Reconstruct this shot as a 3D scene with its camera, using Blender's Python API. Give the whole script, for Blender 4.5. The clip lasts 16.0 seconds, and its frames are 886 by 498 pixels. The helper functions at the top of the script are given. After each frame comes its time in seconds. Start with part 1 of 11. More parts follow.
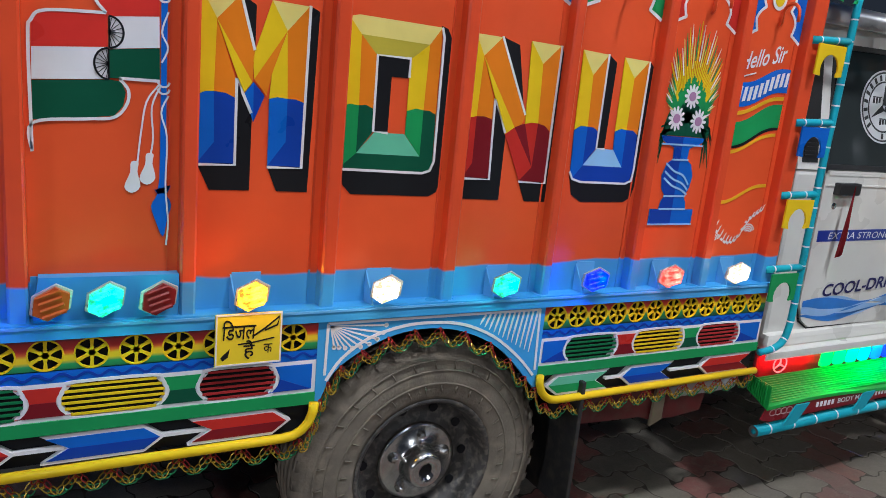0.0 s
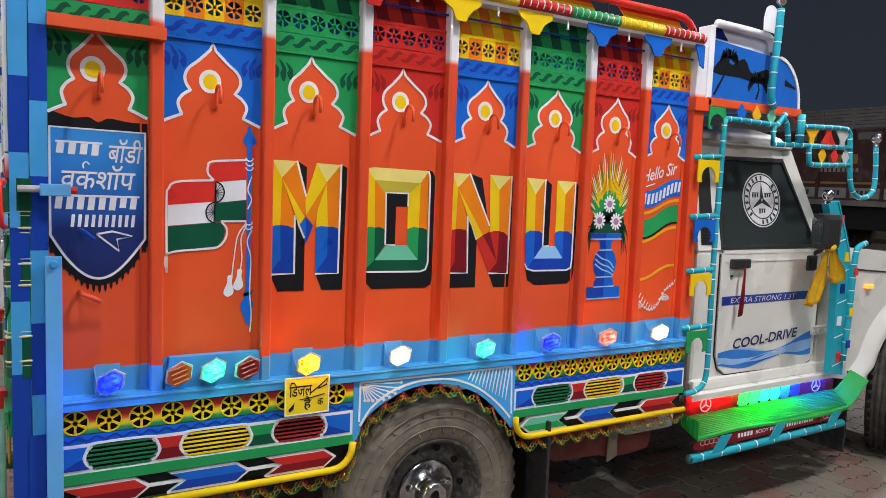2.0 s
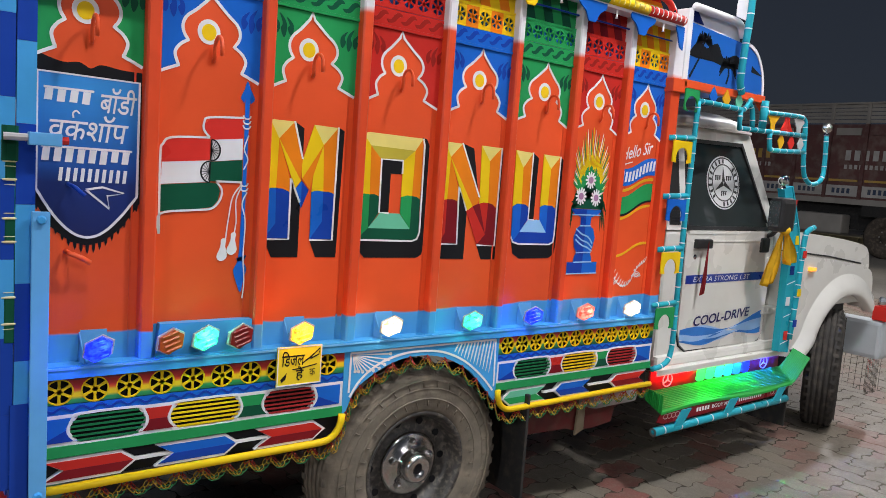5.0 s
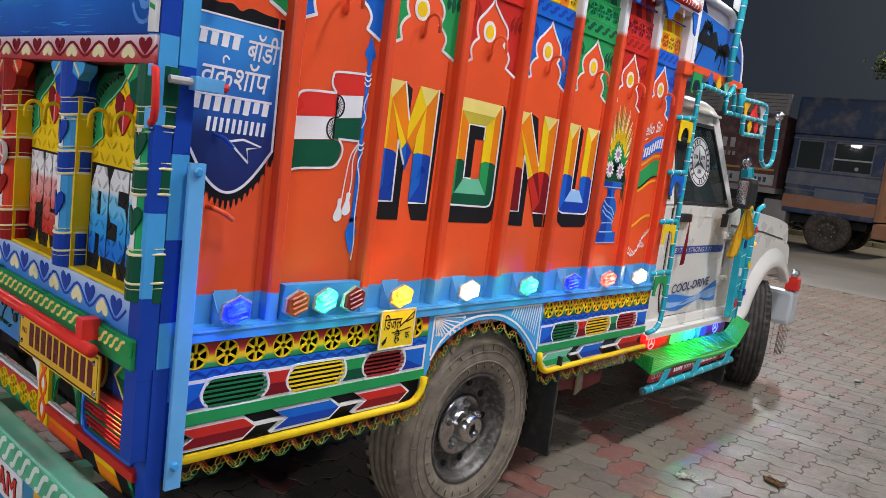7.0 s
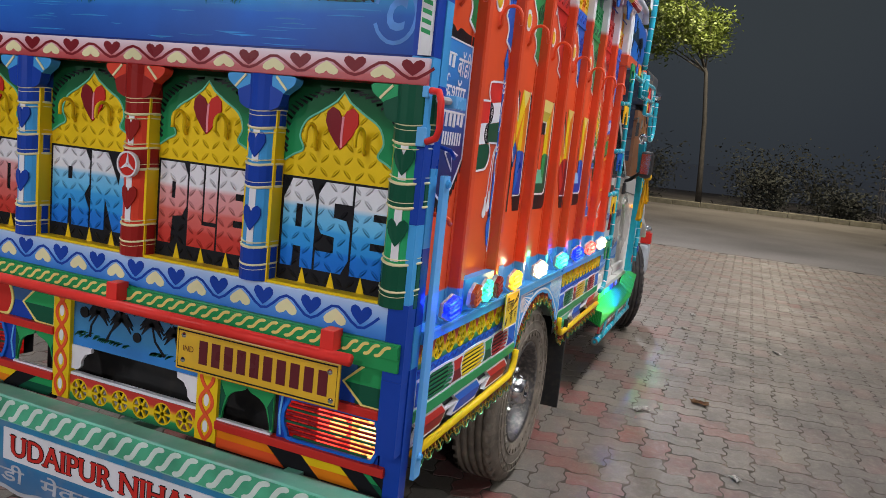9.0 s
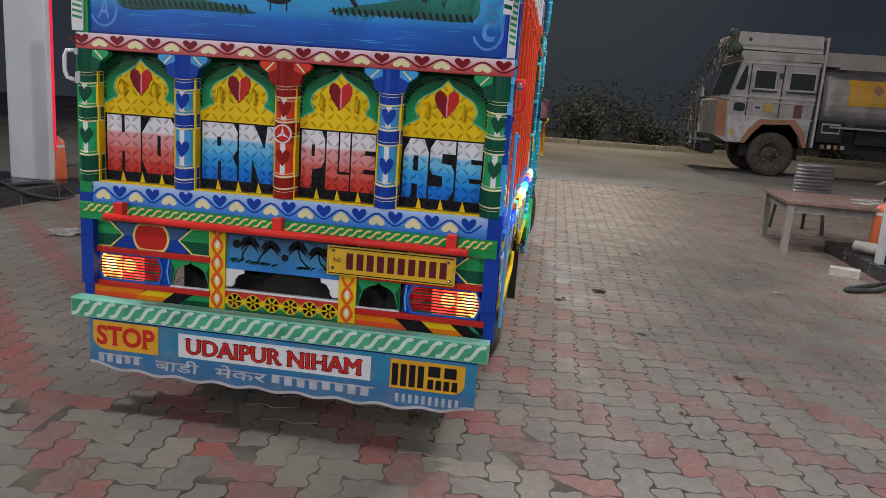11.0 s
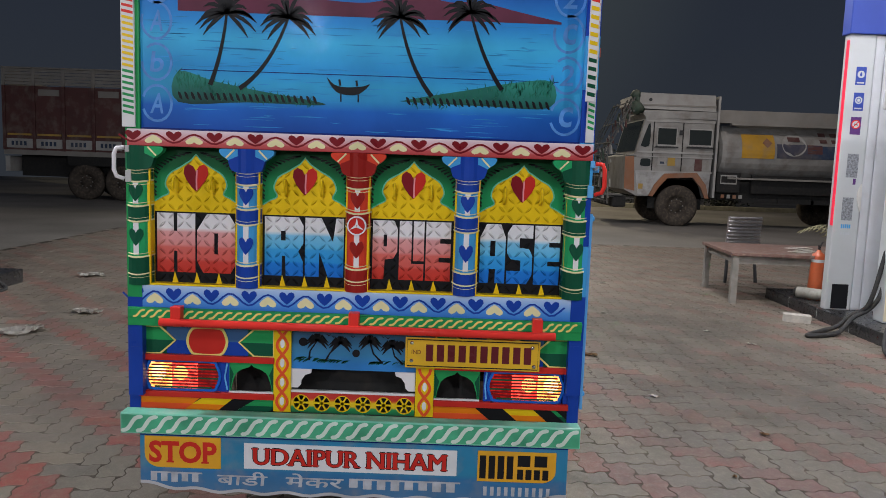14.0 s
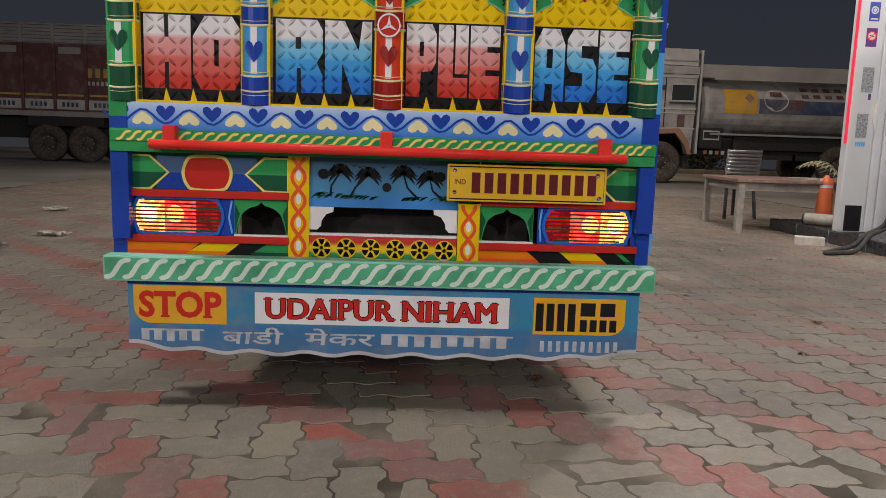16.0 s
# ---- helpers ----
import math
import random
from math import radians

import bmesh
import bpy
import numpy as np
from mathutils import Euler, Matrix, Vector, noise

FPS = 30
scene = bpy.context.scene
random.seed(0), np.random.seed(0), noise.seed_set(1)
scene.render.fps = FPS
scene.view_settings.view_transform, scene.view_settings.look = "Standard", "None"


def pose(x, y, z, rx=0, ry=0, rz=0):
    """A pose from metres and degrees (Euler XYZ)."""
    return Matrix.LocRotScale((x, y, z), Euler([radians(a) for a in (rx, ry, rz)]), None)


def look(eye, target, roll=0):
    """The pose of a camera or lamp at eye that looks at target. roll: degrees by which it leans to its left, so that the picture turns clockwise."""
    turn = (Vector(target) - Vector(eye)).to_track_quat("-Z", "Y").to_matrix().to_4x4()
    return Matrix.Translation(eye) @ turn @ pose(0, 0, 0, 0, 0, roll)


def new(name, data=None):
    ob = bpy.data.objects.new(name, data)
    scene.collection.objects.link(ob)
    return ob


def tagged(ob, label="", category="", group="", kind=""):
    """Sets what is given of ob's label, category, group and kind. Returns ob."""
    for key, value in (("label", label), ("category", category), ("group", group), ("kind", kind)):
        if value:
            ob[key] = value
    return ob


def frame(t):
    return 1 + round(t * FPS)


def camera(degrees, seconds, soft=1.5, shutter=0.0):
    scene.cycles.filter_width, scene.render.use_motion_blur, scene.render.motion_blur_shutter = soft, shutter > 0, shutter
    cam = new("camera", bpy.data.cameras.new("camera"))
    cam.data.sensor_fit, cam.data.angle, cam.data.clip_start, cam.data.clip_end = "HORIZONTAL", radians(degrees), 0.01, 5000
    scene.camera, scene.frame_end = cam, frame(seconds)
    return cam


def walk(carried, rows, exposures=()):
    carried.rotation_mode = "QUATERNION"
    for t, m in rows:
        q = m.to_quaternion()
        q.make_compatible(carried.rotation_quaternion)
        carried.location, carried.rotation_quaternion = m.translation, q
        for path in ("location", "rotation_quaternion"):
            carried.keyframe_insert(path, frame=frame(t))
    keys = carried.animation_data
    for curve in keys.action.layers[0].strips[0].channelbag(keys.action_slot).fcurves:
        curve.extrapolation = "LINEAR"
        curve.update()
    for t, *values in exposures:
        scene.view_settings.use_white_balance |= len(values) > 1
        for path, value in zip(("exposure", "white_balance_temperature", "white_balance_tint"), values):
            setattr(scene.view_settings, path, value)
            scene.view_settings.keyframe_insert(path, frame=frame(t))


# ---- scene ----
cam = camera(61.8, 16.0, soft=0.5, shutter=0.0)
PATH = [
    (0, (0.358, -1.6, 1.442), (1.311, 0.1, 0.991), 5.7),
    (0.5, (0.259, -1.783, 1.48), (1.233, -0.076, 1.111), 4.9),
    (1, (0.147, -1.968, 1.495), (1.136, -0.255, 1.202), 3.8),
    (1.5, (0.048, -2.107, 1.5), (1.055, -0.393, 1.273), 2.8),
    (2, (-0.068, -2.218, 1.52), (0.957, -0.51, 1.34), 2.2),
    (2.5, (-0.158, -2.308, 1.519), (0.882, -0.606, 1.375), 1.8),
    (3, (-0.2, -2.354, 1.5), (0.852, -0.659, 1.355), 2.0),
    (3.5, (-0.207, -2.36, 1.472), (0.857, -0.676, 1.295), 2.4),
    (3.7, (-0.208, -2.347, 1.456), (0.864, -0.669, 1.265), 2.7),
    (5.8, (-0.402, -1.859, 1.463), (0.911, -0.368, 1.234), 5.7),
    (6, (-0.503, -1.829, 1.44), (0.836, -0.363, 1.205), 6.2),
    (6.5, (-0.719, -1.752, 1.413), (0.688, -0.355, 1.152), 6.8),
    (7, (-0.843, -1.558, 1.386), (0.656, -0.262, 1.12), 7.2),
    (7.5, (-0.99, -1.332, 1.385), (0.607, -0.162, 1.103), 7.8),
    (8, (-1.236, -1.162, 1.378), (0.453, -0.13, 1.089), 8.1),
    (8.5, (-1.431, -0.991, 1.373), (0.33, -0.089, 1.083), 7.5),
    (9, (-1.632, -0.709, 1.368), (0.205, 0.025, 1.081), 6.0),
    (9.5, (-1.927, -0.470, 1.380), (-0.032, 0.097, 1.082), 4.7),
    (10, (-2.263, -0.307, 1.406), (-0.344, 0.133, 1.059), 4.0),
    (10.2, (-2.392, -0.276, 1.386), (-0.466, 0.125, 1.020), 4.0),
    (12.3, (-3.221, 0.109, 1.441), (-1.25, 0.198, 1.116), 4.3),
    (12.5, (-3.213, 0.174, 1.447), (-1.236, 0.241, 1.149), 4.2),
    (13, (-3.151, 0.357, 1.477), (-1.168, 0.388, 1.219), 3.3),
    (13.5, (-3.044, 0.471, 1.475), (-1.058, 0.491, 1.242), 2.4),
    (14, (-2.848, 0.537, 1.458), (-0.861, 0.545, 1.23), 2.0),
    (14.5, (-2.684, 0.633, 1.392), (-0.7, 0.616, 1.14), 1.9),
    (15, (-2.587, 0.733, 1.313), (-0.611, 0.688, 1.007), 2.0),
    (15.5, (-2.528, 0.757, 1.12), (-0.554, 0.694, 0.804), 1.9),
    (16, (-2.456, 0.776, 0.854), (-0.477, 0.702, 0.573), 1.8),
]
walk(cam, [(t, look(eye, target, roll)) for t, eye, target, roll in PATH], [(0.0, -0.22, 6050, 12), (0.6, -0.06, 6350, 13), (1.1, 0.0, 6550, 13), (6.5, 0.08, 6550, 14), (7.6, 0.13, 6450, 17), (8.5, 0.0, 6450, 17), (10.0, 0.0, 6450, 17), (12.5, -0.06, 6450, 15), (14.3, 0.06, 6450, 14), (15.2, 0.10, 6900, 15), (16.0, 0.12, 7250, 17)])

# night sky, hazy
world = bpy.data.worlds.new("world")
scene.world = world
world.use_nodes = True
_wn, _wl = world.node_tree.nodes, world.node_tree.links
_geo, _sep, _ramp = _wn.new("ShaderNodeTexCoord"), _wn.new("ShaderNodeSeparateXYZ"), _wn.new("ShaderNodeValToRGB")
_wl.new(_geo.outputs["Generated"], _sep.inputs[0]); _wl.new(_sep.outputs["Z"], _ramp.inputs[0])
_ramp.color_ramp.elements[0].position, _ramp.color_ramp.elements[0].color = 0.0, (0.024, 0.029, 0.036, 1)
_ramp.color_ramp.elements[1].position, _ramp.color_ramp.elements[1].color = 0.55, (0.012, 0.016, 0.0265, 1)
_mid = _ramp.color_ramp.elements.new(0.16)
_mid.color = (0.0195, 0.025, 0.035, 1)
# the street lamp's glow in the hazy air, mixed into the sky's colour
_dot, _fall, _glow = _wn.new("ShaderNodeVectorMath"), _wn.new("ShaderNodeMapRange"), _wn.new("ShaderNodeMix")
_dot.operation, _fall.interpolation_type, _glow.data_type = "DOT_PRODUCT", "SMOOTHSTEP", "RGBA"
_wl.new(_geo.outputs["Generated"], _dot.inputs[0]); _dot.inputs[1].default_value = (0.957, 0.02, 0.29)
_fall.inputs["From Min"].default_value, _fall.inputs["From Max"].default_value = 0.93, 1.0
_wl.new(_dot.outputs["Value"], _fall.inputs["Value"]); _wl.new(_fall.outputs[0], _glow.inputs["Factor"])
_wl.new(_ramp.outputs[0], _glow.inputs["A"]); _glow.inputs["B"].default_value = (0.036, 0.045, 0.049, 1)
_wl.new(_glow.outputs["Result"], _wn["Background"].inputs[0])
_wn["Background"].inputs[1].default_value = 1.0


def lamp(name, kind, place, target, energy, colour, size=0.5):
    d = bpy.data.lights.new(name, kind)
    d.energy, d.color = energy, colour
    if kind == "AREA":
        d.shape, d.size = "SQUARE", size
    else:
        d.shadow_soft_size = size
    ob = new(name, d)
    ob.matrix_world = look(place, target)
    return ob


# floodlights under the forecourt canopy, unseen; the last is added to brighten far ground
COOL = (0.945, 0.975, 1.0)
for x, y, w in ((0.10, -1.95, 72), (2.6, -1.95, 194), (5.5, -1.40, 84), (0.1, 3.8, 225), (1.2, -6.8, 185), (10.5, 1.5, 350)):
    lamp("canopy_lamp", "AREA", (x, y, 5.3), (x, y, 0), w, COOL, 0.32)
# floodlight across the forecourt, mirrored in the gloss of the rear panel
lamp("forecourt_floodlight", "AREA", (-19.0, 4.7, 5.3), (0.0, 1.0, 1.3), 170, COOL, 0.6)
# unseen fill lamps, added to brighten the truck's rear and rib flanks
lamp("forecourt_floodlight", "AREA", (-16.0, 11.5, 5.3), (0.0, 1.0, 1.3), 640, COOL, 0.6)
lamp("forecourt_floodlight", "AREA", (-14.0, -9.0, 6.0), (0.0, 0.8, 1.0), 540, COOL, 0.6)
lamp("forecourt_floodlight", "AREA", (-6.5, 1.2, 5.3), (0.0, 1.0, 1.2), 125, COOL, 0.5)
# street lamp beyond the kerb
lamp("street_lamp_glow", "SPOT", (25.6, -0.6, 10.5), (28.2, 2.8, 6.9), 3600, (1.0, 0.93, 0.6), 0.2)
lamp("road_lamp_glow", "AREA", (24.6, -2.0, 8.5), (25.0, -1.0, 0), 750, (1.0, 0.90, 0.66), 0.5)
# unseen fill light, added to brighten the parked tanker and the ground near it
lamp("yard_lamp_glow", "AREA", (11.5, -7.0, 8.0), (17.5, -5.0, 0), 170, (1.0, 0.93, 0.85), 0.6)

# ---- materials ----
MATS = {}


def mat(name, col, rough=0.45, metal=0.0, vary=0.10, scale=6.0, fine=90.0, bump=0.15, coat=0.0, dirt=0.0, dirt_col=(0.12, 0.09, 0.06), emit=None, tread=False, ramp=None, axis="Z", rand=0.0, island=False, spec=0.5, spark=0.0):
    """A painted or plain surface: two scales of variation, fine relief, optional dirt, ramp along an axis, tread lugs."""
    if name in MATS:
        return MATS[name]
    m = bpy.data.materials.new(name)
    m.use_nodes = True
    MATS[name] = m
    n, ln = m.node_tree.nodes, m.node_tree.links
    b = n["Principled BSDF"]
    tc = n.new("ShaderNodeTexCoord")

    def noise_tex(sc, detail=4.0):
        t = n.new("ShaderNodeTexNoise")
        t.inputs["Scale"].default_value, t.inputs["Detail"].default_value = sc, detail
        ln.new(tc.outputs["Object"], t.inputs["Vector"])
        return t

    big, small = noise_tex(scale), noise_tex(fine, 2.0)
    if ramp:
        sep = n.new("ShaderNodeSeparateXYZ")
        ln.new(tc.outputs["Object"], sep.inputs[0])
        lo, hi = ramp[0][0], ramp[-1][0]
        wob = n.new("ShaderNodeMath"); wob.operation = "MULTIPLY_ADD"
        ln.new(big.outputs["Fac"], wob.inputs[0]); wob.inputs[1].default_value = 0.03 * (hi - lo)
        ln.new(sep.outputs[axis], wob.inputs[2])
        mr = n.new("ShaderNodeMapRange")
        mr.inputs["From Min"].default_value, mr.inputs["From Max"].default_value = lo, hi
        ln.new(wob.outputs[0], mr.inputs["Value"])
        cr = n.new("ShaderNodeValToRGB")
        els = cr.color_ramp.elements
        while len(els) < len(ramp):
            els.new(0.5)
        for e, (p, c) in zip(els, ramp):
            e.position, e.color = (p - lo) / (hi - lo), (*c, 1)
        ln.new(mr.outputs[0], cr.inputs[0])
        base = cr.outputs[0]
    else:
        rgb = n.new("ShaderNodeRGB"); rgb.outputs[0].default_value = (*col, 1)
        base = rgb.outputs[0]
    hsv = n.new("ShaderNodeHueSaturation")
    ln.new(base, hsv.inputs["Color"])
    v = n.new("ShaderNodeMapRange")
    v.inputs["From Min"].default_value, v.inputs["From Max"].default_value = 0.3, 0.7
    v.inputs["To Min"].default_value, v.inputs["To Max"].default_value = 1 - vary, 1 + vary * 0.6
    ln.new(big.outputs["Fac"], v.inputs["Value"])
    val = v.outputs[0]
    if rand:
        src = n.new("ShaderNodeNewGeometry").outputs["Random Per Island"] if island else n.new("ShaderNodeObjectInfo").outputs["Random"]
        r = n.new("ShaderNodeMapRange")
        r.inputs["To Min"].default_value, r.inputs["To Max"].default_value = 1 - rand, 1 + rand
        ln.new(src, r.inputs["Value"])
        mu = n.new("ShaderNodeMath"); mu.operation = "MULTIPLY"
        ln.new(val, mu.inputs[0]); ln.new(r.outputs[0], mu.inputs[1])
        val = mu.outputs[0]
    ln.new(val, hsv.inputs["Value"])
    colour = hsv.outputs[0]
    if dirt:
        dn = noise_tex(scale * 2.3, 6.0)
        dr = n.new("ShaderNodeMapRange")
        dr.inputs["From Min"].default_value, dr.inputs["From Max"].default_value = 0.48, 0.75
        dr.inputs["To Max"].default_value = dirt
        ln.new(dn.outputs["Fac"], dr.inputs["Value"])
        mx = n.new("ShaderNodeMix"); mx.data_type = "RGBA"
        ln.new(dr.outputs[0], mx.inputs["Factor"]); ln.new(colour, mx.inputs["A"])
        mx.inputs["B"].default_value = (*dirt_col, 1)
        colour = mx.outputs["Result"]
    ln.new(colour, b.inputs["Base Color"])
    rr = n.new("ShaderNodeMapRange")
    rr.inputs["To Min"].default_value, rr.inputs["To Max"].default_value = max(rough - 0.10, 0.02), min(rough + 0.12, 1)
    ln.new(big.outputs["Fac"], rr.inputs["Value"]); ln.new(rr.outputs[0], b.inputs["Roughness"])
    b.inputs["Metallic"].default_value, b.inputs["Coat Weight"].default_value = metal, coat
    b.inputs["Specular IOR Level"].default_value = spec
    bp = n.new("ShaderNodeBump")
    bp.inputs["Strength"].default_value, bp.inputs["Distance"].default_value = bump, 0.002
    ln.new(small.outputs["Fac"], bp.inputs["Height"])
    last = bp
    if tread:
        last = n.new("ShaderNodeBump")
        last.inputs["Strength"].default_value, last.inputs["Distance"].default_value = 1.0, 0.009
        ln.new(lug_height(n, ln, tc), last.inputs["Height"]); ln.new(bp.outputs[0], last.inputs["Normal"])
    ln.new(last.outputs[0], b.inputs["Normal"])
    if coat:
        ln.new(last.outputs[0], b.inputs["Coat Normal"])
    if emit:
        b.inputs["Emission Color"].default_value = (*emit[0], 1)
        b.inputs["Emission Strength"].default_value = emit[1]
        if spark:
            sp = n.new("ShaderNodeMapRange")
            sp.inputs["From Min"].default_value, sp.inputs["From Max"].default_value = 0.38, 0.64
            sp.inputs["To Min"].default_value, sp.inputs["To Max"].default_value = emit[1] * (1 - spark), emit[1] * (1 + 2 * spark)
            ln.new(small.outputs["Fac"], sp.inputs["Value"]); ln.new(sp.outputs[0], b.inputs["Emission Strength"])
    return m


def lug_height(n, ln, tc):
    """Chequer-plate lugs in the plane of y and z, 34 mm apart, turned by turns."""
    sep = n.new("ShaderNodeSeparateXYZ"); ln.new(tc.outputs["Object"], sep.inputs[0])

    def math_node(op, a, b=None, c=None):
        k = n.new("ShaderNodeMath"); k.operation = op
        for i, s in enumerate((a, b, c)):
            if s is None:
                continue
            if isinstance(s, (int, float)):
                k.inputs[i].default_value = s
            else:
                ln.new(s, k.inputs[i])
        return k.outputs[0]

    u, v = math_node("MULTIPLY", sep.outputs["Y"], 29.0), math_node("MULTIPLY", sep.outputs["Z"], 29.0)
    fu, fv = math_node("SUBTRACT", math_node("FRACT", u), 0.5), math_node("SUBTRACT", math_node("FRACT", v), 0.5)
    par = math_node("FLOORED_MODULO", math_node("ADD", math_node("FLOOR", u), math_node("FLOOR", v)), 2.0)
    sg = math_node("MULTIPLY_ADD", par, -2.0, 1.0)
    sv = math_node("MULTIPLY", sg, fv)
    a = math_node("POWER", math_node("ABSOLUTE", math_node("MULTIPLY", math_node("ADD", fu, sv), 1.55)), 2.0)
    b = math_node("POWER", math_node("ABSOLUTE", math_node("MULTIPLY", math_node("SUBTRACT", fu, sv), 5.2)), 2.0)
    return math_node("MAXIMUM", math_node("SUBTRACT", 1.0, math_node("ADD", a, b)), 0.0)


# truck paints
PAL = {
    "orange": (0.80, 0.094, 0.024), "orange_dark": (0.76, 0.078, 0.022), "red": (0.55, 0.03, 0.022), "maroon": (0.20, 0.012, 0.018), "brightred": (0.72, 0.04, 0.03),
    "green": (0.02, 0.30, 0.09), "dgreen": (0.008, 0.085, 0.045), "mint": (0.14, 0.50, 0.32), "blue": (0.012, 0.13, 0.56), "navy": (0.01, 0.025, 0.16), "royal": (0.012, 0.055, 0.36),
    "sky": (0.06, 0.34, 0.70), "skylight": (0.13, 0.42, 0.78), "pale": (0.30, 0.55, 0.82), "cyan": (0.012, 0.34, 0.48), "yellow": (0.82, 0.55, 0.012), "gold": (0.78, 0.40, 0.02), "lemon": (0.80, 0.66, 0.20), "olive": (0.52, 0.42, 0.05),
    "amber": (0.80, 0.22, 0.012), "white": (0.78, 0.76, 0.78), "cream": (0.80, 0.74, 0.42), "black": (0.014, 0.014, 0.016), "pink": (0.75, 0.28, 0.32), "lilac": (0.42, 0.22, 0.38), "grey": (0.48, 0.48, 0.47),
    "teal": (0.02, 0.36, 0.45), "deepred": (0.30, 0.018, 0.014), "tomato": (0.70, 0.062, 0.030), "leaf": (0.022, 0.36, 0.13), "brown": (0.12, 0.02, 0.025), "slat_green": (0.012, 0.17, 0.06), "slat_red": (0.38, 0.03, 0.03),
}


def paint(c, **k):
    o = dict(rough=0.30, vary=0.13, scale=5.0, fine=60.0, bump=0.12, coat=0.0, spec=0.13)
    o.update(k)
    return mat("paint_" + c + ("_tread" if k.get("tread") else ""), PAL[c], **o)


CHROME = mat("chrome", (0.75, 0.75, 0.76), 0.12, 1.0, 0.05, 12, 120, 0.05)
HUBSILVER = mat("hub_silver", (0.66, 0.65, 0.63), 0.18, 1.0, 0.2, 25, 150, 0.15, dirt=0.30, dirt_col=(0.16, 0.13, 0.10))
STEEL = mat("worn_steel", (0.33, 0.31, 0.29), 0.42, 0.9, 0.25, 20, 150, 0.3, dirt=0.5)
RUBBER = mat("dusty_rubber", (0.185, 0.158, 0.124), 0.92, 0, 0.30, 9, 130, 0.8, dirt=0.8, dirt_col=(0.29, 0.24, 0.18), spec=0.15)
BLACK_RUBBER = mat("black_rubber", (0.016, 0.016, 0.016), 0.7, 0, 0.2, 10, 120, 0.3, dirt=0.3)
UNDER = mat("underbody_black", (0.010, 0.010, 0.010), 0.8, 0, 0.3, 8, 90, 0.3, dirt=0.35, dirt_col=(0.05, 0.04, 0.03))
CABWHITE = mat("cab_white", (0.74, 0.72, 0.66), 0.28, 0, 0.05, 3, 40, 0.03, coat=0.6, dirt=0.12, dirt_col=(0.35, 0.30, 0.24))
PLASTIC = mat("black_plastic", (0.02, 0.02, 0.021), 0.45, 0, 0.1, 10, 200, 0.2)
DARKIN = mat("cab_interior", (0.03, 0.03, 0.032), 0.7)


def glass_mat(name, tint, rough=0.03, alpha=0.35):
    if name in MATS:
        return MATS[name]
    m = bpy.data.materials.new(name); m.use_nodes = True
    MATS[name] = m
    n, ln = m.node_tree.nodes, m.node_tree.links
    b = n["Principled BSDF"]
    b.inputs["Base Color"].default_value = (*tint, 1)
    b.inputs["Roughness"].default_value, b.inputs["IOR"].default_value = rough, 1.5
    tr = n.new("ShaderNodeBsdfTransparent"); tr.inputs[0].default_value = (*tint, 1)
    mx = n.new("ShaderNodeMixShader"); mx.inputs[0].default_value = alpha
    ln.new(tr.outputs[0], mx.inputs[1]); ln.new(b.outputs[0], mx.inputs[2])
    ln.new(mx.outputs[0], n["Material Output"].inputs["Surface"])
    return m


# ---- building helpers ----
def put(name, bm, material, parent=None, label="", smooth=False, m=None):
    bmesh.ops.recalc_face_normals(bm, faces=bm.faces)
    me = bpy.data.meshes.new(name)
    bm.to_mesh(me); bm.free()
    for k in (material if isinstance(material, (list, tuple)) else [material]):
        me.materials.append(k)
    if smooth:
        me.polygons.foreach_set("use_smooth", [True] * len(me.polygons))
    ob = new(name, me)
    if parent is not None:
        ob.parent = parent
    if m is not None:
        ob.matrix_basis = m
    if label:
        ob["label"] = label
    return ob


# painted marks of which each one is a piece of its own
SINGLE = {"flame_motif", "wave_motif", "diagonal_stripe", "rail_stripe", "heart_row", "petal_row", "white_band", "shield_fringe", "painted_flower", "yellow_teeth", "leaf_ticks", "rope_motif",
          "niche_board", "niche_shade", "faded_roundel", "painted_palm", "tray_rib", "ring_row", "painted_garland", "sticker_bars", "vase_lines", "vent_hole", "cord_and_tassels", "white_brushwork", "grass_strokes", "metal_fringe", "brush_ripple", "painted_spray", "spoked_half_wheel"}
ONE_NAME = {"heart_row": "painted_heart", "petal_row": "painted_petal", "yellow_teeth": "yellow_tooth", "leaf_ticks": "leaf_tick", "ring_row": "ring", "sticker_bars": "sticker_bar", "vase_lines": "vase_line", "rope_motif": "rope_strand", "grass_strokes": "grass_stroke", "metal_fringe": "fringe_wire", "painted_spray": "spray_blade", "spoked_half_wheel": "wheel_spoke"}


def islands(bm):
    """Splits a bmesh into one bmesh for each loose piece."""
    bm.verts.index_update()
    seen, out = set(), []
    for v in bm.verts:
        if v in seen:
            continue
        stack, mine = [v], []
        seen.add(v)
        while stack:
            q = stack.pop()
            mine.append(q)
            for e in q.link_edges:
                o = e.other_vert(q)
                if o not in seen:
                    seen.add(o); stack.append(o)
        nb = bmesh.new()
        mp = {q: nb.verts.new(q.co) for q in mine}
        for f in {f for q in mine for f in q.link_faces}:
            nb.faces.new([mp[q] for q in f.verts]).material_index = f.material_index
        out.append(nb)
    bm.free()
    return out


def part(name, bm, material, parent=None, label="", smooth=False, m=None):
    """A mesh of its own under a thing or under a part."""
    if name in SINGLE:
        return [put(ONE_NAME.get(name, name), b, material, parent, label, smooth, m) for b in islands(bm)][0]
    return put(name, bm, material, parent, label, smooth, m)


def empty(name, m=None):
    ob = new(name)
    if m is not None:
        ob.matrix_basis = m
    return ob


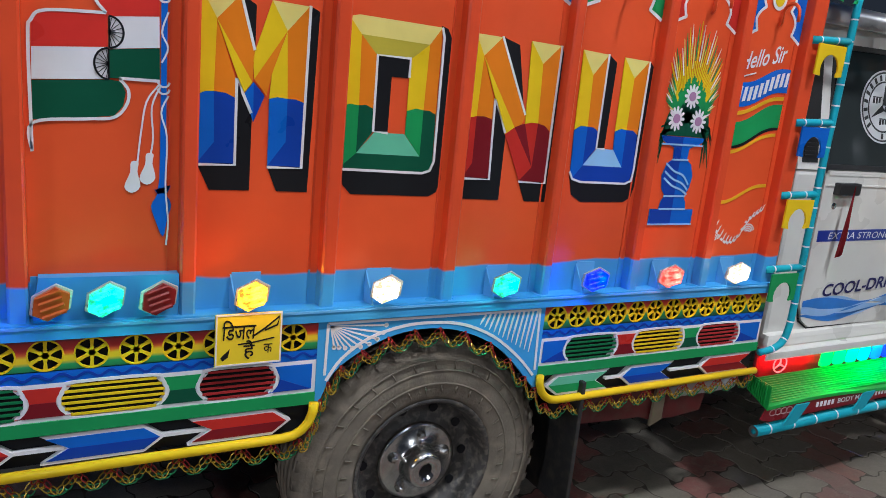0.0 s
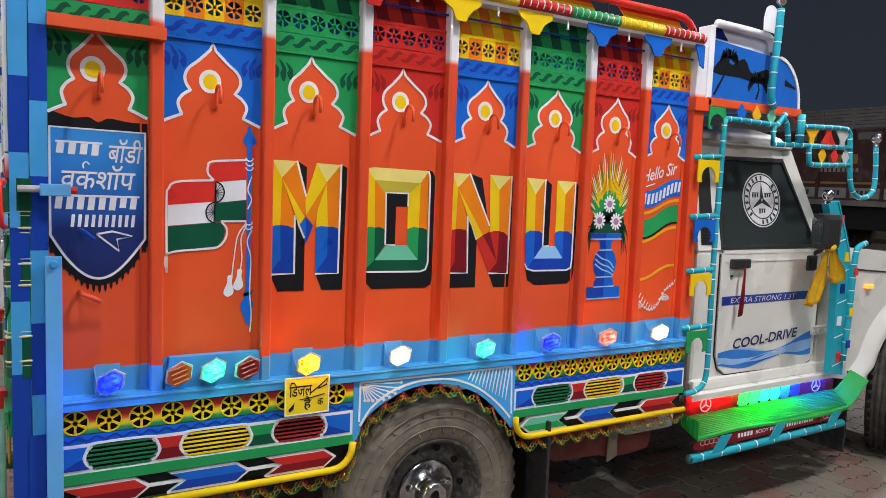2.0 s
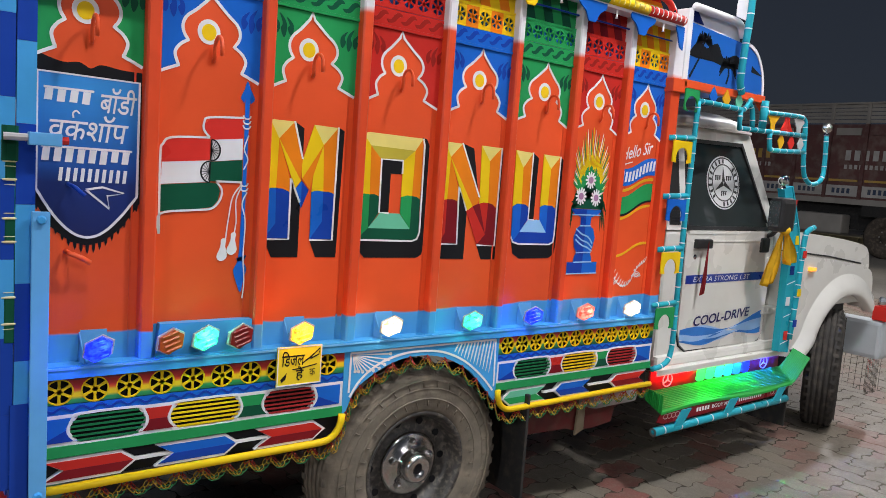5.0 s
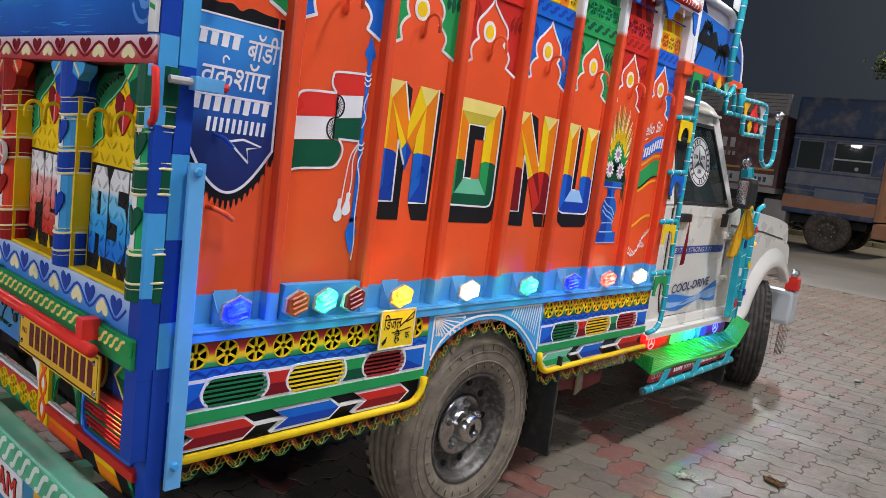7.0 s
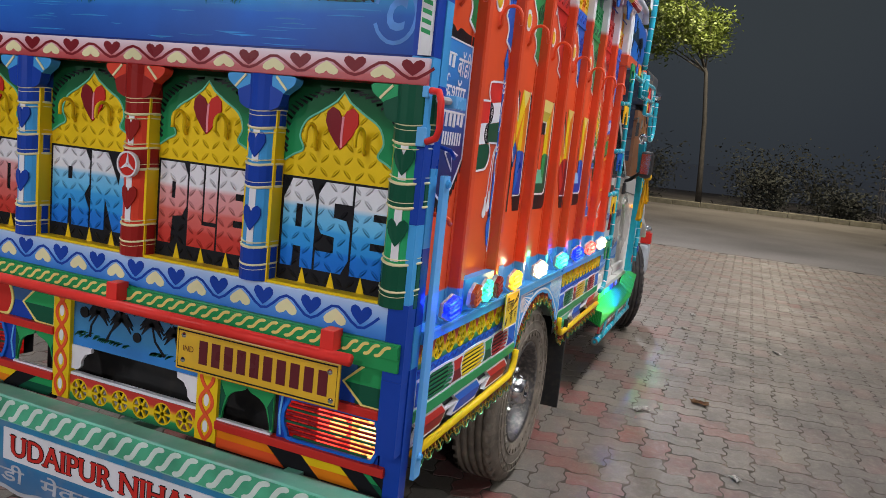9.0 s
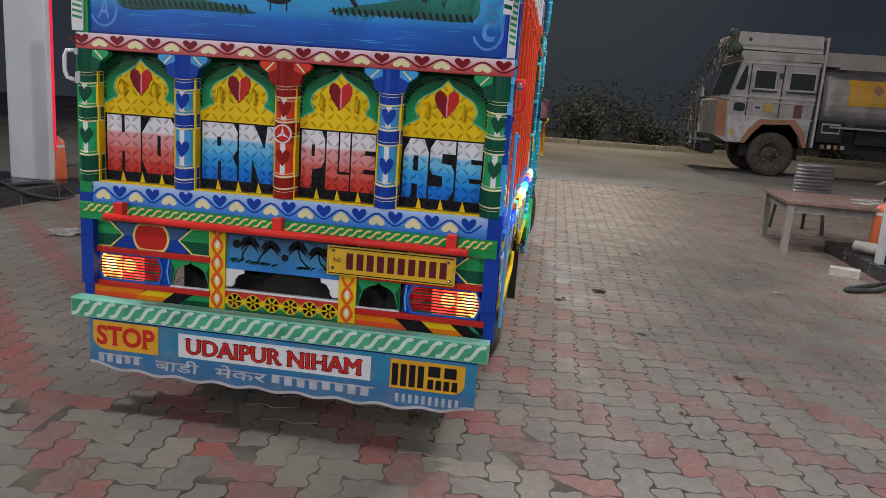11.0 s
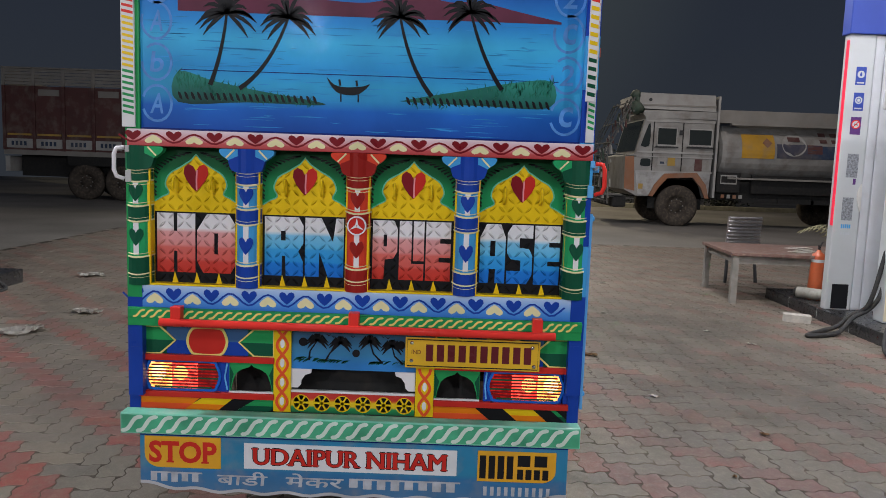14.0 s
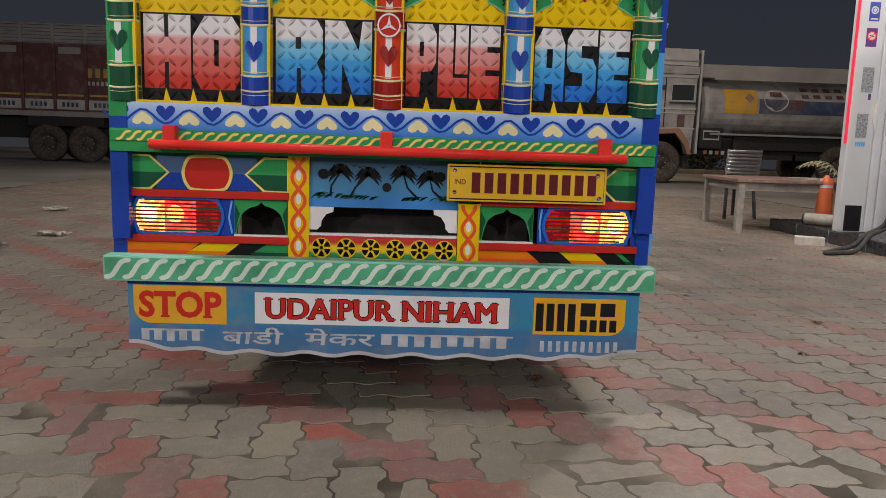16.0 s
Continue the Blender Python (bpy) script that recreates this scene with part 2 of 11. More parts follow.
def box(bm, x0, x1, y0, y1, z0, z1, bevel=0.0, mi=0):
    vs = [bm.verts.new((x, y, z)) for x in (x0, x1) for y in (y0, y1) for z in (z0, z1)]
    fs = [bm.faces.new([vs[i] for i in q]) for q in ((0, 1, 3, 2), (4, 6, 7, 5), (0, 4, 5, 1), (2, 3, 7, 6), (0, 2, 6, 4), (1, 5, 7, 3))]
    for f in fs:
        f.material_index = mi
    if bevel:
        es = list({e for f in fs for e in f.edges})
        bmesh.ops.bevel(bm, geom=es, offset=bevel, segments=2, affect="EDGES", profile=0.6)
    return bm


def boxm(*a, **k):
    return box(bmesh.new(), *a, **k)


SLOPE = 0.0072


def at_side(u, v, d):
    """Side of the cargo body: u along, v up, d out from the panel's plane."""
    return (u, 0.034 - d, v - SLOPE * (u - 1.2))


def at_rear(u, v, d):
    """Rear of the cargo body: u across, v up, d out to the rear."""
    return (-d, u, v)


def prism(bm, pts, where, d0, d1, mi=0):
    a = [bm.verts.new(where(u, v, d1)) for u, v in pts]
    b = [bm.verts.new(where(u, v, d0)) for u, v in pts]
    k = len(pts)
    fs = [bm.faces.new(a)]
    for i in range(k):
        fs.append(bm.faces.new((a[i], b[i], b[(i + 1) % k], a[(i + 1) % k])))
    for f in fs:
        f.material_index = mi
    return bm


def hole_plate(bm, hole, u0, u1, v0, v1, where, d0, d1, mi=0):
    """A rectangular plate with one opening of the given outline."""
    cu, cv = (u0 + u1) / 2, (v0 + v1) / 2
    hw, hh = (u1 - u0) / 2, (v1 - v0) / 2

    def rim(p):
        a, b = p[0] - cu, p[1] - cv
        k = min(hw / abs(a) if abs(a) > 1e-9 else 1e9, hh / abs(b) if abs(b) > 1e-9 else 1e9)
        return (cu + a * k, cv + b * k)

    n = len(hole)
    for i in range(n):
        p, q = hole[i], hole[(i + 1) % n]
        a, b = rim(p), rim(q)
        pl = [p, q, b]
        on_u = lambda r: abs(abs(r[0] - cu) - hw) < 1e-7
        if on_u(a) != on_u(b):
            pl.append((a[0], b[1]) if on_u(a) else (b[0], a[1]))
        pl.append(a)
        clean = [r for j, r in enumerate(pl) if (Vector(r) - Vector(pl[j - 1])).length > 1e-6]
        if len(clean) > 2:
            prism(bm, clean, where, d0, d1, mi)
    return bm


def ribbon(pts, w, closed=False):
    """Outline of a stroke of width w (a number, or one for each point) along pts."""
    P = [Vector(p) for p in pts]
    k = len(P)
    ws = w if isinstance(w, (list, tuple)) else [w] * k
    L, R = [], []
    for i in range(k):
        a = P[i - 1] if (i or closed) else P[i]
        c = P[(i + 1) % k] if (i < k - 1 or closed) else P[i]
        t = (c - a)
        t = t.normalized() if t.length > 1e-9 else Vector((1, 0))
        nrm = Vector((-t.y, t.x))
        L.append(P[i] + nrm * ws[i] / 2); R.append(P[i] - nrm * ws[i] / 2)
    return L, R


def stroke(bm, pts, w, where, d0, d1, closed=False, mi=0):
    L, R = ribbon(pts, w, closed)
    k = len(L)
    row = [[bm.verts.new(where(p.x, p.y, d)) for p, d in ((l, d0), (l, d1), (r, d1), (r, d0))] for l, r in zip(L, R)]
    for i in range(k if closed else k - 1):
        a, b = row[i], row[(i + 1) % k]
        for j in range(3):
            f = bm.faces.new((a[j], a[j + 1], b[j + 1], b[j])); f.material_index = mi
    if not closed:
        bm.faces.new(row[0]); bm.faces.new(row[-1][::-1])
    return bm


def smooth_line(pts, n=5, closed=False):
    """Catmull-Rom through pts."""
    k = len(pts)
    out = []
    for i in range(k if closed else k - 1):
        g = lambda j: Vector(pts[j % k] if closed else pts[min(max(j, 0), k - 1)])
        p0, p1, p2, p3 = g(i - 1), g(i), g(i + 1), g(i + 2)
        for s in range(n):
            t = s / n
            q = 0.5 * ((2 * p1) + (p2 - p0) * t + (2 * p0 - 5 * p1 + 4 * p2 - p3) * t * t + (3 * p1 - p0 - 3 * p2 + p3) * t ** 3)
            out.append(tuple(q))
    if not closed:
        out.append(tuple(pts[-1]))
    return out


def circle(cx, cy, r, n=20, ry=None, a0=0.0, a1=360.0):
    ry = r if ry is None else ry
    full = abs(a1 - a0) >= 359.9
    k = n if full else n + 1
    return [(cx + r * math.cos(radians(a0 + (a1 - a0) * i / n)), cy + ry * math.sin(radians(a0 + (a1 - a0) * i / n))) for i in range(k)]


def heart(cx, cy, w, h):
    half = [(0, 0.22), (0.12, 0.42), (0.30, 0.50), (0.45, 0.38), (0.48, 0.15), (0.36, -0.10), (0.15, -0.36), (0, -0.5)]
    pts = half + [(-a, b) for a, b in half[-2:0:-1]]
    return [(cx + a * w, cy + b * h) for a, b in pts]


def tube(bm, pts, r, n=8, closed=False, mi=0, cap=True):
    P = [Vector(p) for p in pts]
    k = len(P)
    rs = r if isinstance(r, (list, tuple)) else [r] * k
    rings, up = [], None
    for i in range(k):
        a = P[i - 1] if (i or closed) else P[i]
        c = P[(i + 1) % k] if (i < k - 1 or closed) else P[i]
        t = (c - a).normalized()
        if up is None:
            up = t.orthogonal().normalized()
        up = (up - t * up.dot(t))
        up = up.normalized() if up.length > 1e-6 else t.orthogonal().normalized()
        sd = t.cross(up)
        rings.append([bm.verts.new(P[i] + (up * math.cos(2 * math.pi * j / n) + sd * math.sin(2 * math.pi * j / n)) * rs[i]) for j in range(n)])
    for i in range(k if closed else k - 1):
        a, b = rings[i], rings[(i + 1) % k]
        for j in range(n):
            f = bm.faces.new((a[j], a[(j + 1) % n], b[(j + 1) % n], b[j])); f.material_index = mi
    if cap and not closed:
        for q in (rings[0][::-1], rings[-1]):
            f = bm.faces.new(q); f.material_index = mi
    return bm


def lathe(bm, prof, n=32, centre=(0, 0, 0), axis="Y", mi=0, closed=False, cap=False):
    """Turns (radius, height) pairs round an axis."""
    rings = []
    for r, h in prof:
        ring = []
        for j in range(n):
            a = 2 * math.pi * j / n
            c, s = r * math.cos(a), r * math.sin(a)
            p = {"Y": (c, h, s), "Z": (c, s, h), "X": (h, c, s)}[axis]
            ring.append(bm.verts.new(Vector(p) + Vector(centre)))
        rings.append(ring)
    k = len(prof)
    for i in range(k if closed else k - 1):
        a, b = rings[i], rings[(i + 1) % k]
        for j in range(n):
            f = bm.faces.new((a[j], a[(j + 1) % n], b[(j + 1) % n], b[j])); f.material_index = mi
    if cap and not closed:
        if prof[0][0] > 1e-6: bm.faces.new(rings[0]).material_index = mi
        if prof[-1][0] > 1e-6: bm.faces.new(rings[-1][::-1]).material_index = mi
    return bm


def text(name, body, where, u, v, width, height, material, parent, d=0.003, bold=0.0, slant=0.0, label="", angle=0.0, serif=False):
    """Lettering in the built-in font, fitted into a box whose lower left corner is (u, v); serif adds slab feet to the stems."""
    cu = bpy.data.curves.new(name, "FONT")
    cu.body, cu.size, cu.offset, cu.resolution_u = body, 1.0, bold, 3
    tmp = new("tmp", cu)
    me = bpy.data.meshes.new_from_object(tmp.evaluated_get(bpy.context.evaluated_depsgraph_get()))
    bpy.data.objects.remove(tmp)
    co = np.array([q.co[:] for q in me.vertices])
    lo, hi = co.min(0), co.max(0)
    ca, sa = math.cos(radians(angle)), math.sin(radians(angle))
    flip = -1 if where is at_rear else 1
    feet = []
    for ed in (me.edges if serif else ()):
        p, q = co[ed.vertices[0]], co[ed.vertices[1]]
        ln_ = abs(p[0] - q[0])
        low, high = abs(p[1] - lo[1]) < 0.05, abs(p[1] - hi[1]) < 0.05
        if abs(p[1] - q[1]) < 1e-4 and 0.05 < ln_ < 0.24 and (low or high):
            feet.append((min(p[0], q[0]) - 0.05, max(p[0], q[0]) + 0.05, p[1], p[1] + (0.06 if low else -0.06)))
    for q in me.vertices:
        a, b = (q.co.x - lo[0]) / (hi[0] - lo[0]) * width, (q.co.y - lo[1]) / (hi[1] - lo[1]) * height
        a += slant * b
        a, b = a * ca - b * sa, a * sa + b * ca
        q.co = where(u + flip * a, v + b, d)
    bm = bmesh.new()
    bm.from_mesh(me)
    bpy.data.meshes.remove(me)
    pieces = list(islands(bm))
    for x0, x1, y0, y1 in feet:
        quad = [((x - lo[0]) / (hi[0] - lo[0]) * width, (y - lo[1]) / (hi[1] - lo[1]) * height) for x, y in ((x0, y0), (x1, y0), (x1, y1), (x0, y1))]
        quad = [Vector(where(u + flip * a, v + b, d + 0.0002)) for a, b in quad]
        mid = sum(quad, Vector()) / 4
        own = min(pieces, key=lambda g: min((w.co - mid).length for w in g.verts))
        own.faces.new([own.verts.new(w) for w in quad])
    return [put("letter" if name == "lettering" else name, q, material, parent, label) for q in pieces][0]


def bars(name, n, where, u, v, width, height, material, parent, d=0.003, slant=0.0, head=False, fill=0.62, label="", seed=1):
    """A row of n plain bars in place of writing, each one a piece of its own."""
    rnd = random.Random(seed)
    s = -1 if where is at_rear else 1
    p = width / n
    for i in range(n):
        a, hh = i * p, height * (rnd.uniform(0.8, 1.0) if head else 1.0)
        w, z0, z1 = p * fill, height - hh, height * (0.85 if head else 1.0)
        part(name, prism(bmesh.new(), [(u + s * (a + slant * z0), v + z0), (u + s * (a + w + slant * z0), v + z0), (u + s * (a + w + slant * z1), v + z1), (u + s * (a + slant * z1), v + z1)], where, d - 0.001, d), material, parent, label)
    if head:
        part(name, prism(bmesh.new(), [(u, v + height * 0.86), (u + s * width, v + height * 0.86), (u + s * width, v + height), (u, v + height)], where, d - 0.001, d + 0.0006), material, parent, label)

# ---- ground ----
GROUND = bpy.data.materials.new("forecourt_ground")
GROUND.use_nodes = True
_n, _l = GROUND.node_tree.nodes, GROUND.node_tree.links
_tc = _n.new("ShaderNodeTexCoord")
_a, _b = _n.new("ShaderNodeTexNoise"), _n.new("ShaderNodeTexNoise")
_a.inputs["Scale"].default_value, _a.inputs["Detail"].default_value = 0.35, 8
_b.inputs["Scale"].default_value, _b.inputs["Detail"].default_value = 24.0, 6
_l.new(_tc.outputs["Object"], _a.inputs["Vector"]); _l.new(_tc.outputs["Object"], _b.inputs["Vector"])
_m = _n.new("ShaderNodeMath"); _m.operation = "MULTIPLY_ADD"; _m.inputs[1].default_value = 0.35
_l.new(_b.outputs["Fac"], _m.inputs[0]); _l.new(_a.outputs["Fac"], _m.inputs[2])
_r = _n.new("ShaderNodeValToRGB")
_r.color_ramp.elements[0].position, _r.color_ramp.elements[0].color = 0.45, (0.115, 0.103, 0.088, 1)
_r.color_ramp.elements[1].position, _r.color_ramp.elements[1].color = 0.85, (0.235, 0.215, 0.19, 1)
_l.new(_m.outputs[0], _r.inputs[0])
_bsdf = _n["Principled BSDF"]
_l.new(_r.outputs[0], _bsdf.inputs["Base Color"])
_bsdf.inputs["Roughness"].default_value = 0.85
_bp = _n.new("ShaderNodeBump"); _bp.inputs["Strength"].default_value, _bp.inputs["Distance"].default_value = 0.4, 0.01
_l.new(_b.outputs["Fac"], _bp.inputs["Height"]); _l.new(_bp.outputs[0], _bsdf.inputs["Normal"])
bm = bmesh.new()
N = 24
gv = [[bm.verts.new((-600 + 1200 * i / N, -600 + 1200 * j / N, -0.0045)) for j in range(N + 1)] for i in range(N + 1)]
for i in range(N):
    for j in range(N):
        bm.faces.new((gv[i][j], gv[i + 1][j], gv[i + 1][j + 1], gv[i][j + 1]))
ground = tagged(put("ground", bm, GROUND), "dusty concrete forecourt and road at night", "ground", kind="structure")

# ---- decorated pickup truck: cargo body, side ----
truck = tagged(empty("pickup_truck"), "brightly hand-painted cargo pickup truck parked on paved forecourt", "truck")

paint("orange", spec=0.38, rough=0.34), paint("orange_dark", spec=0.38, rough=0.34)
ORANGE, ODARK, WHITE, BLACK, BLUE, SKY, YELLOW, GREEN, RED = (paint(c) for c in ("orange", "orange_dark", "white", "black", "blue", "sky", "yellow", "green", "red"))
PANEL = mat("side_sheet", PAL["orange"], 0.38, 0, 0.12, 3.0, 40, 0.10, coat=0.08, spec=0.28,
            ramp=[(0.80, PAL["sky"]), (0.983, (0.07, 0.33, 0.66)), (0.985, PAL["orange"]), (2.3, PAL["orange"])])
MATS["pillar_paint"] = mat("pillar_paint", PAL["orange_dark"], 0.38, 0, 0.12, 4.0, 50, 0.10, coat=0.08, spec=0.28, dirt=0.12, dirt_col=(0.35, 0.04, 0.02),
                           ramp=[(0.80, PAL["sky"]), (0.983, PAL["sky"]), (0.985, PAL["orange_dark"]), (1.948, PAL["orange_dark"]), (1.966, PAL["white"]), (2.3, PAL["white"])])
PILLAR = MATS["pillar_paint"]

# bays: left and right edge of each sheet between the ribs
RIBS = [(0.294, 0.333), (0.617, 0.652), (0.935, 0.973), (1.262, 1.300), (1.580, 1.612), (1.900, 1.936), (2.200, 2.238)]
BAYS = list(zip([0.040] + [r[1] for r in RIBS], [r[0] for r in RIBS] + [2.492]))
ARCH_COL = ["green", "blue", "green", "red", "blue", "green", "red", "blue"]
ARCH_OFF = [-0.008, -0.003, -0.017, -0.017, 0.005, 0.013, 0.012, 0.008]  # the painter's arches stand off the middle of their bays
DEEP = {"green": "dgreen", "blue": "royal", "red": "deepred"}


def side_bm(pts, d, t=0.0012):
    return prism(bmesh.new(), pts, at_side, d - t, d)


def rect(u0, u1, v0, v1):
    return [(u0, v0), (u1, v0), (u1, v1), (u0, v1)]


def arch_outline(c, u0, u1):
    """The cusped Mughal arch with its tip over c, from the lower left corner at u0 over the tip to u1."""
    half = [(0.30, 1.838), (0.49, 1.815), (0.565, 1.792), (0.54, 1.770), (0.45, 1.752)]
    low = [(0.45, 1.752), (0.60, 1.738), (0.70, 1.716), (0.66, 1.692), (0.62, 1.682)]
    sides = []
    for s, h in ((-1, c - u0), (1, u1 - c)):
        r = [(0.008, 1.872)] + [(k * h, v) for k, v in half]
        q = [(k * h, v) for k, v in low]
        foot = [(0.62 * h, 1.682), (0.80 * h, 1.671), (0.985 * h, 1.659)]
        sm = [(0.0, 1.893)] + smooth_line(r, 4) + smooth_line(q, 4)[1:] + smooth_line(foot, 3)[1:]
        sides.append([(c + s * u, v) for u, v in sm])
    return sides[0][::-1] + sides[1][1:]


def lattice_plate(where, c, v, w, h, d0, d1, q=0.47):
    """One length of a lattice strip: a plate with a round opening."""
    return hole_plate(bmesh.new(), circle(c, v, min(w, h) * q, 20), c - w / 2, c + w / 2, v - h / 2, v + h / 2, where, d0, d1)


def lattice_wheel(where, c, v, w, h, d0, d1, turn=30, q=0.47):
    """The rosette in the opening: a thin rim and six spokes that widen at both ends."""
    r = min(w, h) * q
    bm = stroke(bmesh.new(), circle(c, v, r, 20), 0.0035, where, d0, d1, True)
    for i in range(6):
        a = radians(turn + 60 * i)
        stroke(bm, [(c, v), (c + r * 0.5 * math.cos(a), v + r * 0.5 * math.sin(a)), (c + r * 0.98 * math.cos(a), v + r * 0.98 * math.sin(a))], [r * 0.34, r * 0.17, r * 0.26], where, d0, d1 - 0.0006)
    return bm


def wave_strip(u0, u1, v, h, n):
    """Slanted S-shaped brush strokes in a row, as outlines."""
    out = []
    p = (u1 - u0) / n
    for i in range(n):
        a = u0 + i * p
        out.append(smooth_line([(a, v + h * .30), (a + .22 * p, v + .02 * h), (a + .55 * p, v + .16 * h), (a + .86 * p, v + .62 * h), (a + 1.12 * p, v + .70 * h), (a + .90 * p, v + .98 * h), (a + .58 * p, v + .82 * h), (a + .30 * p, v + .36 * h)], 3, True))
    return out


def flames(bm, c, v, s, flip=1):
    for k, (du, hh) in enumerate(((-0.022, 0.050), (0.0, 0.066), (0.022, 0.046))):
        u = c + du * s * flip
        prism(bm, smooth_line([(u, v - hh * .5), (u + .011 * flip, v - hh * .12), (u + .005 * flip, v + hh * .12), (u + .016 * flip, v + hh * .55), (u - .005 * flip, v + hh * .22), (u - .008 * flip, v - hh * .2)], 3, True), at_side, 0.0018, 0.0028)


def hook(u, v, parent, mtl, m=at_side, drop=0.045, reach=0.035):
    """Rope hook of bent rod."""
    o = Vector(m(u, v - drop, 0.0))
    t = Vector(m(u, v, 0.02)) - Vector(m(u, v, 0.0))
    outw = t.normalized()
    pts = [o + outw * 0.001, o + outw * 0.010 + Vector((0, 0, 0.01))]
    for i in range(9):
        a = radians(180 - 22.5 * i)
        pts.append(o + outw * (0.010 + reach * 0.5 * (1 + math.cos(a))) + Vector((0, 0, drop * 0.75 + reach * 0.55 * math.sin(a))))
    pts.append(pts[-1] - Vector((0, 0, 0.022)))
    return part("rope_hook", tube(bmesh.new(), pts, 0.0052, 8), mtl, parent, smooth=True)


ARCH_HEADS = {}
side_panels = []
for i, (u0, u1) in enumerate(BAYS):
    c, h = (u0 + u1) / 2, (u1 - u0) / 2
    col = ARCH_COL[i]
    # sheet
    bm = bmesh.new()
    prism(bm, rect(u0 - 0.012, u1 + 0.012, 0.84, 1.950), at_side, -0.012, 0.0)
    panel = part("side_panel", bm, PANEL, truck)
    side_panels.append(panel)
    # fold of the sheet beside the rib
    part("fold", side_bm(rect(u1 - 0.022, u1 - 0.017, 0.875, 1.66), 0.0022, 0.002), PILLAR, panel)
    # coloured spandrel with the arch cut out of it
    c += ARCH_OFF[i]
    ol = arch_outline(c, u0, u1)
    bm = bmesh.new()
    mid = ol.index((c, 1.893))
    prism(bm, [(u0, 1.896), (u0, ol[0][1])] + ol[:mid + 1] + [(c, 1.896)], at_side, 0.0002, 0.0014)
    prism(bm, [(c, 1.896)] + ol[mid:] + [(u1, ol[-1][1]), (u1, 1.896)], at_side, 0.0002, 0.0014)
    part("spandrel", bm, paint(col), panel, col + " painted spandrel")
    part("arch_line", stroke(bmesh.new(), ol, 0.0085, at_side, 0.0012, 0.0024), WHITE, panel)
    sun = side_bm(circle(c - 0.007, 1.782, 0.032, 22, 0.034), 0.0022)
    part("sun_ring", sun, WHITE, panel)
    part("sun_disc", side_bm(circle(c - 0.007, 1.781, 0.0205, 20, 0.0225), 0.0032), YELLOW, panel)
    bm = bmesh.new()
    flames(bm, u0 + h * 0.24, 1.838, 1, -1); flames(bm, u1 - h * 0.22, 1.830, 1, 1)
    part("flame_motif", bm, paint(DEEP[col]), panel)
    # moulding, wave strip, lattice
    part("moulding", prism(bmesh.new(), rect(u0, u1, 1.894, 1.903), at_side, 0.0, 0.007), paint(col), panel)
    part("wave_board", prism(bmesh.new(), rect(u0, u1, 1.904, 1.955), at_side, 0.0, 0.004), paint(col), panel)
    bm = bmesh.new()
    for pl in wave_strip(u0 + 0.006, u1 - 0.006, 1.911, 0.038, 5):
        prism(bm, pl, at_side, 0.0038, 0.0052)
    part("wave_motif", bm, paint(DEEP[col]), panel)
    lat = {"green": ("green", "green"), "red": ("red", "red"), "blue": ("yellow", "amber")}[col] if i else ("red", "red")
    n = 5 if i not in (6, 7) else 4
    w = (u1 - u0) / n
    for k in range(n):
        part("lattice_plate", lattice_plate(at_side, u0 + w * (k + .5), 1.995, w, 0.076, -0.002, 0.0036), paint(lat[k % 2]), panel)
        part("lattice_rosette", lattice_wheel(at_side, u0 + w * (k + .5), 1.995, w, 0.076, -0.001, 0.0044), paint(lat[k % 2]), panel)
    part("lattice_rail", prism(bmesh.new(), rect(u0, u1, 2.030, 2.040), at_side, -0.003, 0.005), paint(lat[0]), panel)
    # striped board above the lattice
    two = {"green": ("green", "dgreen"), "red": ("red", "maroon"), "blue": ("yellow", "amber")}[col]
    board = part("top_board", prism(bmesh.new(), rect(u0, u1, 2.040, 2.150), at_side, -0.010, -0.002), paint(two[0]), panel)
    bm = bmesh.new()
    for k in range(3):
        a = u0 + (u1 - u0) * (0.10 + 0.33 * k)
        prism(bm, [(a, 2.042), (a + 0.045, 2.042), (a + 0.010, 2.148), (a - 0.035, 2.148)], at_side, -0.003, -0.0008)
    part("diagonal_stripe", bm, paint(two[1]), panel)
    hook(c + 0.008, 1.748, panel, ORANGE, reach=0.058)

# bay one carries a cross ledge above its arch
part("cross_ledge", prism(bmesh.new(), rect(0.040, 0.333, 1.875, 1.908), at_side, 0.0, 0.058), ORANGE, truck)

# ribs of pressed sheet with rounded edges
for a, b in RIBS:
    bm = bmesh.new()
    o = [(a, -0.004), (a + 0.001, 0.029), (a + 0.006, 0.034), (b - 0.006, 0.034), (b - 0.001, 0.029), (b, -0.004)]
    lo = [bm.verts.new(at_side(u, 0.872, d)) for u, d in o]
    hi = [bm.verts.new(at_side(u, 2.150, d)) for u, d in o]
    for k in range(5):
        bm.faces.new((lo[k], lo[k + 1], hi[k + 1], hi[k]))
    bm.faces.new(hi)
    rib = part("body_rib", bm, PILLAR, truck)
# front corner post and its orange cap
bm = boxm(2.492, 2.556, 0.0, 0.07, 0.83, 2.145, bevel=0.004)
part("front_post", bm, PILLAR, truck)
part("front_post_cap", boxm(2.486, 2.585, -0.012, 0.06, 1.868, 1.926, bevel=0.003), ORANGE, truck)
part("white_post_head", boxm(2.556, 2.592, -0.004, 0.06, 1.926, 2.235, bevel=0.004), WHITE, truck)
# shell of the body behind the sheets: far side, front wall, floor
part("far_wall", boxm(0.04, 2.58, 1.70, 1.742, 0.84, 2.15), PANEL, truck)
part("front_wall", boxm(2.545, 2.58, 0.06, 1.70, 0.84, 2.15), ORANGE, truck)
part("load_floor", boxm(0.04, 2.56, 0.05, 1.70, 0.80, 0.842), UNDER, truck)
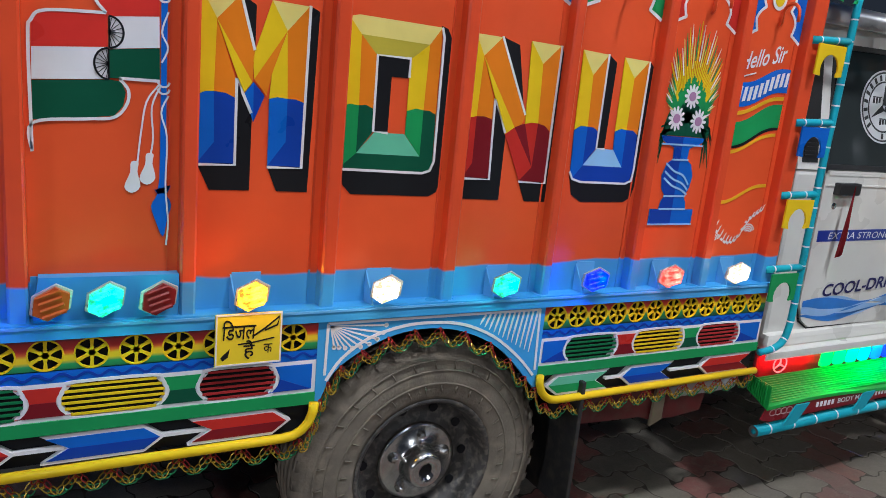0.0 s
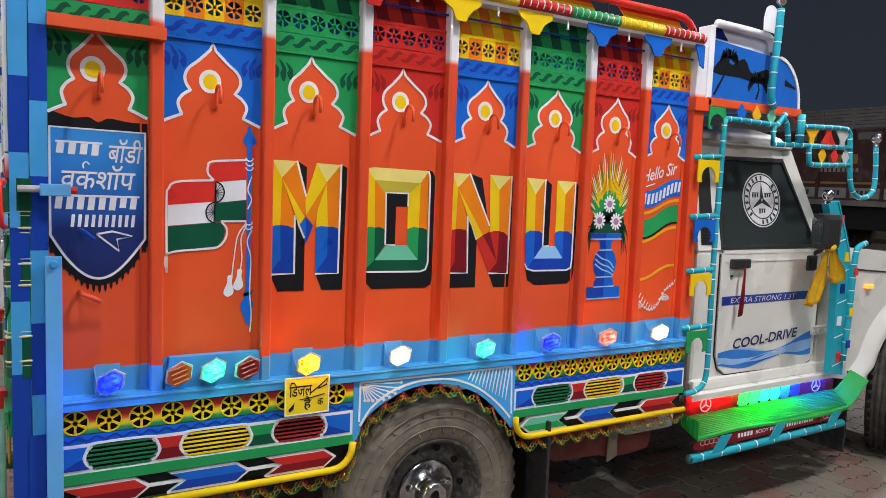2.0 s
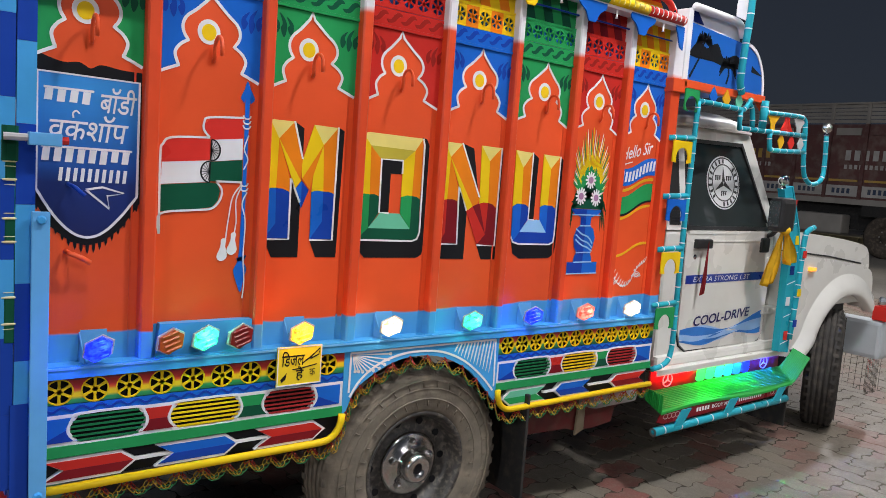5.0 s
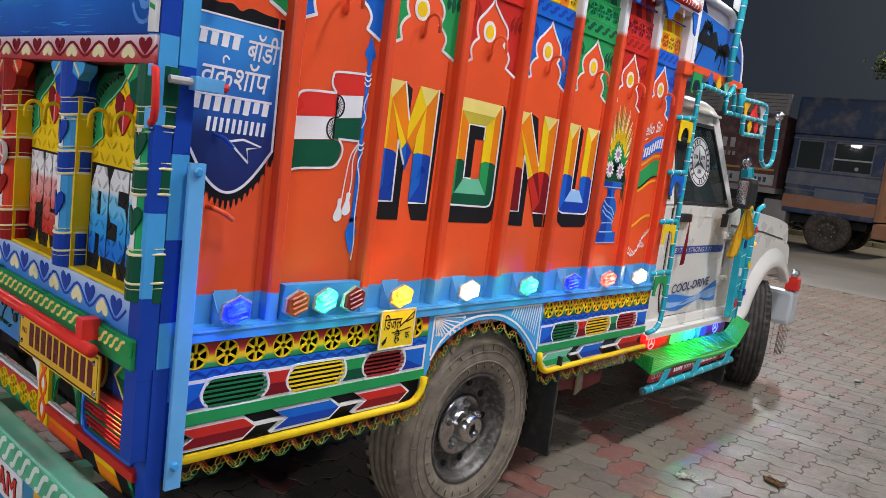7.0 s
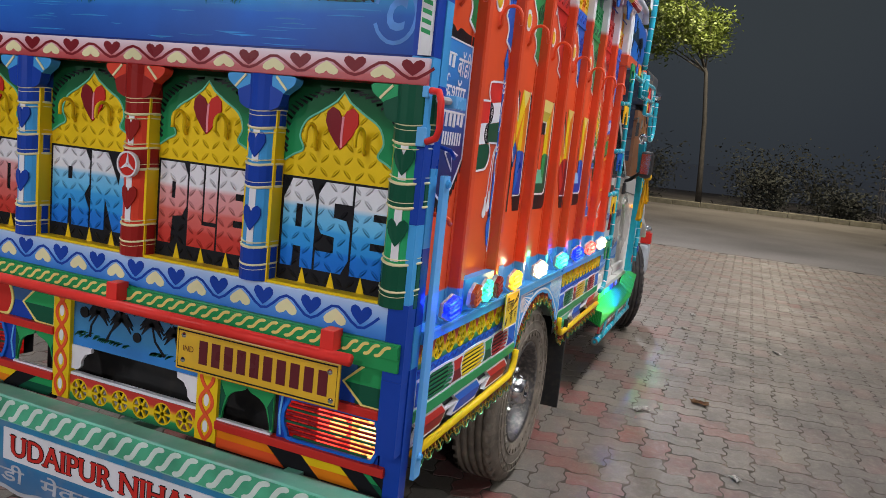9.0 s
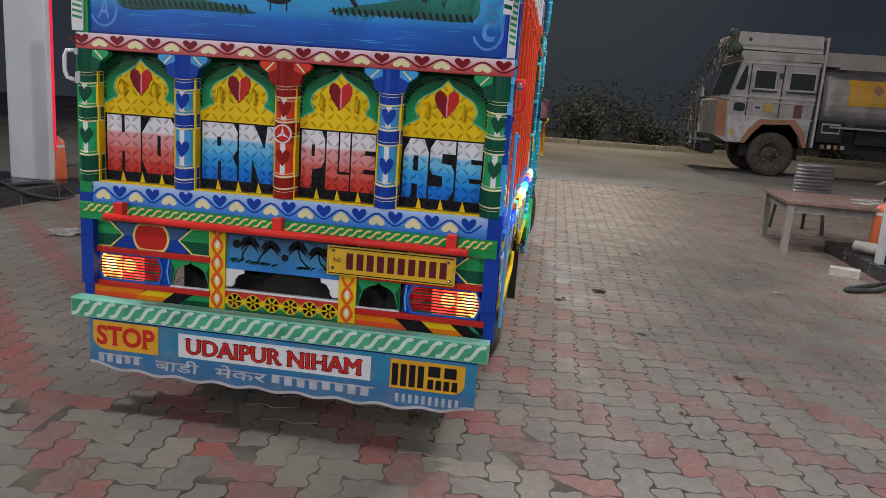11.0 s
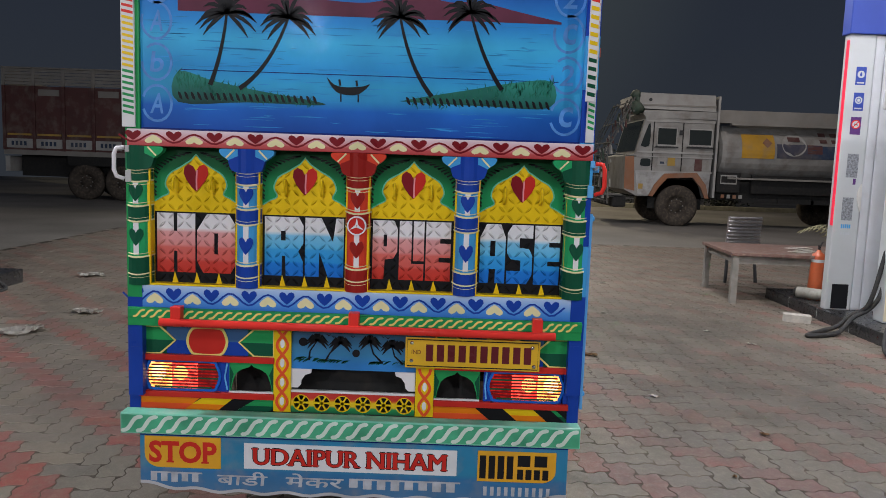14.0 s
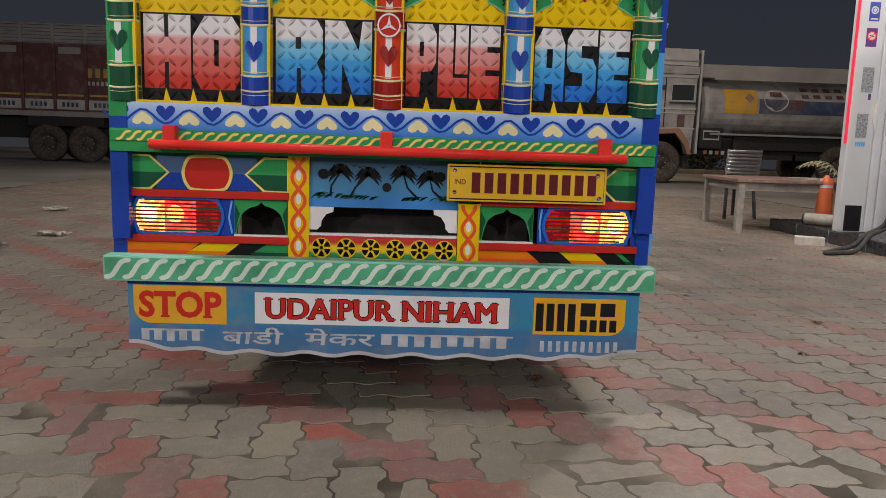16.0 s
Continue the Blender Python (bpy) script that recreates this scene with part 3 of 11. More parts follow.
# inner blue sheet seen through the rosettes
part("inner_sheet", boxm(0.05, 2.54, 0.0470, 0.0500, 1.952, 2.058), paint("blue"), truck)

# ledge at the foot of the sheets
part("ledge", prism(bmesh.new(), rect(0.045, 2.556, 0.846, 0.880), at_side, 0.0, 0.046), SKY, truck)
part("ledge_lip", prism(bmesh.new(), rect(0.045, 2.556, 0.870, 0.876), at_side, 0.046, 0.049), paint("skylight"), truck)

# top rail: striped pipe in sections, T-shaped brackets and white pegs
cols = ["green", "red", "yellow", "red", "green", "yellow", "red", "green", "yellow", "red"]
rail_top = 2.172
seg = 10
for k in range(seg):
    a, b = 0.05 + (2.49 - 0.05) * k / seg, 0.05 + (2.49 - 0.05) * (k + 1) / seg
    bm = tube(bmesh.new(), [at_side(a, rail_top, 0.060), at_side(b, rail_top, 0.060)], 0.021, 12)
    sec = part("rail_section", bm, paint(cols[k]), truck, smooth=True)
    bm = bmesh.new()
    for j in range(8):
        u = a + (b - a) * (j + .5) / 8
        ring = []
        for q in range(13):
            t = radians(-40 + 220 * q / 12)
            ring.append(Vector(at_side(u + 0.010 * q / 12, rail_top + 0.0216 * math.sin(t), 0.060 + 0.0216 * math.cos(t))))
        tube(bm, ring, 0.0024, 4)
    part("rail_stripe", bm, paint("white" if cols[k] != "yellow" else "lemon"), sec)
part("rail_angle", prism(bmesh.new(), rect(0.045, 2.50, 2.140, 2.152), at_side, 0.0, 0.062), WHITE, truck)
BRK = ["green", "red", "red", "yellow", "yellow", "blue", "blue"]
for k, (a, b) in enumerate(RIBS):
    c = (a + b) / 2 + 0.004
    shape = smooth_line([(c - 0.076, 2.146), (c - 0.074, 2.126), (c - 0.040, 2.104), (c - 0.026, 2.080), (c - 0.018, 2.068)], 3) + smooth_line([(c + 0.018, 2.068), (c + 0.026, 2.080), (c + 0.040, 2.104), (c + 0.074, 2.126), (c + 0.076, 2.146)], 3)
    part("rail_bracket", prism(bmesh.new(), shape, at_side, 0.058, 0.064), paint(BRK[k]), truck, BRK[k] + " painted sheet-metal bracket")
    m0 = (BAYS[k + 1][0] + BAYS[k + 1][1]) / 2
    part("rail_peg", tube(bmesh.new(), [at_side(m0, 2.150, 0.055), at_side(m0, 2.112, 0.055), at_side(m0, 2.106, 0.055)], [0.004, 0.004, 0.0065], 8), WHITE, truck, smooth=True)
part("rail_bracket", prism(bmesh.new(), [(2.44, 2.146), (2.50, 2.146), (2.50, 2.05), (2.478, 2.06), (2.462, 2.10)], at_side, 0.058, 0.064), paint("blue"), truck, "blue painted sheet-metal bracket")
part("tension_wire", tube(bmesh.new(), [at_side(0.34, 2.092, 0.012), at_side(2.49, 2.092, 0.012)], 0.0035, 6), paint("royal"), truck)
# upper guard pipe with rainbow plates
pts = [at_side(0.05, 2.252, 0.03), at_side(2.36, 2.256, 0.03)] + [at_side(2.36 + 0.11 * math.sin(radians(a)), 2.256 - 0.09 * (1 - math.cos(radians(a))), 0.03) for a in (20, 40, 60, 80)] + [at_side(2.468, 2.150, 0.03)]
part("guard_pipe", tube(bmesh.new(), pts, 0.015, 10), paint("brightred"), truck, smooth=True)
for k in range(5):
    a = 0.10 + 0.485 * k
    for q, cc in enumerate(("brightred", "amber", "yellow", "green")):
        v1 = 2.246 - 0.0145 * q
        o = [(a + 0.016 * q, v1), (a + 0.335 + 0.012 * q, v1), (a + 0.335 + 0.012 * (q + 1), v1 - 0.0145), (a + 0.016 * (q + 1), v1 - 0.0145)]
        part("rainbow_plate", prism(bmesh.new(), o, at_side, 0.010, 0.016), paint(cc), truck)
    part("plate_stay", tube(bmesh.new(), [at_side(a + 0.41, 2.25, 0.03), at_side(a + 0.41, 2.17, 0.05)], 0.006, 6), paint("black"), truck)


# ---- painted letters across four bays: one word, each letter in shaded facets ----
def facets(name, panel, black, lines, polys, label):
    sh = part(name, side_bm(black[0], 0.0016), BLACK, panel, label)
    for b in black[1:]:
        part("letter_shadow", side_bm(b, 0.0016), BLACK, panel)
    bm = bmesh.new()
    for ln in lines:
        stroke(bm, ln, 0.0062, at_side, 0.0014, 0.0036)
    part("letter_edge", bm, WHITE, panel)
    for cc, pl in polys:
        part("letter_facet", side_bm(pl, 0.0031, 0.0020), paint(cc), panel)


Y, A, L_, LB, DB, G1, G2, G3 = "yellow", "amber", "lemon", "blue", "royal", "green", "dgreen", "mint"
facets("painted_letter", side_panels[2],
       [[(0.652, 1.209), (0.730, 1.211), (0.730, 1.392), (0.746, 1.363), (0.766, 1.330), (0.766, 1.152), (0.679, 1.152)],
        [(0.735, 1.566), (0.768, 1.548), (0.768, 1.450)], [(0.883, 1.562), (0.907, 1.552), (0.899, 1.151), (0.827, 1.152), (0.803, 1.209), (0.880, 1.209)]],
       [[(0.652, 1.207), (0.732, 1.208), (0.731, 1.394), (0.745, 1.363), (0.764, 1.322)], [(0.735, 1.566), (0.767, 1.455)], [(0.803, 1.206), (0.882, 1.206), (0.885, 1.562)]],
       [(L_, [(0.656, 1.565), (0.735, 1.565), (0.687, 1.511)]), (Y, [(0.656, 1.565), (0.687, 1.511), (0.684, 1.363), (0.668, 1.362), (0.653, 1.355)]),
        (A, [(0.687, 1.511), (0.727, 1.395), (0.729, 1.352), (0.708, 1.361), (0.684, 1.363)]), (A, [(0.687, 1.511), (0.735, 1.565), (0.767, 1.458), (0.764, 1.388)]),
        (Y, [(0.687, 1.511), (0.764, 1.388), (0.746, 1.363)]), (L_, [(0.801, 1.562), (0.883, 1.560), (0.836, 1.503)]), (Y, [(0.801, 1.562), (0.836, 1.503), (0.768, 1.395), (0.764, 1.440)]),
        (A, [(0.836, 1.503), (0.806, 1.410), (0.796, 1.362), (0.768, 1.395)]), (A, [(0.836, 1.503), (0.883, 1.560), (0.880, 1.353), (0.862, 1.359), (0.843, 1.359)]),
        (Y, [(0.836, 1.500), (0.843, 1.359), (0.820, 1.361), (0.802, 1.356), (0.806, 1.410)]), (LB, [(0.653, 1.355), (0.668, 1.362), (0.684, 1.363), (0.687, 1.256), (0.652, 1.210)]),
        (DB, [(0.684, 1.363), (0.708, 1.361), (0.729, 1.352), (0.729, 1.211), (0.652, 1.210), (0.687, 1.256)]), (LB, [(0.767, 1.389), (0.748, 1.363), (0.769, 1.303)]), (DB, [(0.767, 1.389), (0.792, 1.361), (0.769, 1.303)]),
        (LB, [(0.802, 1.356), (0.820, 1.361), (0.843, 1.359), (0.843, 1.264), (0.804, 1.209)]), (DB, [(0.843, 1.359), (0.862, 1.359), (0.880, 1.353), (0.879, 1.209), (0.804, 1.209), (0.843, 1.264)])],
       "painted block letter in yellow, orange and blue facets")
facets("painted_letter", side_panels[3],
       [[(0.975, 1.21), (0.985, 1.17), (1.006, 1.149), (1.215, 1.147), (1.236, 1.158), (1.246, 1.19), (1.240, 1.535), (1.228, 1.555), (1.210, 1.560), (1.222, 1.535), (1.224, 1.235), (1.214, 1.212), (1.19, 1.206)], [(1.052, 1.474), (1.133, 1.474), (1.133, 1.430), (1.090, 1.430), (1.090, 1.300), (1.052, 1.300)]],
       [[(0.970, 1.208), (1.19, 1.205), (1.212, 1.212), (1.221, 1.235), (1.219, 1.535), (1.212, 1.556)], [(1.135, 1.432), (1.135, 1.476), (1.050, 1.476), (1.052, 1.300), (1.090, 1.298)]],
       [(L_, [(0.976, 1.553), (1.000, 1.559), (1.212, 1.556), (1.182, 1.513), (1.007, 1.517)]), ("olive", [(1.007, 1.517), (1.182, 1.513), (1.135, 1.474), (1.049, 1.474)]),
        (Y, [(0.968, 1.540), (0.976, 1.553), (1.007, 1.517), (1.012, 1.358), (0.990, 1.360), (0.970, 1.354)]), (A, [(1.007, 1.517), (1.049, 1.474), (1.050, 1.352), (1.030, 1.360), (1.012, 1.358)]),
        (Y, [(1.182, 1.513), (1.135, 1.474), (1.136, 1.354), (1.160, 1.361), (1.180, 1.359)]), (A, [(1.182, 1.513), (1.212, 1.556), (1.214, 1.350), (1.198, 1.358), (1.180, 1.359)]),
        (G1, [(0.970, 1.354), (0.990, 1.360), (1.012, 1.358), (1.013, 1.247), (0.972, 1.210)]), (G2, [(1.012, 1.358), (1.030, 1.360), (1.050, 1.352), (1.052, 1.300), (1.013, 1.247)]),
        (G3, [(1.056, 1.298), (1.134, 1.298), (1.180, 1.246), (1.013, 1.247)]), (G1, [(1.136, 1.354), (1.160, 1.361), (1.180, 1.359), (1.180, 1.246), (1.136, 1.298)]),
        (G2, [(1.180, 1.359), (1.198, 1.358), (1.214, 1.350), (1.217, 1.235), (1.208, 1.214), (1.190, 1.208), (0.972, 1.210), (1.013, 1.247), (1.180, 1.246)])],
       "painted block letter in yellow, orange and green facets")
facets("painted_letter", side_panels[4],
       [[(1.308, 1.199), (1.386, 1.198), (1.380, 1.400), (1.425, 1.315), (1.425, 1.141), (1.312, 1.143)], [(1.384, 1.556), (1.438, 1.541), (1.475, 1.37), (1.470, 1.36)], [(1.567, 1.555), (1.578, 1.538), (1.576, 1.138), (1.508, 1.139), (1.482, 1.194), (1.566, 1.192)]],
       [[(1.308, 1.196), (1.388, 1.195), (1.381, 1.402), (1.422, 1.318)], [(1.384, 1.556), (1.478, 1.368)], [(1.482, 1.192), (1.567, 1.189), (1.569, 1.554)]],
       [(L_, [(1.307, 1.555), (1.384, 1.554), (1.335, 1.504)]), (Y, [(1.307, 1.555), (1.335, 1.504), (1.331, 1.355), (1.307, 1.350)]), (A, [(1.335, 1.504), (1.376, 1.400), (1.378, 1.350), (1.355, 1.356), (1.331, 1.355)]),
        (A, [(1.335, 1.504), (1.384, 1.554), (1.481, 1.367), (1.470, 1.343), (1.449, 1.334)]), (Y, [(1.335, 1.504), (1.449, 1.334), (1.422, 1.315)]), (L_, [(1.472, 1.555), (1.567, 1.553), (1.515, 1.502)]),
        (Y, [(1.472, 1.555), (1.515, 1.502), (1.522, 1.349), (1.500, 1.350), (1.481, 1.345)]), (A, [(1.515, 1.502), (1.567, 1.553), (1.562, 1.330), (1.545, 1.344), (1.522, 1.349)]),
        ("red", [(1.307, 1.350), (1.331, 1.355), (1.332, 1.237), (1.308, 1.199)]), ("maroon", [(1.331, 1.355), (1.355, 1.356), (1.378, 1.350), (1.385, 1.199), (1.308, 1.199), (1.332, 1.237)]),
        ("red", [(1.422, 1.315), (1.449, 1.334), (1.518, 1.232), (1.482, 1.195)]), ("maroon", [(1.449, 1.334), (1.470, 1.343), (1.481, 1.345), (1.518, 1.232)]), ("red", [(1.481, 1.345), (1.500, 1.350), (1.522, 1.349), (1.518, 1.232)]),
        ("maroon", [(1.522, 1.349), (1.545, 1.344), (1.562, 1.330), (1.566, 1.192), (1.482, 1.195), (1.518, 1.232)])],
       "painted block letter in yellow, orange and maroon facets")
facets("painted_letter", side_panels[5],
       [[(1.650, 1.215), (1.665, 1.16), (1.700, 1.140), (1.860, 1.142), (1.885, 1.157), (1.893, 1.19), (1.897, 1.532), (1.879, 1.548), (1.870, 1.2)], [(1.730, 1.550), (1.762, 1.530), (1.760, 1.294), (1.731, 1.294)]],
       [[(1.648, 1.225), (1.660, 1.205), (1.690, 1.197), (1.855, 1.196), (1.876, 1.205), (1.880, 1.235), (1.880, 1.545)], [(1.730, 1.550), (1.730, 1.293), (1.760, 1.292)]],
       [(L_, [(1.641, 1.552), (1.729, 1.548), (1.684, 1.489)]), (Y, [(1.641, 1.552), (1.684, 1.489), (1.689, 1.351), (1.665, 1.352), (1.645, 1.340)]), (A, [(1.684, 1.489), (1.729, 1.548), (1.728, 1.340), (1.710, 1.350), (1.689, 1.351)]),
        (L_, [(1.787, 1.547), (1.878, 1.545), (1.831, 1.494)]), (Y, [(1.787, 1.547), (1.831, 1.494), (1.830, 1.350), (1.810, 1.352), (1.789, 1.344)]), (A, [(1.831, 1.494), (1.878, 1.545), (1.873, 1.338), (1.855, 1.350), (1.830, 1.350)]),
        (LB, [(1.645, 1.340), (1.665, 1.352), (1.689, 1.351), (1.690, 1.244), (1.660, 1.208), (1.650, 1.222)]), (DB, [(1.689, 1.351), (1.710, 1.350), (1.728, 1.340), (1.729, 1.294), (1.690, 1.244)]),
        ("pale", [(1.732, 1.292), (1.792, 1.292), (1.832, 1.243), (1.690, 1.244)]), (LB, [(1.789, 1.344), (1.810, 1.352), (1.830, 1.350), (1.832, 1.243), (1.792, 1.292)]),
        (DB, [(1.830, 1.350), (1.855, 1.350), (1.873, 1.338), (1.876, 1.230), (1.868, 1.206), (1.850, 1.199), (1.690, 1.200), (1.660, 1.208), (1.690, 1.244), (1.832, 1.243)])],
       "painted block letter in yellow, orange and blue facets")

# ---- shield with lettering (first bay) ----
P0 = side_panels[0]
cx = 0.166
part("shield_shadow", side_bm(smooth_line([(0.042, 1.665), (0.10, 1.648), (0.140, 1.652), (0.166, 1.640), (0.192, 1.652), (0.24, 1.646), (0.292, 1.645)], 4) + [(0.294, 1.30), (0.25, 1.235), (0.206, 1.197), (0.166, 1.186), (0.125, 1.197), (0.08, 1.235), (0.042, 1.30)], 0.0017), BLACK, P0)
fr = bmesh.new()
for k in range(17):
    t = k / 16
    u = 0.048 + 0.238 * t
    v = 1.306 - 0.112 * (1 - abs(2 * t - 1) ** 1.7)
    prism(fr, [(u - 0.0052, v + 0.012), (u + 0.0052, v + 0.012), (u + 0.0035, v - 0.020), (u, v - 0.030), (u - 0.0035, v - 0.020)], at_side, 0.0004, 0.0016)
part("shield_fringe", fr, BLACK, P0)
SHIELD = mat("shield_paint", PAL["blue"], 0.36, 0, 0.10, 5, 60, 0.1, coat=0.15, ramp=[(1.22, (0.010, 0.018, 0.10)), (1.36, (0.010, 0.03, 0.17)), (1.42, (0.012, 0.10, 0.42)), (1.60, (0.03, 0.26, 0.68))])
body = [(0.046, 1.620), (0.286, 1.618), (0.286, 1.318)] + smooth_line([(0.286, 1.318), (0.245, 1.262), (0.205, 1.222), (0.166, 1.208), (0.127, 1.222), (0.085, 1.266), (0.046, 1.330)], 4)[1:]
shield = part("shield_field", side_bm(body, 0.0026), SHIELD, P0, "blue painted shield with white lettering")
part("shield_edge", stroke(bmesh.new(), body, 0.0065, at_side, 0.0024, 0.0040, True), WHITE, P0)
bars("covered_word", 4, at_side, 0.060, 1.545, 0.115, 0.040, WHITE, P0, 0.0044, 0.12, True, seed=3)
text("lettering", "बॉडी", at_side, 0.186, 1.532, 0.088, 0.066, WHITE, P0, 0.0044, 0.010, 0.14)
text("lettering", "वकशॉप", at_side, 0.068, 1.456, 0.186, 0.068, WHITE, P0, 0.0044, 0.008, 0.14)
part("lettering", stroke(bmesh.new(), smooth_line([(0.128, 1.512), (0.127, 1.524), (0.135, 1.530), (0.143, 1.523)], 4), [0.004] * 12 + [0.0025], at_side, 0.0034, 0.0046), WHITE, P0)
bars("covered_word", 8, at_side, 0.056, 1.398, 0.215, 0.042, WHITE, P0, 0.0044, 0.12, True, seed=5)
bars("covered_number", 10, at_side, 0.095, 1.352, 0.170, 0.034, WHITE, P0, 0.0044, 0.10, fill=0.5)
part("brush_flourish", stroke(bmesh.new(), [(0.160, 1.332), (0.200, 1.340), (0.253, 1.326), (0.212, 1.318), (0.218, 1.284), (0.160, 1.332)], 0.0055, at_side, 0.0028, 0.0042), WHITE, P0)
part("rope_hook", tube(bmesh.new(), [at_side(0.118, 1.345, 0.004), at_side(0.130, 1.338, 0.032), at_side(0.152, 1.318, 0.036)], 0.0055, 8), paint("royal"), P0, smooth=True)
part("rope_hook", tube(bmesh.new(), [at_side(0.115, 1.172, 0.004), at_side(0.120, 1.170, 0.034), at_side(0.145, 1.160, 0.040), at_side(0.168, 1.146, 0.036)], 0.0065, 8), ORANGE, P0, smooth=True)

# ---- flag on a pole (second bay) ----
P1 = side_panels[1]
part("flag_stripe", side_bm([(0.349, 1.418), (0.350, 1.458), (0.358, 1.474), (0.375, 1.483), (0.480, 1.491), (0.480, 1.431)], 0.0022), paint("brightred"), P1, "red-orange stripe")
part("flag_stripe", side_bm([(0.349, 1.417), (0.480, 1.430), (0.481, 1.369), (0.348, 1.357)], 0.0022), WHITE, P1, "white stripe")
part("flag_stripe", side_bm([(0.348, 1.355), (0.483, 1.368), (0.505, 1.366), (0.513, 1.345), (0.508, 1.318), (0.492, 1.298), (0.440, 1.290), (0.348, 1.281)], 0.0022), paint("dgreen"), P1, "dark green stripe")
part("flag_stripe", side_bm([(0.482, 1.490), (0.465, 1.512), (0.464, 1.532), (0.476, 1.545), (0.574, 1.556), (0.575, 1.500), (0.482, 1.489)], 0.0023), paint("brightred"), P1, "red-orange stripe")
part("flag_stripe", side_bm([(0.482, 1.488), (0.575, 1.499), (0.576, 1.439), (0.483, 1.427)], 0.0023), WHITE, P1, "white stripe")
part("flag_stripe", side_bm([(0.483, 1.426), (0.576, 1.438), (0.577, 1.374), (0.483, 1.371)], 0.0023), paint("dgreen"), P1, "dark green stripe")
bm = stroke(bmesh.new(), smooth_line([(0.346, 1.220), (0.348, 1.275), (0.440, 1.288), (0.490, 1.294), (0.514, 1.320), (0.518, 1.350), (0.500, 1.372)], 5) + [(0.577, 1.373)], 0.006, at_side, 0.0020, 0.0034)
stroke(bm, smooth_line([(0.346, 1.224), (0.344, 1.430), (0.350, 1.466), (0.375, 1.486), (0.478, 1.494)], 5), 0.006, at_side, 0.0020, 0.0034)
stroke(bm, smooth_line([(0.478, 1.494), (0.461, 1.514), (0.461, 1.536), (0.476, 1.550), (0.575, 1.559)], 5), 0.006, at_side, 0.0020, 0.0034)
part("flag_edge", bm, WHITE, P1)
for (c0, c1, a0, a1) in ((0.483, 1.459, -90, 90), (0.482, 1.398, 90, 270)):
    bm = stroke(bmesh.new(), circle(c0, c1, 0.026, 14, 0.030, a0, a1), 0.004, at_side, 0.0022, 0.0038)
    for k in range(9):
        a = radians(a0 + (a1 - a0) * (k + .5) / 9)
        stroke(bm, [(c0, c1), (c0 + 0.024 * math.cos(a), c1 + 0.027 * math.sin(a))], 0.0014, at_side, 0.0022, 0.0036)
    stroke(bm, [(c0, c1 - 0.029), (c0, c1 + 0.029)], 0.003, at_side, 0.0022, 0.0036)
    part("spoked_half_wheel", bm, BLACK, P1)
pole = smooth_line([(0.582, 1.664), (0.574, 1.640), (0.564, 1.616), (0.574, 1.600), (0.578, 1.580), (0.578, 1.175), (0.566, 1.158), (0.574, 1.140), (0.562, 1.115), (0.572, 1.080), (0.586, 1.048), (0.594, 1.085), (0.602, 1.118), (0.592, 1.142), (0.600, 1.160), (0.591, 1.178), (0.591, 1.580), (0.594, 1.600), (0.606, 1.614), (0.592, 1.642)], 3, True)
part("flag_pole", side_bm(pole, 0.0028), BLUE, P1, "blue painted flag pole")
bm = bmesh.new()
for zz in (1.566, 1.552, 1.538, 1.372, 1.358):
    stroke(bm, circle(0.5845, zz, 0.011, 8, 0.010, 180, 360), 0.004, at_side, 0.0026, 0.0040)
stroke(bm, smooth_line([(0.594, 1.345), (0.580, 1.310), (0.592, 1.26), (0.590, 1.16), (0.596, 1.08), (0.592, 1.03)], 4), 0.0035, at_side, 0.0026, 0.0040)
stroke(bm, smooth_line([(0.592, 1.51), (0.580, 1.47), (0.592, 1.44), (0.580, 1.41)], 4), 0.0035, at_side, 0.0026, 0.0040)
stroke(bm, smooth_line([(0.576, 1.366), (0.552, 1.33), (0.542, 1.27), (0.535, 1.205)], 4), 0.0035, at_side, 0.0012, 0.0026)
stroke(bm, smooth_line([(0.578, 1.362), (0.562, 1.32), (0.565, 1.26), (0.560, 1.22)], 4), 0.0035, at_side, 0.0012, 0.0026)
for a, b in ((0.527, 1.172), (0.556, 1.190)):
    prism(bm, smooth_line([(a - 0.004, b + 0.034), (a + 0.010, b + 0.034), (a + 0.008, b + 0.014), (a + 0.014, b - 0.016), (a - 0.002, b - 0.030), (a - 0.017, b - 0.018), (a - 0.006, b + 0.012)], 3, True), at_side, 0.0012, 0.0028)
part("cord_and_tassels", bm, WHITE, P1)

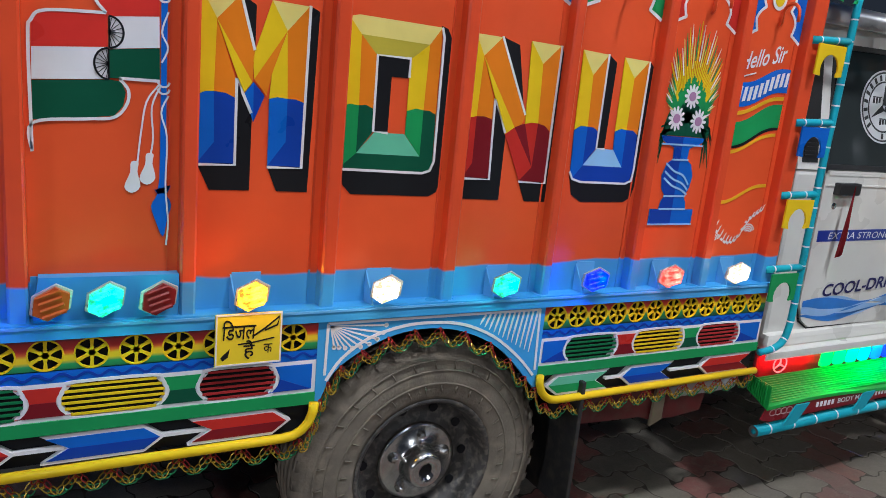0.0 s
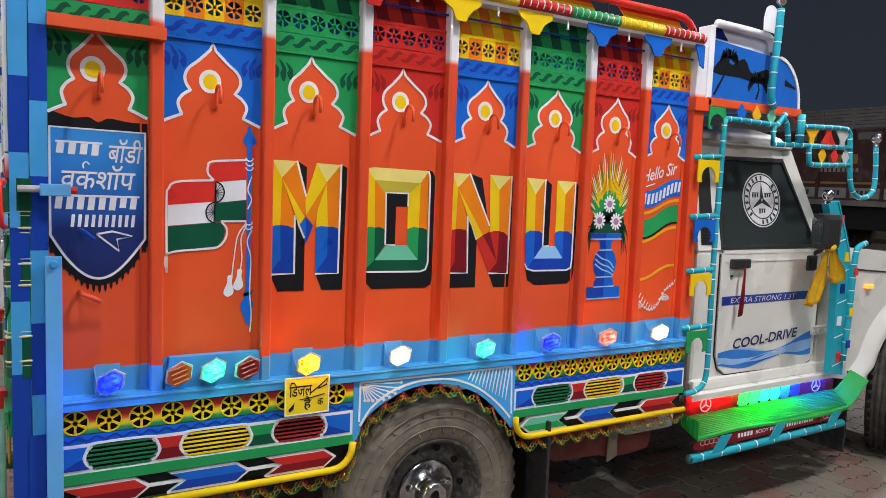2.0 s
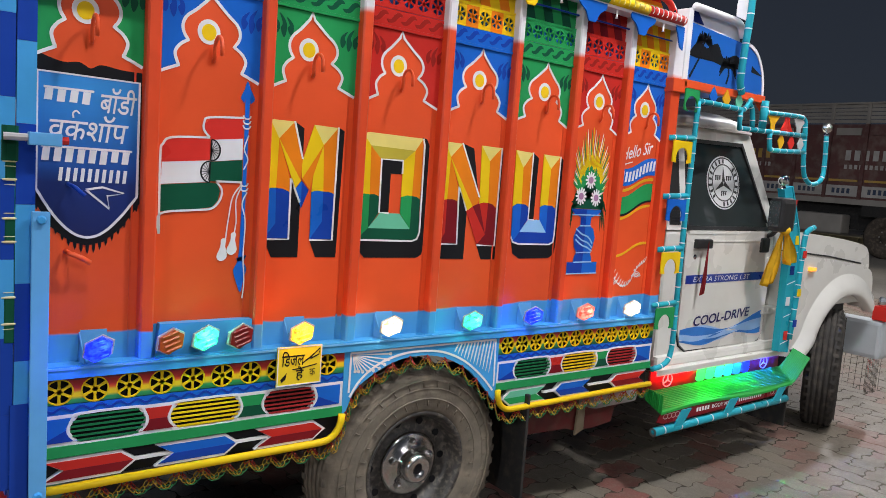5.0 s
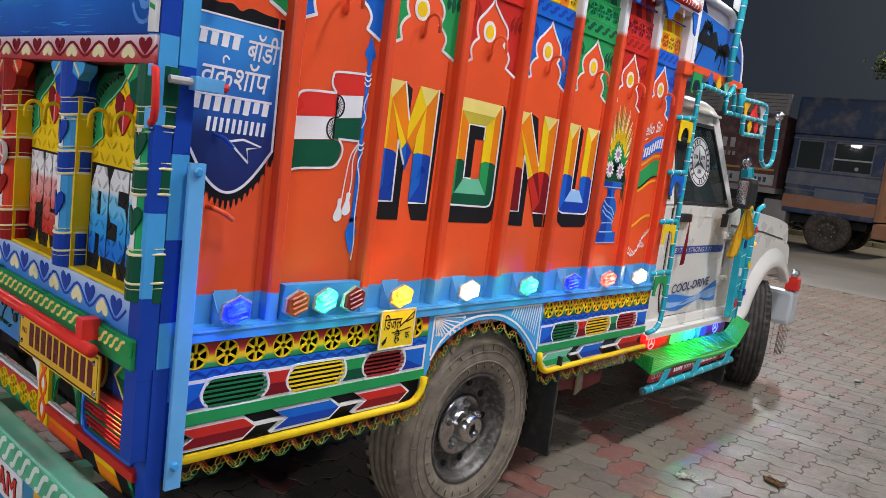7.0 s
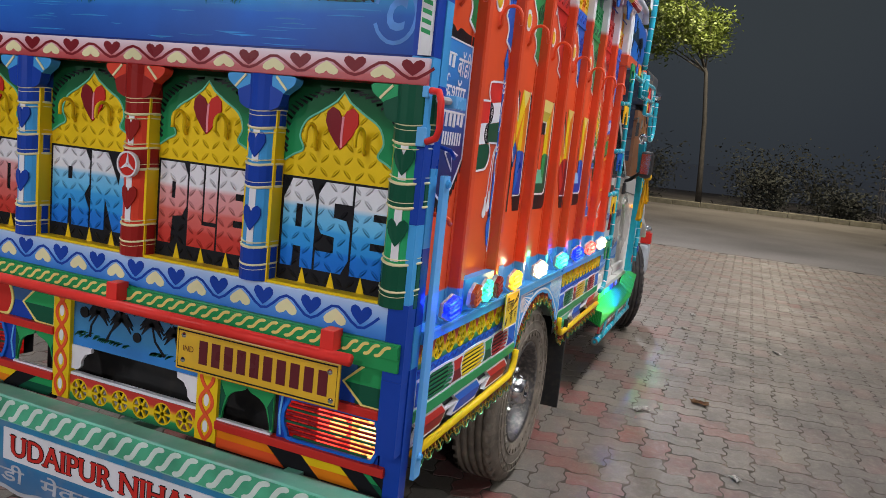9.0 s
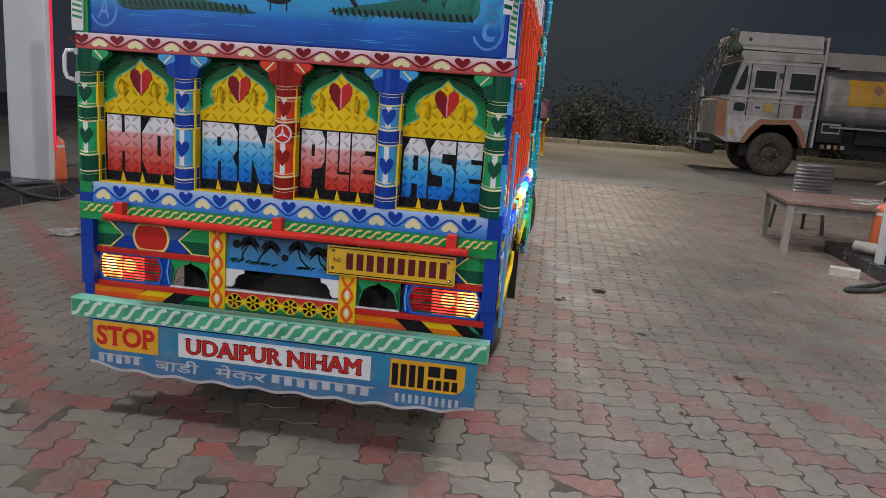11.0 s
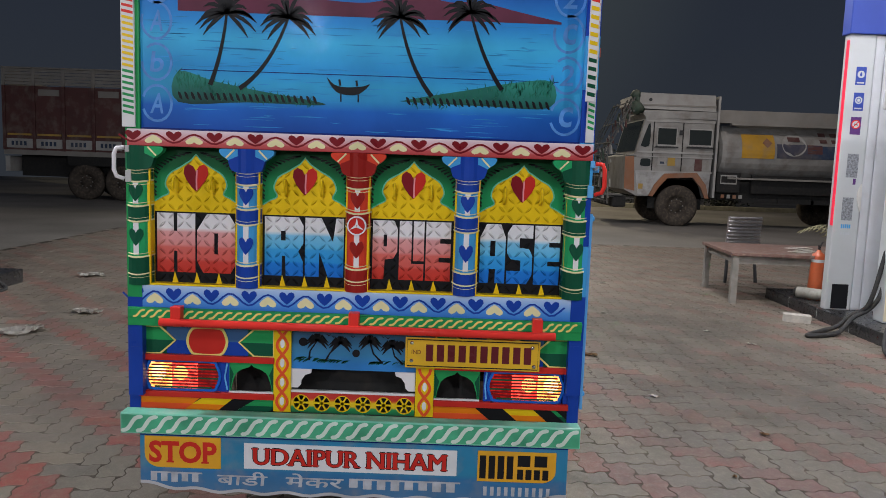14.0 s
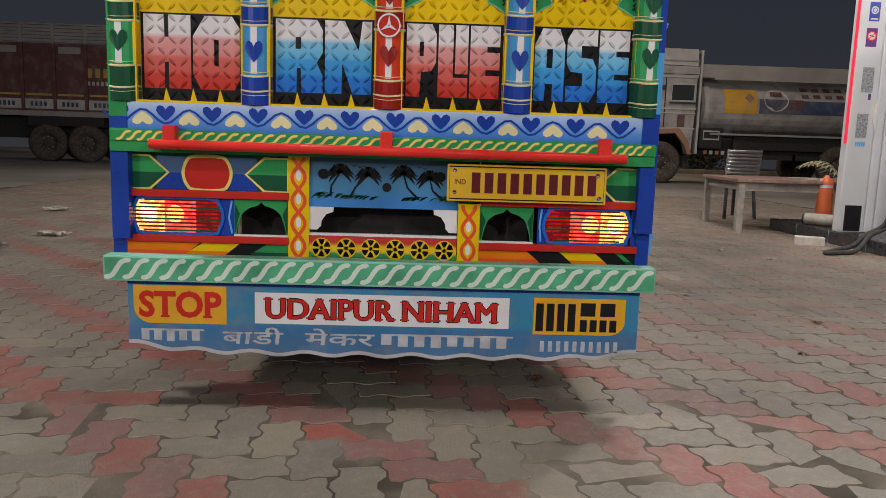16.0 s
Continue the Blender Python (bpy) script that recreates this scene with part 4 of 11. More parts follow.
# ---- flower vase (seventh bay) ----
P6 = side_panels[6]
rnd = random.Random(4)
sprays = {"white": bmesh.new(), "lemon": bmesh.new(), "yellow": bmesh.new(), "green": bmesh.new(), "dgreen": bmesh.new()}
for k in range(56):
    a = radians(-78 + 156 * k / 55)
    ln = (0.30 - 0.165 * abs(a) ** 1.15) * rnd.uniform(0.85, 1.05)
    o = (2.066 + 0.02 * math.sin(a), 1.385)
    tip = (o[0] + ln * math.sin(a) * 0.78, o[1] + ln * math.cos(a))
    midp = ((o[0] + tip[0]) / 2 + 0.012 * math.sin(a), (o[1] + tip[1]) / 2 + 0.01)
    for cc, t0, t1, dd in (("dgreen", 0.0, 0.45, 0.0018), ("green", 0.25, 0.6, 0.0021), ("yellow", 0.45, 0.80, 0.0024), (("white", "lemon", "green", "yellow")[k % 4], 0.62, 1.0, 0.0028 if k % 3 else 0.0020)):
        if cc == "yellow" and abs(a) > 0.75:
            cc = "green"
        q = [Vector(o) * (1 - t) ** 2 + Vector(midp) * 2 * t * (1 - t) + Vector(tip) * t * t for t in (t0, (t0 + t1) / 2, t1)]
        stroke(sprays[cc], q, [0.004, 0.0045, 0.0012], at_side, dd - 0.001, dd)
for k in range(26):
    s = -1 if k % 2 else 1
    a = rnd.uniform(0.2, 1.0)
    o = (2.062 + s * 0.055, 1.36 + 0.03 * rnd.random())
    tip = (o[0] + s * (0.02 + 0.05 * a), o[1] - 0.02 - 0.10 * rnd.random())
    stroke(sprays["dgreen"], [o, ((o[0] + tip[0]) / 2 + s * 0.012, (o[1] + tip[1]) / 2 + 0.018), tip], [0.006, 0.006, 0.001], at_side, 0.0008, 0.0020)
prism(sprays["dgreen"], smooth_line([(1.975, 1.345), (1.985, 1.41), (2.03, 1.44), (2.066, 1.46), (2.105, 1.44), (2.148, 1.41), (2.156, 1.345)], 4), at_side, 0.0004, 0.0016)
for cc, bm in sprays.items():
    part("painted_spray", bm, paint(cc), P6)
for fx, fz in ((2.066, 1.463), (2.016, 1.395), (2.106, 1.392)):
    bm = bmesh.new()
    for k in range(12):
        a = radians(30 * k)
        e = smooth_line([(fx + 0.008 * math.cos(a - .5), fz + 0.008 * math.sin(a - .5)), (fx + 0.030 * math.cos(a - .12), fz + 0.034 * math.sin(a - .12)), (fx + 0.030 * math.cos(a + .12), fz + 0.034 * math.sin(a + .12)), (fx + 0.008 * math.cos(a + .5), fz + 0.008 * math.sin(a + .5))], 2, True)
        prism(bm, e, at_side, 0.0024, 0.0034)
    part("painted_flower", bm, WHITE, P6)
    part("flower_eye", side_bm(circle(fx, fz, 0.014, 14), 0.0044), paint("lilac"), P6)
vase_r = [(0.088, 1.343), (0.082, 1.330), (0.060, 1.319), (0.032, 1.310), (0.029, 1.275), (0.050, 1.262), (0.064, 1.225), (0.056, 1.185), (0.040, 1.164), (0.052, 1.145), (0.056, 1.123), (0.090, 1.123), (0.090, 1.076)]
part("painted_vase", side_bm([(2.058 + r, z) for r, z in vase_r] + [(2.058 - r, z) for r, z in vase_r[::-1]], 0.0030), BLUE, P6, "blue painted vase")
part("vase_shade", side_bm([(2.058, z) for r, z in (vase_r[0], vase_r[-1])][::-1] + [(2.058 - r * 0.96, z) for r, z in vase_r], 0.0036), paint("royal"), P6)
bm = bmesh.new()
for zz, r in ((1.319, 0.085), (1.274, 0.034), (1.163, 0.045), (1.123, 0.055), (1.075, 0.092)):
    stroke(bm, [(2.058 - r, zz), (2.058 + r, zz + 0.001)], 0.005, at_side, 0.0030, 0.0046)
for dz in (0.0, 0.024, 0.044):
    stroke(bm, smooth_line([(2.004, 1.262 - dz), (2.040, 1.240 - dz), (2.080, 1.228 - dz), (2.108, 1.200 - dz * .7)], 4), 0.006, at_side, 0.0030, 0.0046)
part("vase_lines", bm, paint("pale"), P6)

# ---- ribbon flag and garland (last bay) ----
P7 = side_panels[7]


def swoosh(u0, u1, lo0, lo1, th, bend):
    n = 10
    bot = [(u0 + (u1 - u0) * k / n, lo0 + (lo1 - lo0) * k / n - bend * math.sin(2 * math.pi * k / n)) for k in range(n + 1)]
    return bot + [(u, v + th) for u, v in bot[::-1]]


part("ribbon", side_bm(swoosh(2.246, 2.478, 1.449, 1.506, 0.074, 0.010), 0.0024), BLUE, P7, "blue painted ribbon")
part("ribbon", side_bm(swoosh(2.244, 2.470, 1.422, 1.482, 0.012, 0.008), 0.0024), paint("gold"), P7)
part("ribbon_shadow", side_bm(swoosh(2.250, 2.476, 1.318, 1.388, 0.080, 0.010), 0.0018), BLACK, P7)
part("ribbon", side_bm(swoosh(2.244, 2.470, 1.326, 1.396, 0.074, 0.010), 0.0026), GREEN, P7, "green painted ribbon")
part("ribbon", side_bm(swoosh(2.242, 2.464, 1.300, 1.366, 0.011, 0.008), 0.0024), paint("gold"), P7)
part("ribbon", side_bm(swoosh(2.242, 2.466, 1.140, 1.200, 0.011, 0.009), 0.0024), paint("gold"), P7)
text("lettering", "Hello Sir", at_side, 2.246, 1.556, 0.200, 0.052, WHITE, P7, 0.0026, 0.012, 0.42, angle=13)
for k in range(10):
    bm = bmesh.new()
    u = 2.255 + 0.0225 * k
    v = 1.466 + 0.0057 * k - 0.010 * math.sin(2 * math.pi * k / 10)
    prism(bm, [(u, v), (u + 0.013, v + 0.003), (u + 0.018, v + 0.047), (u + 0.005, v + 0.044)], at_side, 0.0026, 0.0036)
    part("covered_number", bm, WHITE, P7)
bm = stroke(bmesh.new(), [(2.262, 1.540), (2.320, 1.556)], 0.004, at_side, 0.001, 0.0026)
for k in range(15):
    t = k / 14
    u, v = 2.262 + 0.205 * t, 1.062 - 0.055 * math.sin(math.pi * min(1, t * 1.35)) + 0.060 * max(0, t - 0.55) * 2
    for s in (-1, 1):
        prism(bm, [(u, v), (u + 0.006, v + 0.006), (u + 0.006 + 0.010 * s, v + 0.020 + 0.008 * s), (u + 0.010 * s, v + 0.014 + 0.008 * s)], at_side, 0.0008, 0.0024)
for fx, fz in ((2.262, 1.018), (2.420, 1.045)):
    for k in range(4):
        stroke(bm, circle(fx, fz, 0.010 + 0.007 * k, 6, None, 20, 150), 0.0035, at_side, 0.0008, 0.0024)
part("painted_garland", bm, WHITE, P7)

# ---- lower skirt: lattice strips, grilles, arrow boards, yellow tube ----
RAIN = mat("rainbow_lattice", PAL["yellow"], 0.4, 0, 0.08, 8, 80, 0.15, coat=0.1, ramp=[(0.774, PAL["dgreen"]), (0.795, PAL["green"]), (0.803, PAL["yellow"]), (0.812, PAL["yellow"]), (0.819, (0.70, 0.13, 0.02)), (0.826, PAL["red"]), (0.850, PAL["maroon"])])
SD = 0.034  # skirt stands this far out of the panel's plane


def skirt_piece(pts, d, t=0.0015):
    return prism(bmesh.new(), pts, at_side, SD + d - t, SD + d)


def oval_between(u0, u1, v0, v1):
    r = (v1 - v0) * 0.36
    return smooth_line([(u0, (v0 + v1) / 2), (u0 + r * .35, v1 - .12 * (v1 - v0)), (u0 + r, v1), (u1 - r, v1), (u1 - r * .35, v1 - .12 * (v1 - v0)), (u1, (v0 + v1) / 2), (u1 - r * .35, v0 + .12 * (v1 - v0)), (u1 - r, v0), (u0 + r, v0), (u0 + r * .35, v0 + .12 * (v1 - v0))], 3, True)


def skirt(u0, u1, nwheels, ovals, arrows, point_right):
    root = part("skirt_panel", prism(bmesh.new(), rect(u0, u1, 0.560, 0.848), at_side, 0.012, 0.018), BLACK, truck, "black backing of the painted skirt")
    w = (u1 - u0 - 0.026) / nwheels
    first = u1 - 0.018 - w * nwheels
    for k in range(nwheels):
        part("lattice_plate", lattice_plate(at_side, first + w * (k + .5), 0.809, w, 0.070, SD - 0.006, SD), RAIN, root)
        part("lattice_rosette", lattice_wheel(at_side, first + w * (k + .5), 0.809, w, 0.070, SD - 0.005, SD + 0.0008), YELLOW, root)
    part("strip_end", prism(bmesh.new(), rect(u1 - 0.018, u1, 0.774, 0.844), at_side, SD - 0.006, SD), RAIN, root)
    if first > u0:
        part("strip_end", prism(bmesh.new(), rect(u0, first, 0.774, 0.844), at_side, SD - 0.006, SD), RAIN, root)
    part("strip_edge", skirt_piece(rect(u0, u1, 0.843, 0.849), 0.001, 0.01), RAIN, root)
    part("wave_board", skirt_piece(rect(u0, u1, 0.748, 0.776), 0.0, 0.012), BLUE, root)
    bm = bmesh.new()
    nn = int((u1 - u0) / 0.045)
    stroke(bm, [(u0 + (u1 - u0) * k / (nn * 6), 0.762 + 0.006 * math.sin(2 * math.pi * k / 6)) for k in range(nn * 6 + 1)], 0.006, at_side, SD, SD + 0.0014)
    part("wave_motif", bm, paint("royal"), root)
    # fillers between the ovals, cut to their curve
    v0, v1 = 0.664, 0.748
    stops = [(u0, u0)] + ovals + [(u1, u1)]
    fill = ["blue", "red", "green", "blue"]
    for k in range(4):
        a, b = stops[k][1], stops[k + 1][0]
        lc = [(a - 0.030 + 0.030 * math.cos(math.pi * (t - .5)), v0 + (v1 - v0) * t) for t in [q / 8 for q in range(9)]] if k else [(a, v0), (a, v1)]
        rc = [(b + 0.030 - 0.030 * math.cos(math.pi * (t - .5)), v1 - (v1 - v0) * t) for t in [q / 8 for q in range(9)]] if k < 3 else [(b, v1), (b, v0)]
        outer = lc + rc
        part("white_border", skirt_piece(outer, 0.0, 0.014), WHITE, root)
        mz = (v0 + v1) / 2
        ins = 0.010
        inner = [(p[0] + (ins if p in lc else -ins), min(max(p[1], v0 + ins), v1 - ins)) for p in outer]
        part("filler", skirt_piece(inner, 0.0012), paint(fill[k]), root)
        lo_l, lo_r = [p for p in inner[:len(lc)] if p[1] <= mz + 1e-6], [p for p in inner[len(lc):] if p[1] <= mz + 1e-6]
        part("filler_shade", skirt_piece(lo_l + lo_r, 0.0022), paint({"blue": "royal", "red": "maroon", "green": "dgreen"}[fill[k]]), root)
    for (a, b), cc in zip(ovals, ("dgreen", "yellow", "red")):
        part("grille_rim", stroke(bmesh.new(), oval_between(a - 0.004, b + 0.004, v0 + 0.001, v1 - 0.001), 0.007, at_side, SD - 0.012, SD + 0.002, True), WHITE, root)
        for k in range(6):
            v = v0 + (v1 - v0) * (k + .75) / 6.5
            e = abs(2 * (v - v0) / (v1 - v0) - 1)
            ins = 0.030 * e ** 2
            o = [(a + ins, v - 0.0027), (b - ins, v - 0.0027), (b - ins, v + 0.0027), (a + ins, v + 0.0027)]
            part("grille_slat", prism(bmesh.new(), o, at_side, SD - 0.002, SD + 0.001), paint({"dgreen": "slat_green", "yellow": "yellow", "red": "slat_red"}[cc]), root)
    part("green_rail", skirt_piece(rect(u0, u1, 0.634, 0.664), 0.004, 0.02), GREEN, root)
    for k, (a, b, cc) in enumerate(arrows):
        s = 1 if point_right else -1
        p0, p1 = (a, b) if point_right else (b, a)
        hh = 0.033
        m = 0.597

        def arrow(g, q):
            return [(p0 + s * g * 1.3, m + hh - g), (p1 - s * 0.045, m + hh - g), (p1 - s * g * 1.5, m), (p1 - s * 0.045, m - hh + g), (p0 + s * g * 1.3, m - hh + g), (p0 + s * (0.050 + g * .6), m)]

        part("arrow_border", skirt_piece(arrow(0.0, 0), 0.0, 0.016), WHITE, root)
        part("arrow", skirt_piece(arrow(0.008, 0), 0.0012), paint(cc), root)
        a2 = arrow(0.008, 0)
        part("arrow_shade", skirt_piece([a2[5], a2[2], a2[3], a2[4]], 0.0022), paint({"red": "maroon", "blue": "royal", "green": "dgreen", "mint": "green"}[cc]), root)
        if k < len(arrows) - 1:
            na = arrows[k + 1][0]
            part("arrow_shaft", skirt_piece(rect(b - 0.01, na + 0.045, m - 0.004, m + 0.004), -0.002, 0.012), WHITE, root)
    # yellow tube round the foot
    zt = 0.556
    if point_right:
        line = [at_side(u0, zt - 0.004, SD + 0.012), at_side(u1 - 0.075, zt, SD + 0.012)] + [at_side(u1 - 0.075 + 0.07 * math.sin(radians(t)), zt + 0.07 * (1 - math.cos(radians(t))), SD + 0.012) for t in (20, 40, 60, 80)] + [at_side(u1 - 0.004, 0.640, SD + 0.012)]
    else:
        line = [at_side(u0 + 0.004, 0.640, SD + 0.012)] + [at_side(u0 + 0.075 - 0.07 * math.sin(radians(t)), zt + 0.07 * (1 - math.cos(radians(t))), SD + 0.012) for t in (80, 60, 40, 20)] + [at_side(u0 + 0.075, zt, SD + 0.012), at_side(u1, zt + 0.006, SD + 0.012)]
    part("yellow_tube", tube(bmesh.new(), line, 0.012, 10), YELLOW, root, smooth=True)
    return root


skirt(0.050, 0.936, 10, [(0.128, 0.318), (0.386, 0.590), (0.664, 0.838)], [(0.060, 0.300, "red"), (0.345, 0.592, "blue"), (0.640, 0.880, "red")], True)
skirt(1.604, 2.540, 12, [(1.695, 1.890), (1.960, 2.170), (2.238, 2.430)], [(1.640, 1.880, "mint"), (1.925, 2.150, "blue"), (2.270, 2.520, "red")], False)

# ---- wheel-arch panel ----
arch_low = smooth_line([(0.936, 0.600), (0.956, 0.655), (0.984, 0.712), (1.052, 0.760), (1.145, 0.797), (1.244, 0.806), (1.347, 0.788), (1.457, 0.735), (1.544, 0.655), (1.604, 0.590)], 4)
bm = prism(bmesh.new(), [(1.604, 0.848), (0.936, 0.848)] + arch_low, at_side, SD - 0.012, SD + 0.002)
arch_panel = part("wheel_arch_panel", bm, SKY, truck, "light blue wheel-arch panel with white brushwork")
bm = bmesh.new()
for ln, w in (([(0.960, 0.838), (1.585, 0.838)], 0.007), ([(0.960, 0.838), (0.958, 0.705)], 0.007), ([(1.585, 0.838), (1.592, 0.655)], 0.007)):
    stroke(bm, ln, w, at_side, SD + 0.002, SD + 0.0035)
stroke(bm, smooth_line([(0.962, 0.690), (1.000, 0.745), (1.070, 0.793), (1.160, 0.818), (1.244, 0.822), (1.340, 0.810), (1.440, 0.768), (1.530, 0.700), (1.588, 0.640)], 4), 0.008, at_side, SD + 0.002, SD + 0.0035)
for k in range(9):
    a = radians(2 + 86 * k / 8)
    ln = 0.070 + 0.075 * math.cos(a) ** 2
    o = (0.966, 0.832)
    e = (o[0] + ln * math.cos(a) * 0.95 + 0.01, o[1] - ln * math.sin(a) * 0.75 - 0.004)
    if e[1] > 0.70:
        stroke(bm, [o, ((o[0] + e[0]) / 2, (o[1] + e[1]) / 2), e], [0.002, 0.004, 0.005], at_side, SD + 0.002, SD + 0.0032)
        prism(bm, circle(e[0], e[1], 0.0062, 8), at_side, SD + 0.002, SD + 0.0032)
for k in range(12):
    u = 1.395 + 0.0155 * k
    dz = 0.028 + 0.0085 * k
    stroke(bm, [(u + 0.012, 0.834), (u + 0.002, 0.834 - dz * .6), (u - 0.004, 0.834 - dz)], [0.006, 0.006, 0.002], at_side, SD + 0.002, SD + 0.0032)
part("white_brushwork", bm, WHITE, arch_panel)

# ---- side marker lamps ----
LED = {"blue": (0.006, 0.028, 1.0), "amber": (1.0, 0.30, 0.01), "green": (0.03, 0.85, 0.45), "yellow": (1.0, 0.42, 0.02), "white": (1.0, 0.80, 0.50), "red": (1.0, 0.09, 0.06), "dark_red": (0.25, 0.008, 0.008), "unlit_amber": (0.50, 0.085, 0.008)}


def led_mat(c, s):
    return mat("lamp_lens_" + c, tuple(0.005 + 0.2 * q for q in LED[c]) if s else LED[c], 0.35, 0, 0.1, 30, 85, 0.2, coat=0.0, spark=0.62, emit=(LED[c], s) if s else None)


def marker_lamp(u, v, c, strength, plate=True, turn=0):
    """Hexagonal marker lamp with a ribbed lens on a bent bracket."""
    root = part("marker_lamp", bmesh_bracket(u, v, turn), paint("skylight" if turn else "sky"), truck, c.replace("_", " ") + " marker lamp on bent bracket")
    o = Vector(at_side(u, v, 0.050))
    m = Matrix.Translation(o) @ Euler((0, 0, radians(-28 * turn))).to_matrix().to_4x4() @ Euler((0, radians(-14), 0)).to_matrix().to_4x4()
    hexa = [(-0.043, -0.012), (-0.030, 0.021), (0.018, 0.034), (0.043, 0.012), (0.030, -0.021), (-0.018, -0.034)]
    flat = lambda a, b, d: m @ Vector((a, -d, b))
    part("lamp_rim", prism(bmesh.new(), hexa, flat, -0.004, 0.006), paint("grey"), root)
    bm = bmesh.new()
    prism(bm, [(a * 0.86, b * 0.92) for a, b in hexa], flat, 0.004, 0.018)
    for k in range(4):
        b = -0.021 + 0.014 * k
        tube(bm, [flat(-0.022, b - 0.002, 0.018), flat(0.022, b + 0.002, 0.018)], 0.0045, 6)
    part("lens", bm, led_mat(c, strength), root)
    if strength:
        d = bpy.data.lights.new("marker_bulb", "POINT")
        d.energy, d.color, d.shadow_soft_size = {"blue": 1.5, "white": 0.70, "yellow": 0.85}.get(c, 0.85), LED[c], 0.012
        bulb = new("marker_bulb", d)
        bulb.matrix_world = Matrix.Translation(at_side(u + 0.004, v + 0.006, 0.084))
    for sx in (-1, 1):
        p = flat(0.033 * sx, 0.002 * sx, 0.006)
        q = flat(0.033 * sx, 0.002 * sx, 0.009)
        part("screw", tube(bmesh.new(), [p, q], 0.0032, 6), CHROME, root)
    return root


def bmesh_bracket(u, v, turn):
    bm = bmesh.new()
    d = 0.044
    prism(bm, rect(u - 0.036, u + 0.030, v - 0.050, v + 0.040), at_side, 0.0005, 0.003)
    if turn:
        a = [at_side(u - 0.040, v - 0.048, 0.003), at_side(u - 0.040, v + 0.036, 0.003), at_side(u - 0.030, v - 0.048, d)]
        b = [(x + 0.003, y, z) for x, y, z in a]
        va, vb = [bm.verts.new(p) for p in a], [bm.verts.new(p) for p in b]
        bm.faces.new(va); bm.faces.new(vb[::-1])
        for k in range(3):
            bm.faces.new((va[k], vb[k], vb[(k + 1) % 3], va[(k + 1) % 3]))
        box(bm, u - 0.036, u + 0.020, 0.034 - d, 0.034, v - 0.050 - SLOPE * (u - 1.2), v - 0.046 - SLOPE * (u - 1.2))
    return bm


part("lamp_board", prism(bmesh.new(), [(0.338, 0.880), (0.616, 0.880), (0.616, 0.972), (0.350, 0.972)], at_side, 0.0, 0.030), SKY, truck)
for u, v, c, s, tn in ((0.190, 0.922, "blue", 1.9, 0.6), (0.372, 0.928, "unlit_amber", 0, 0), (0.470, 0.930, "green", 1.5, 0), (0.572, 0.928, "dark_red", 0, 0), (0.770, 0.924, "yellow", 2.6, 0.5),
                       (1.100, 0.924, "white", 2.2, 1), (1.450, 0.922, "green", 1.5, 1), (1.756, 0.924, "blue", 1.9, 1), (2.052, 0.924, "red", 2.6, 1), (2.350, 0.924, "white", 2.2, 1)):
    marker_lamp(u, v, c, s, turn=tn)

# yellow notice plate hanging under the amber lamp
note = part("notice_plate", boxm(0.689, 0.840, -0.026, -0.022, 0.764, 0.888, bevel=0.002), mat("notice_yellow", (0.80, 0.62, 0.02), 0.4, vary=0.08, dirt=0.1), truck, "yellow plate with black hand lettering")
flat_note = lambda a, b, d: (a, -0.026 - d, b)
part("plate_border", stroke(bmesh.new(), rect(0.692, 0.837, 0.767, 0.885), 0.005, flat_note, 0, 0.001, True), WHITE, note)
text("lettering", "िडजल", flat_note, 0.703, 0.826, 0.075, 0.048, BLACK, note, 0.0012, 0.01, 0.05)
text("lettering", "है", flat_note, 0.752, 0.778, 0.026, 0.046, BLACK, note, 0.0012, 0.01)
text("lettering", "क", flat_note, 0.798, 0.790, 0.020, 0.022, BLACK, note, 0.0012, 0.005)
bm = stroke(bmesh.new(), [(0.772, 0.832), (0.800, 0.850), (0.832, 0.876), (0.828, 0.856), (0.800, 0.845)], 0.004, flat_note, 0, 0.0012)
stroke(bm, [(0.740, 0.815), (0.775, 0.818), (0.822, 0.826)], 0.003, flat_note, 0, 0.0012)
prism(bm, [(0.702, 0.786), (0.722, 0.806), (0.718, 0.786), (0.706, 0.778)], flat_note, 0, 0.0012)
part("brush_flourish", bm, BLACK, note)

# ---- hanging chains along the skirt ----
CH = [mat("chain_gold", (0.42, 0.26, 0.02), 0.35, 0.5, 0.2), mat("chain_green", (0.02, 0.20, 0.08), 0.35, 0.5, 0.2), mat("chain_red", (0.36, 0.02, 0.02), 0.35, 0.5, 0.2)]


def chain_links(bm, pts, mi_of, r=0.0085, wire=0.0016):
    """Oval links along a line, each turned a quarter to the last."""
    step = r * 1.75
    P = [Vector(p) for p in pts]
    ds = [0.0]
    for a, b in zip(P, P[1:]):
        ds.append(ds[-1] + (b - a).length)
    n = max(2, int(ds[-1] / step))
    for k in range(n):
        s = (k + .5) * ds[-1] / n
        j = max(i for i in range(len(ds) - 1) if ds[i] <= s)
        t = (s - ds[j]) / max(ds[j + 1] - ds[j], 1e-6)
        c = P[j].lerp(P[j + 1], t)
        d = (P[j + 1] - P[j]).normalized()
        side = Vector((0, -1, 0)) if k % 2 else d.cross(Vector((0, -1, 0))).normalized()
        side = (side * 0.8 + (d.cross(Vector((0, -1, 0))).normalized() if k % 2 else Vector((0, -1, 0))) * 0.6).normalized()
        loop = [c + d * r * 1.25 * math.cos(2 * math.pi * q / 8) + side * r * 0.72 * math.sin(2 * math.pi * q / 8) for q in range(8)]
        tube(bm, loop, wire, 4, closed=True, mi=mi_of(k, n))


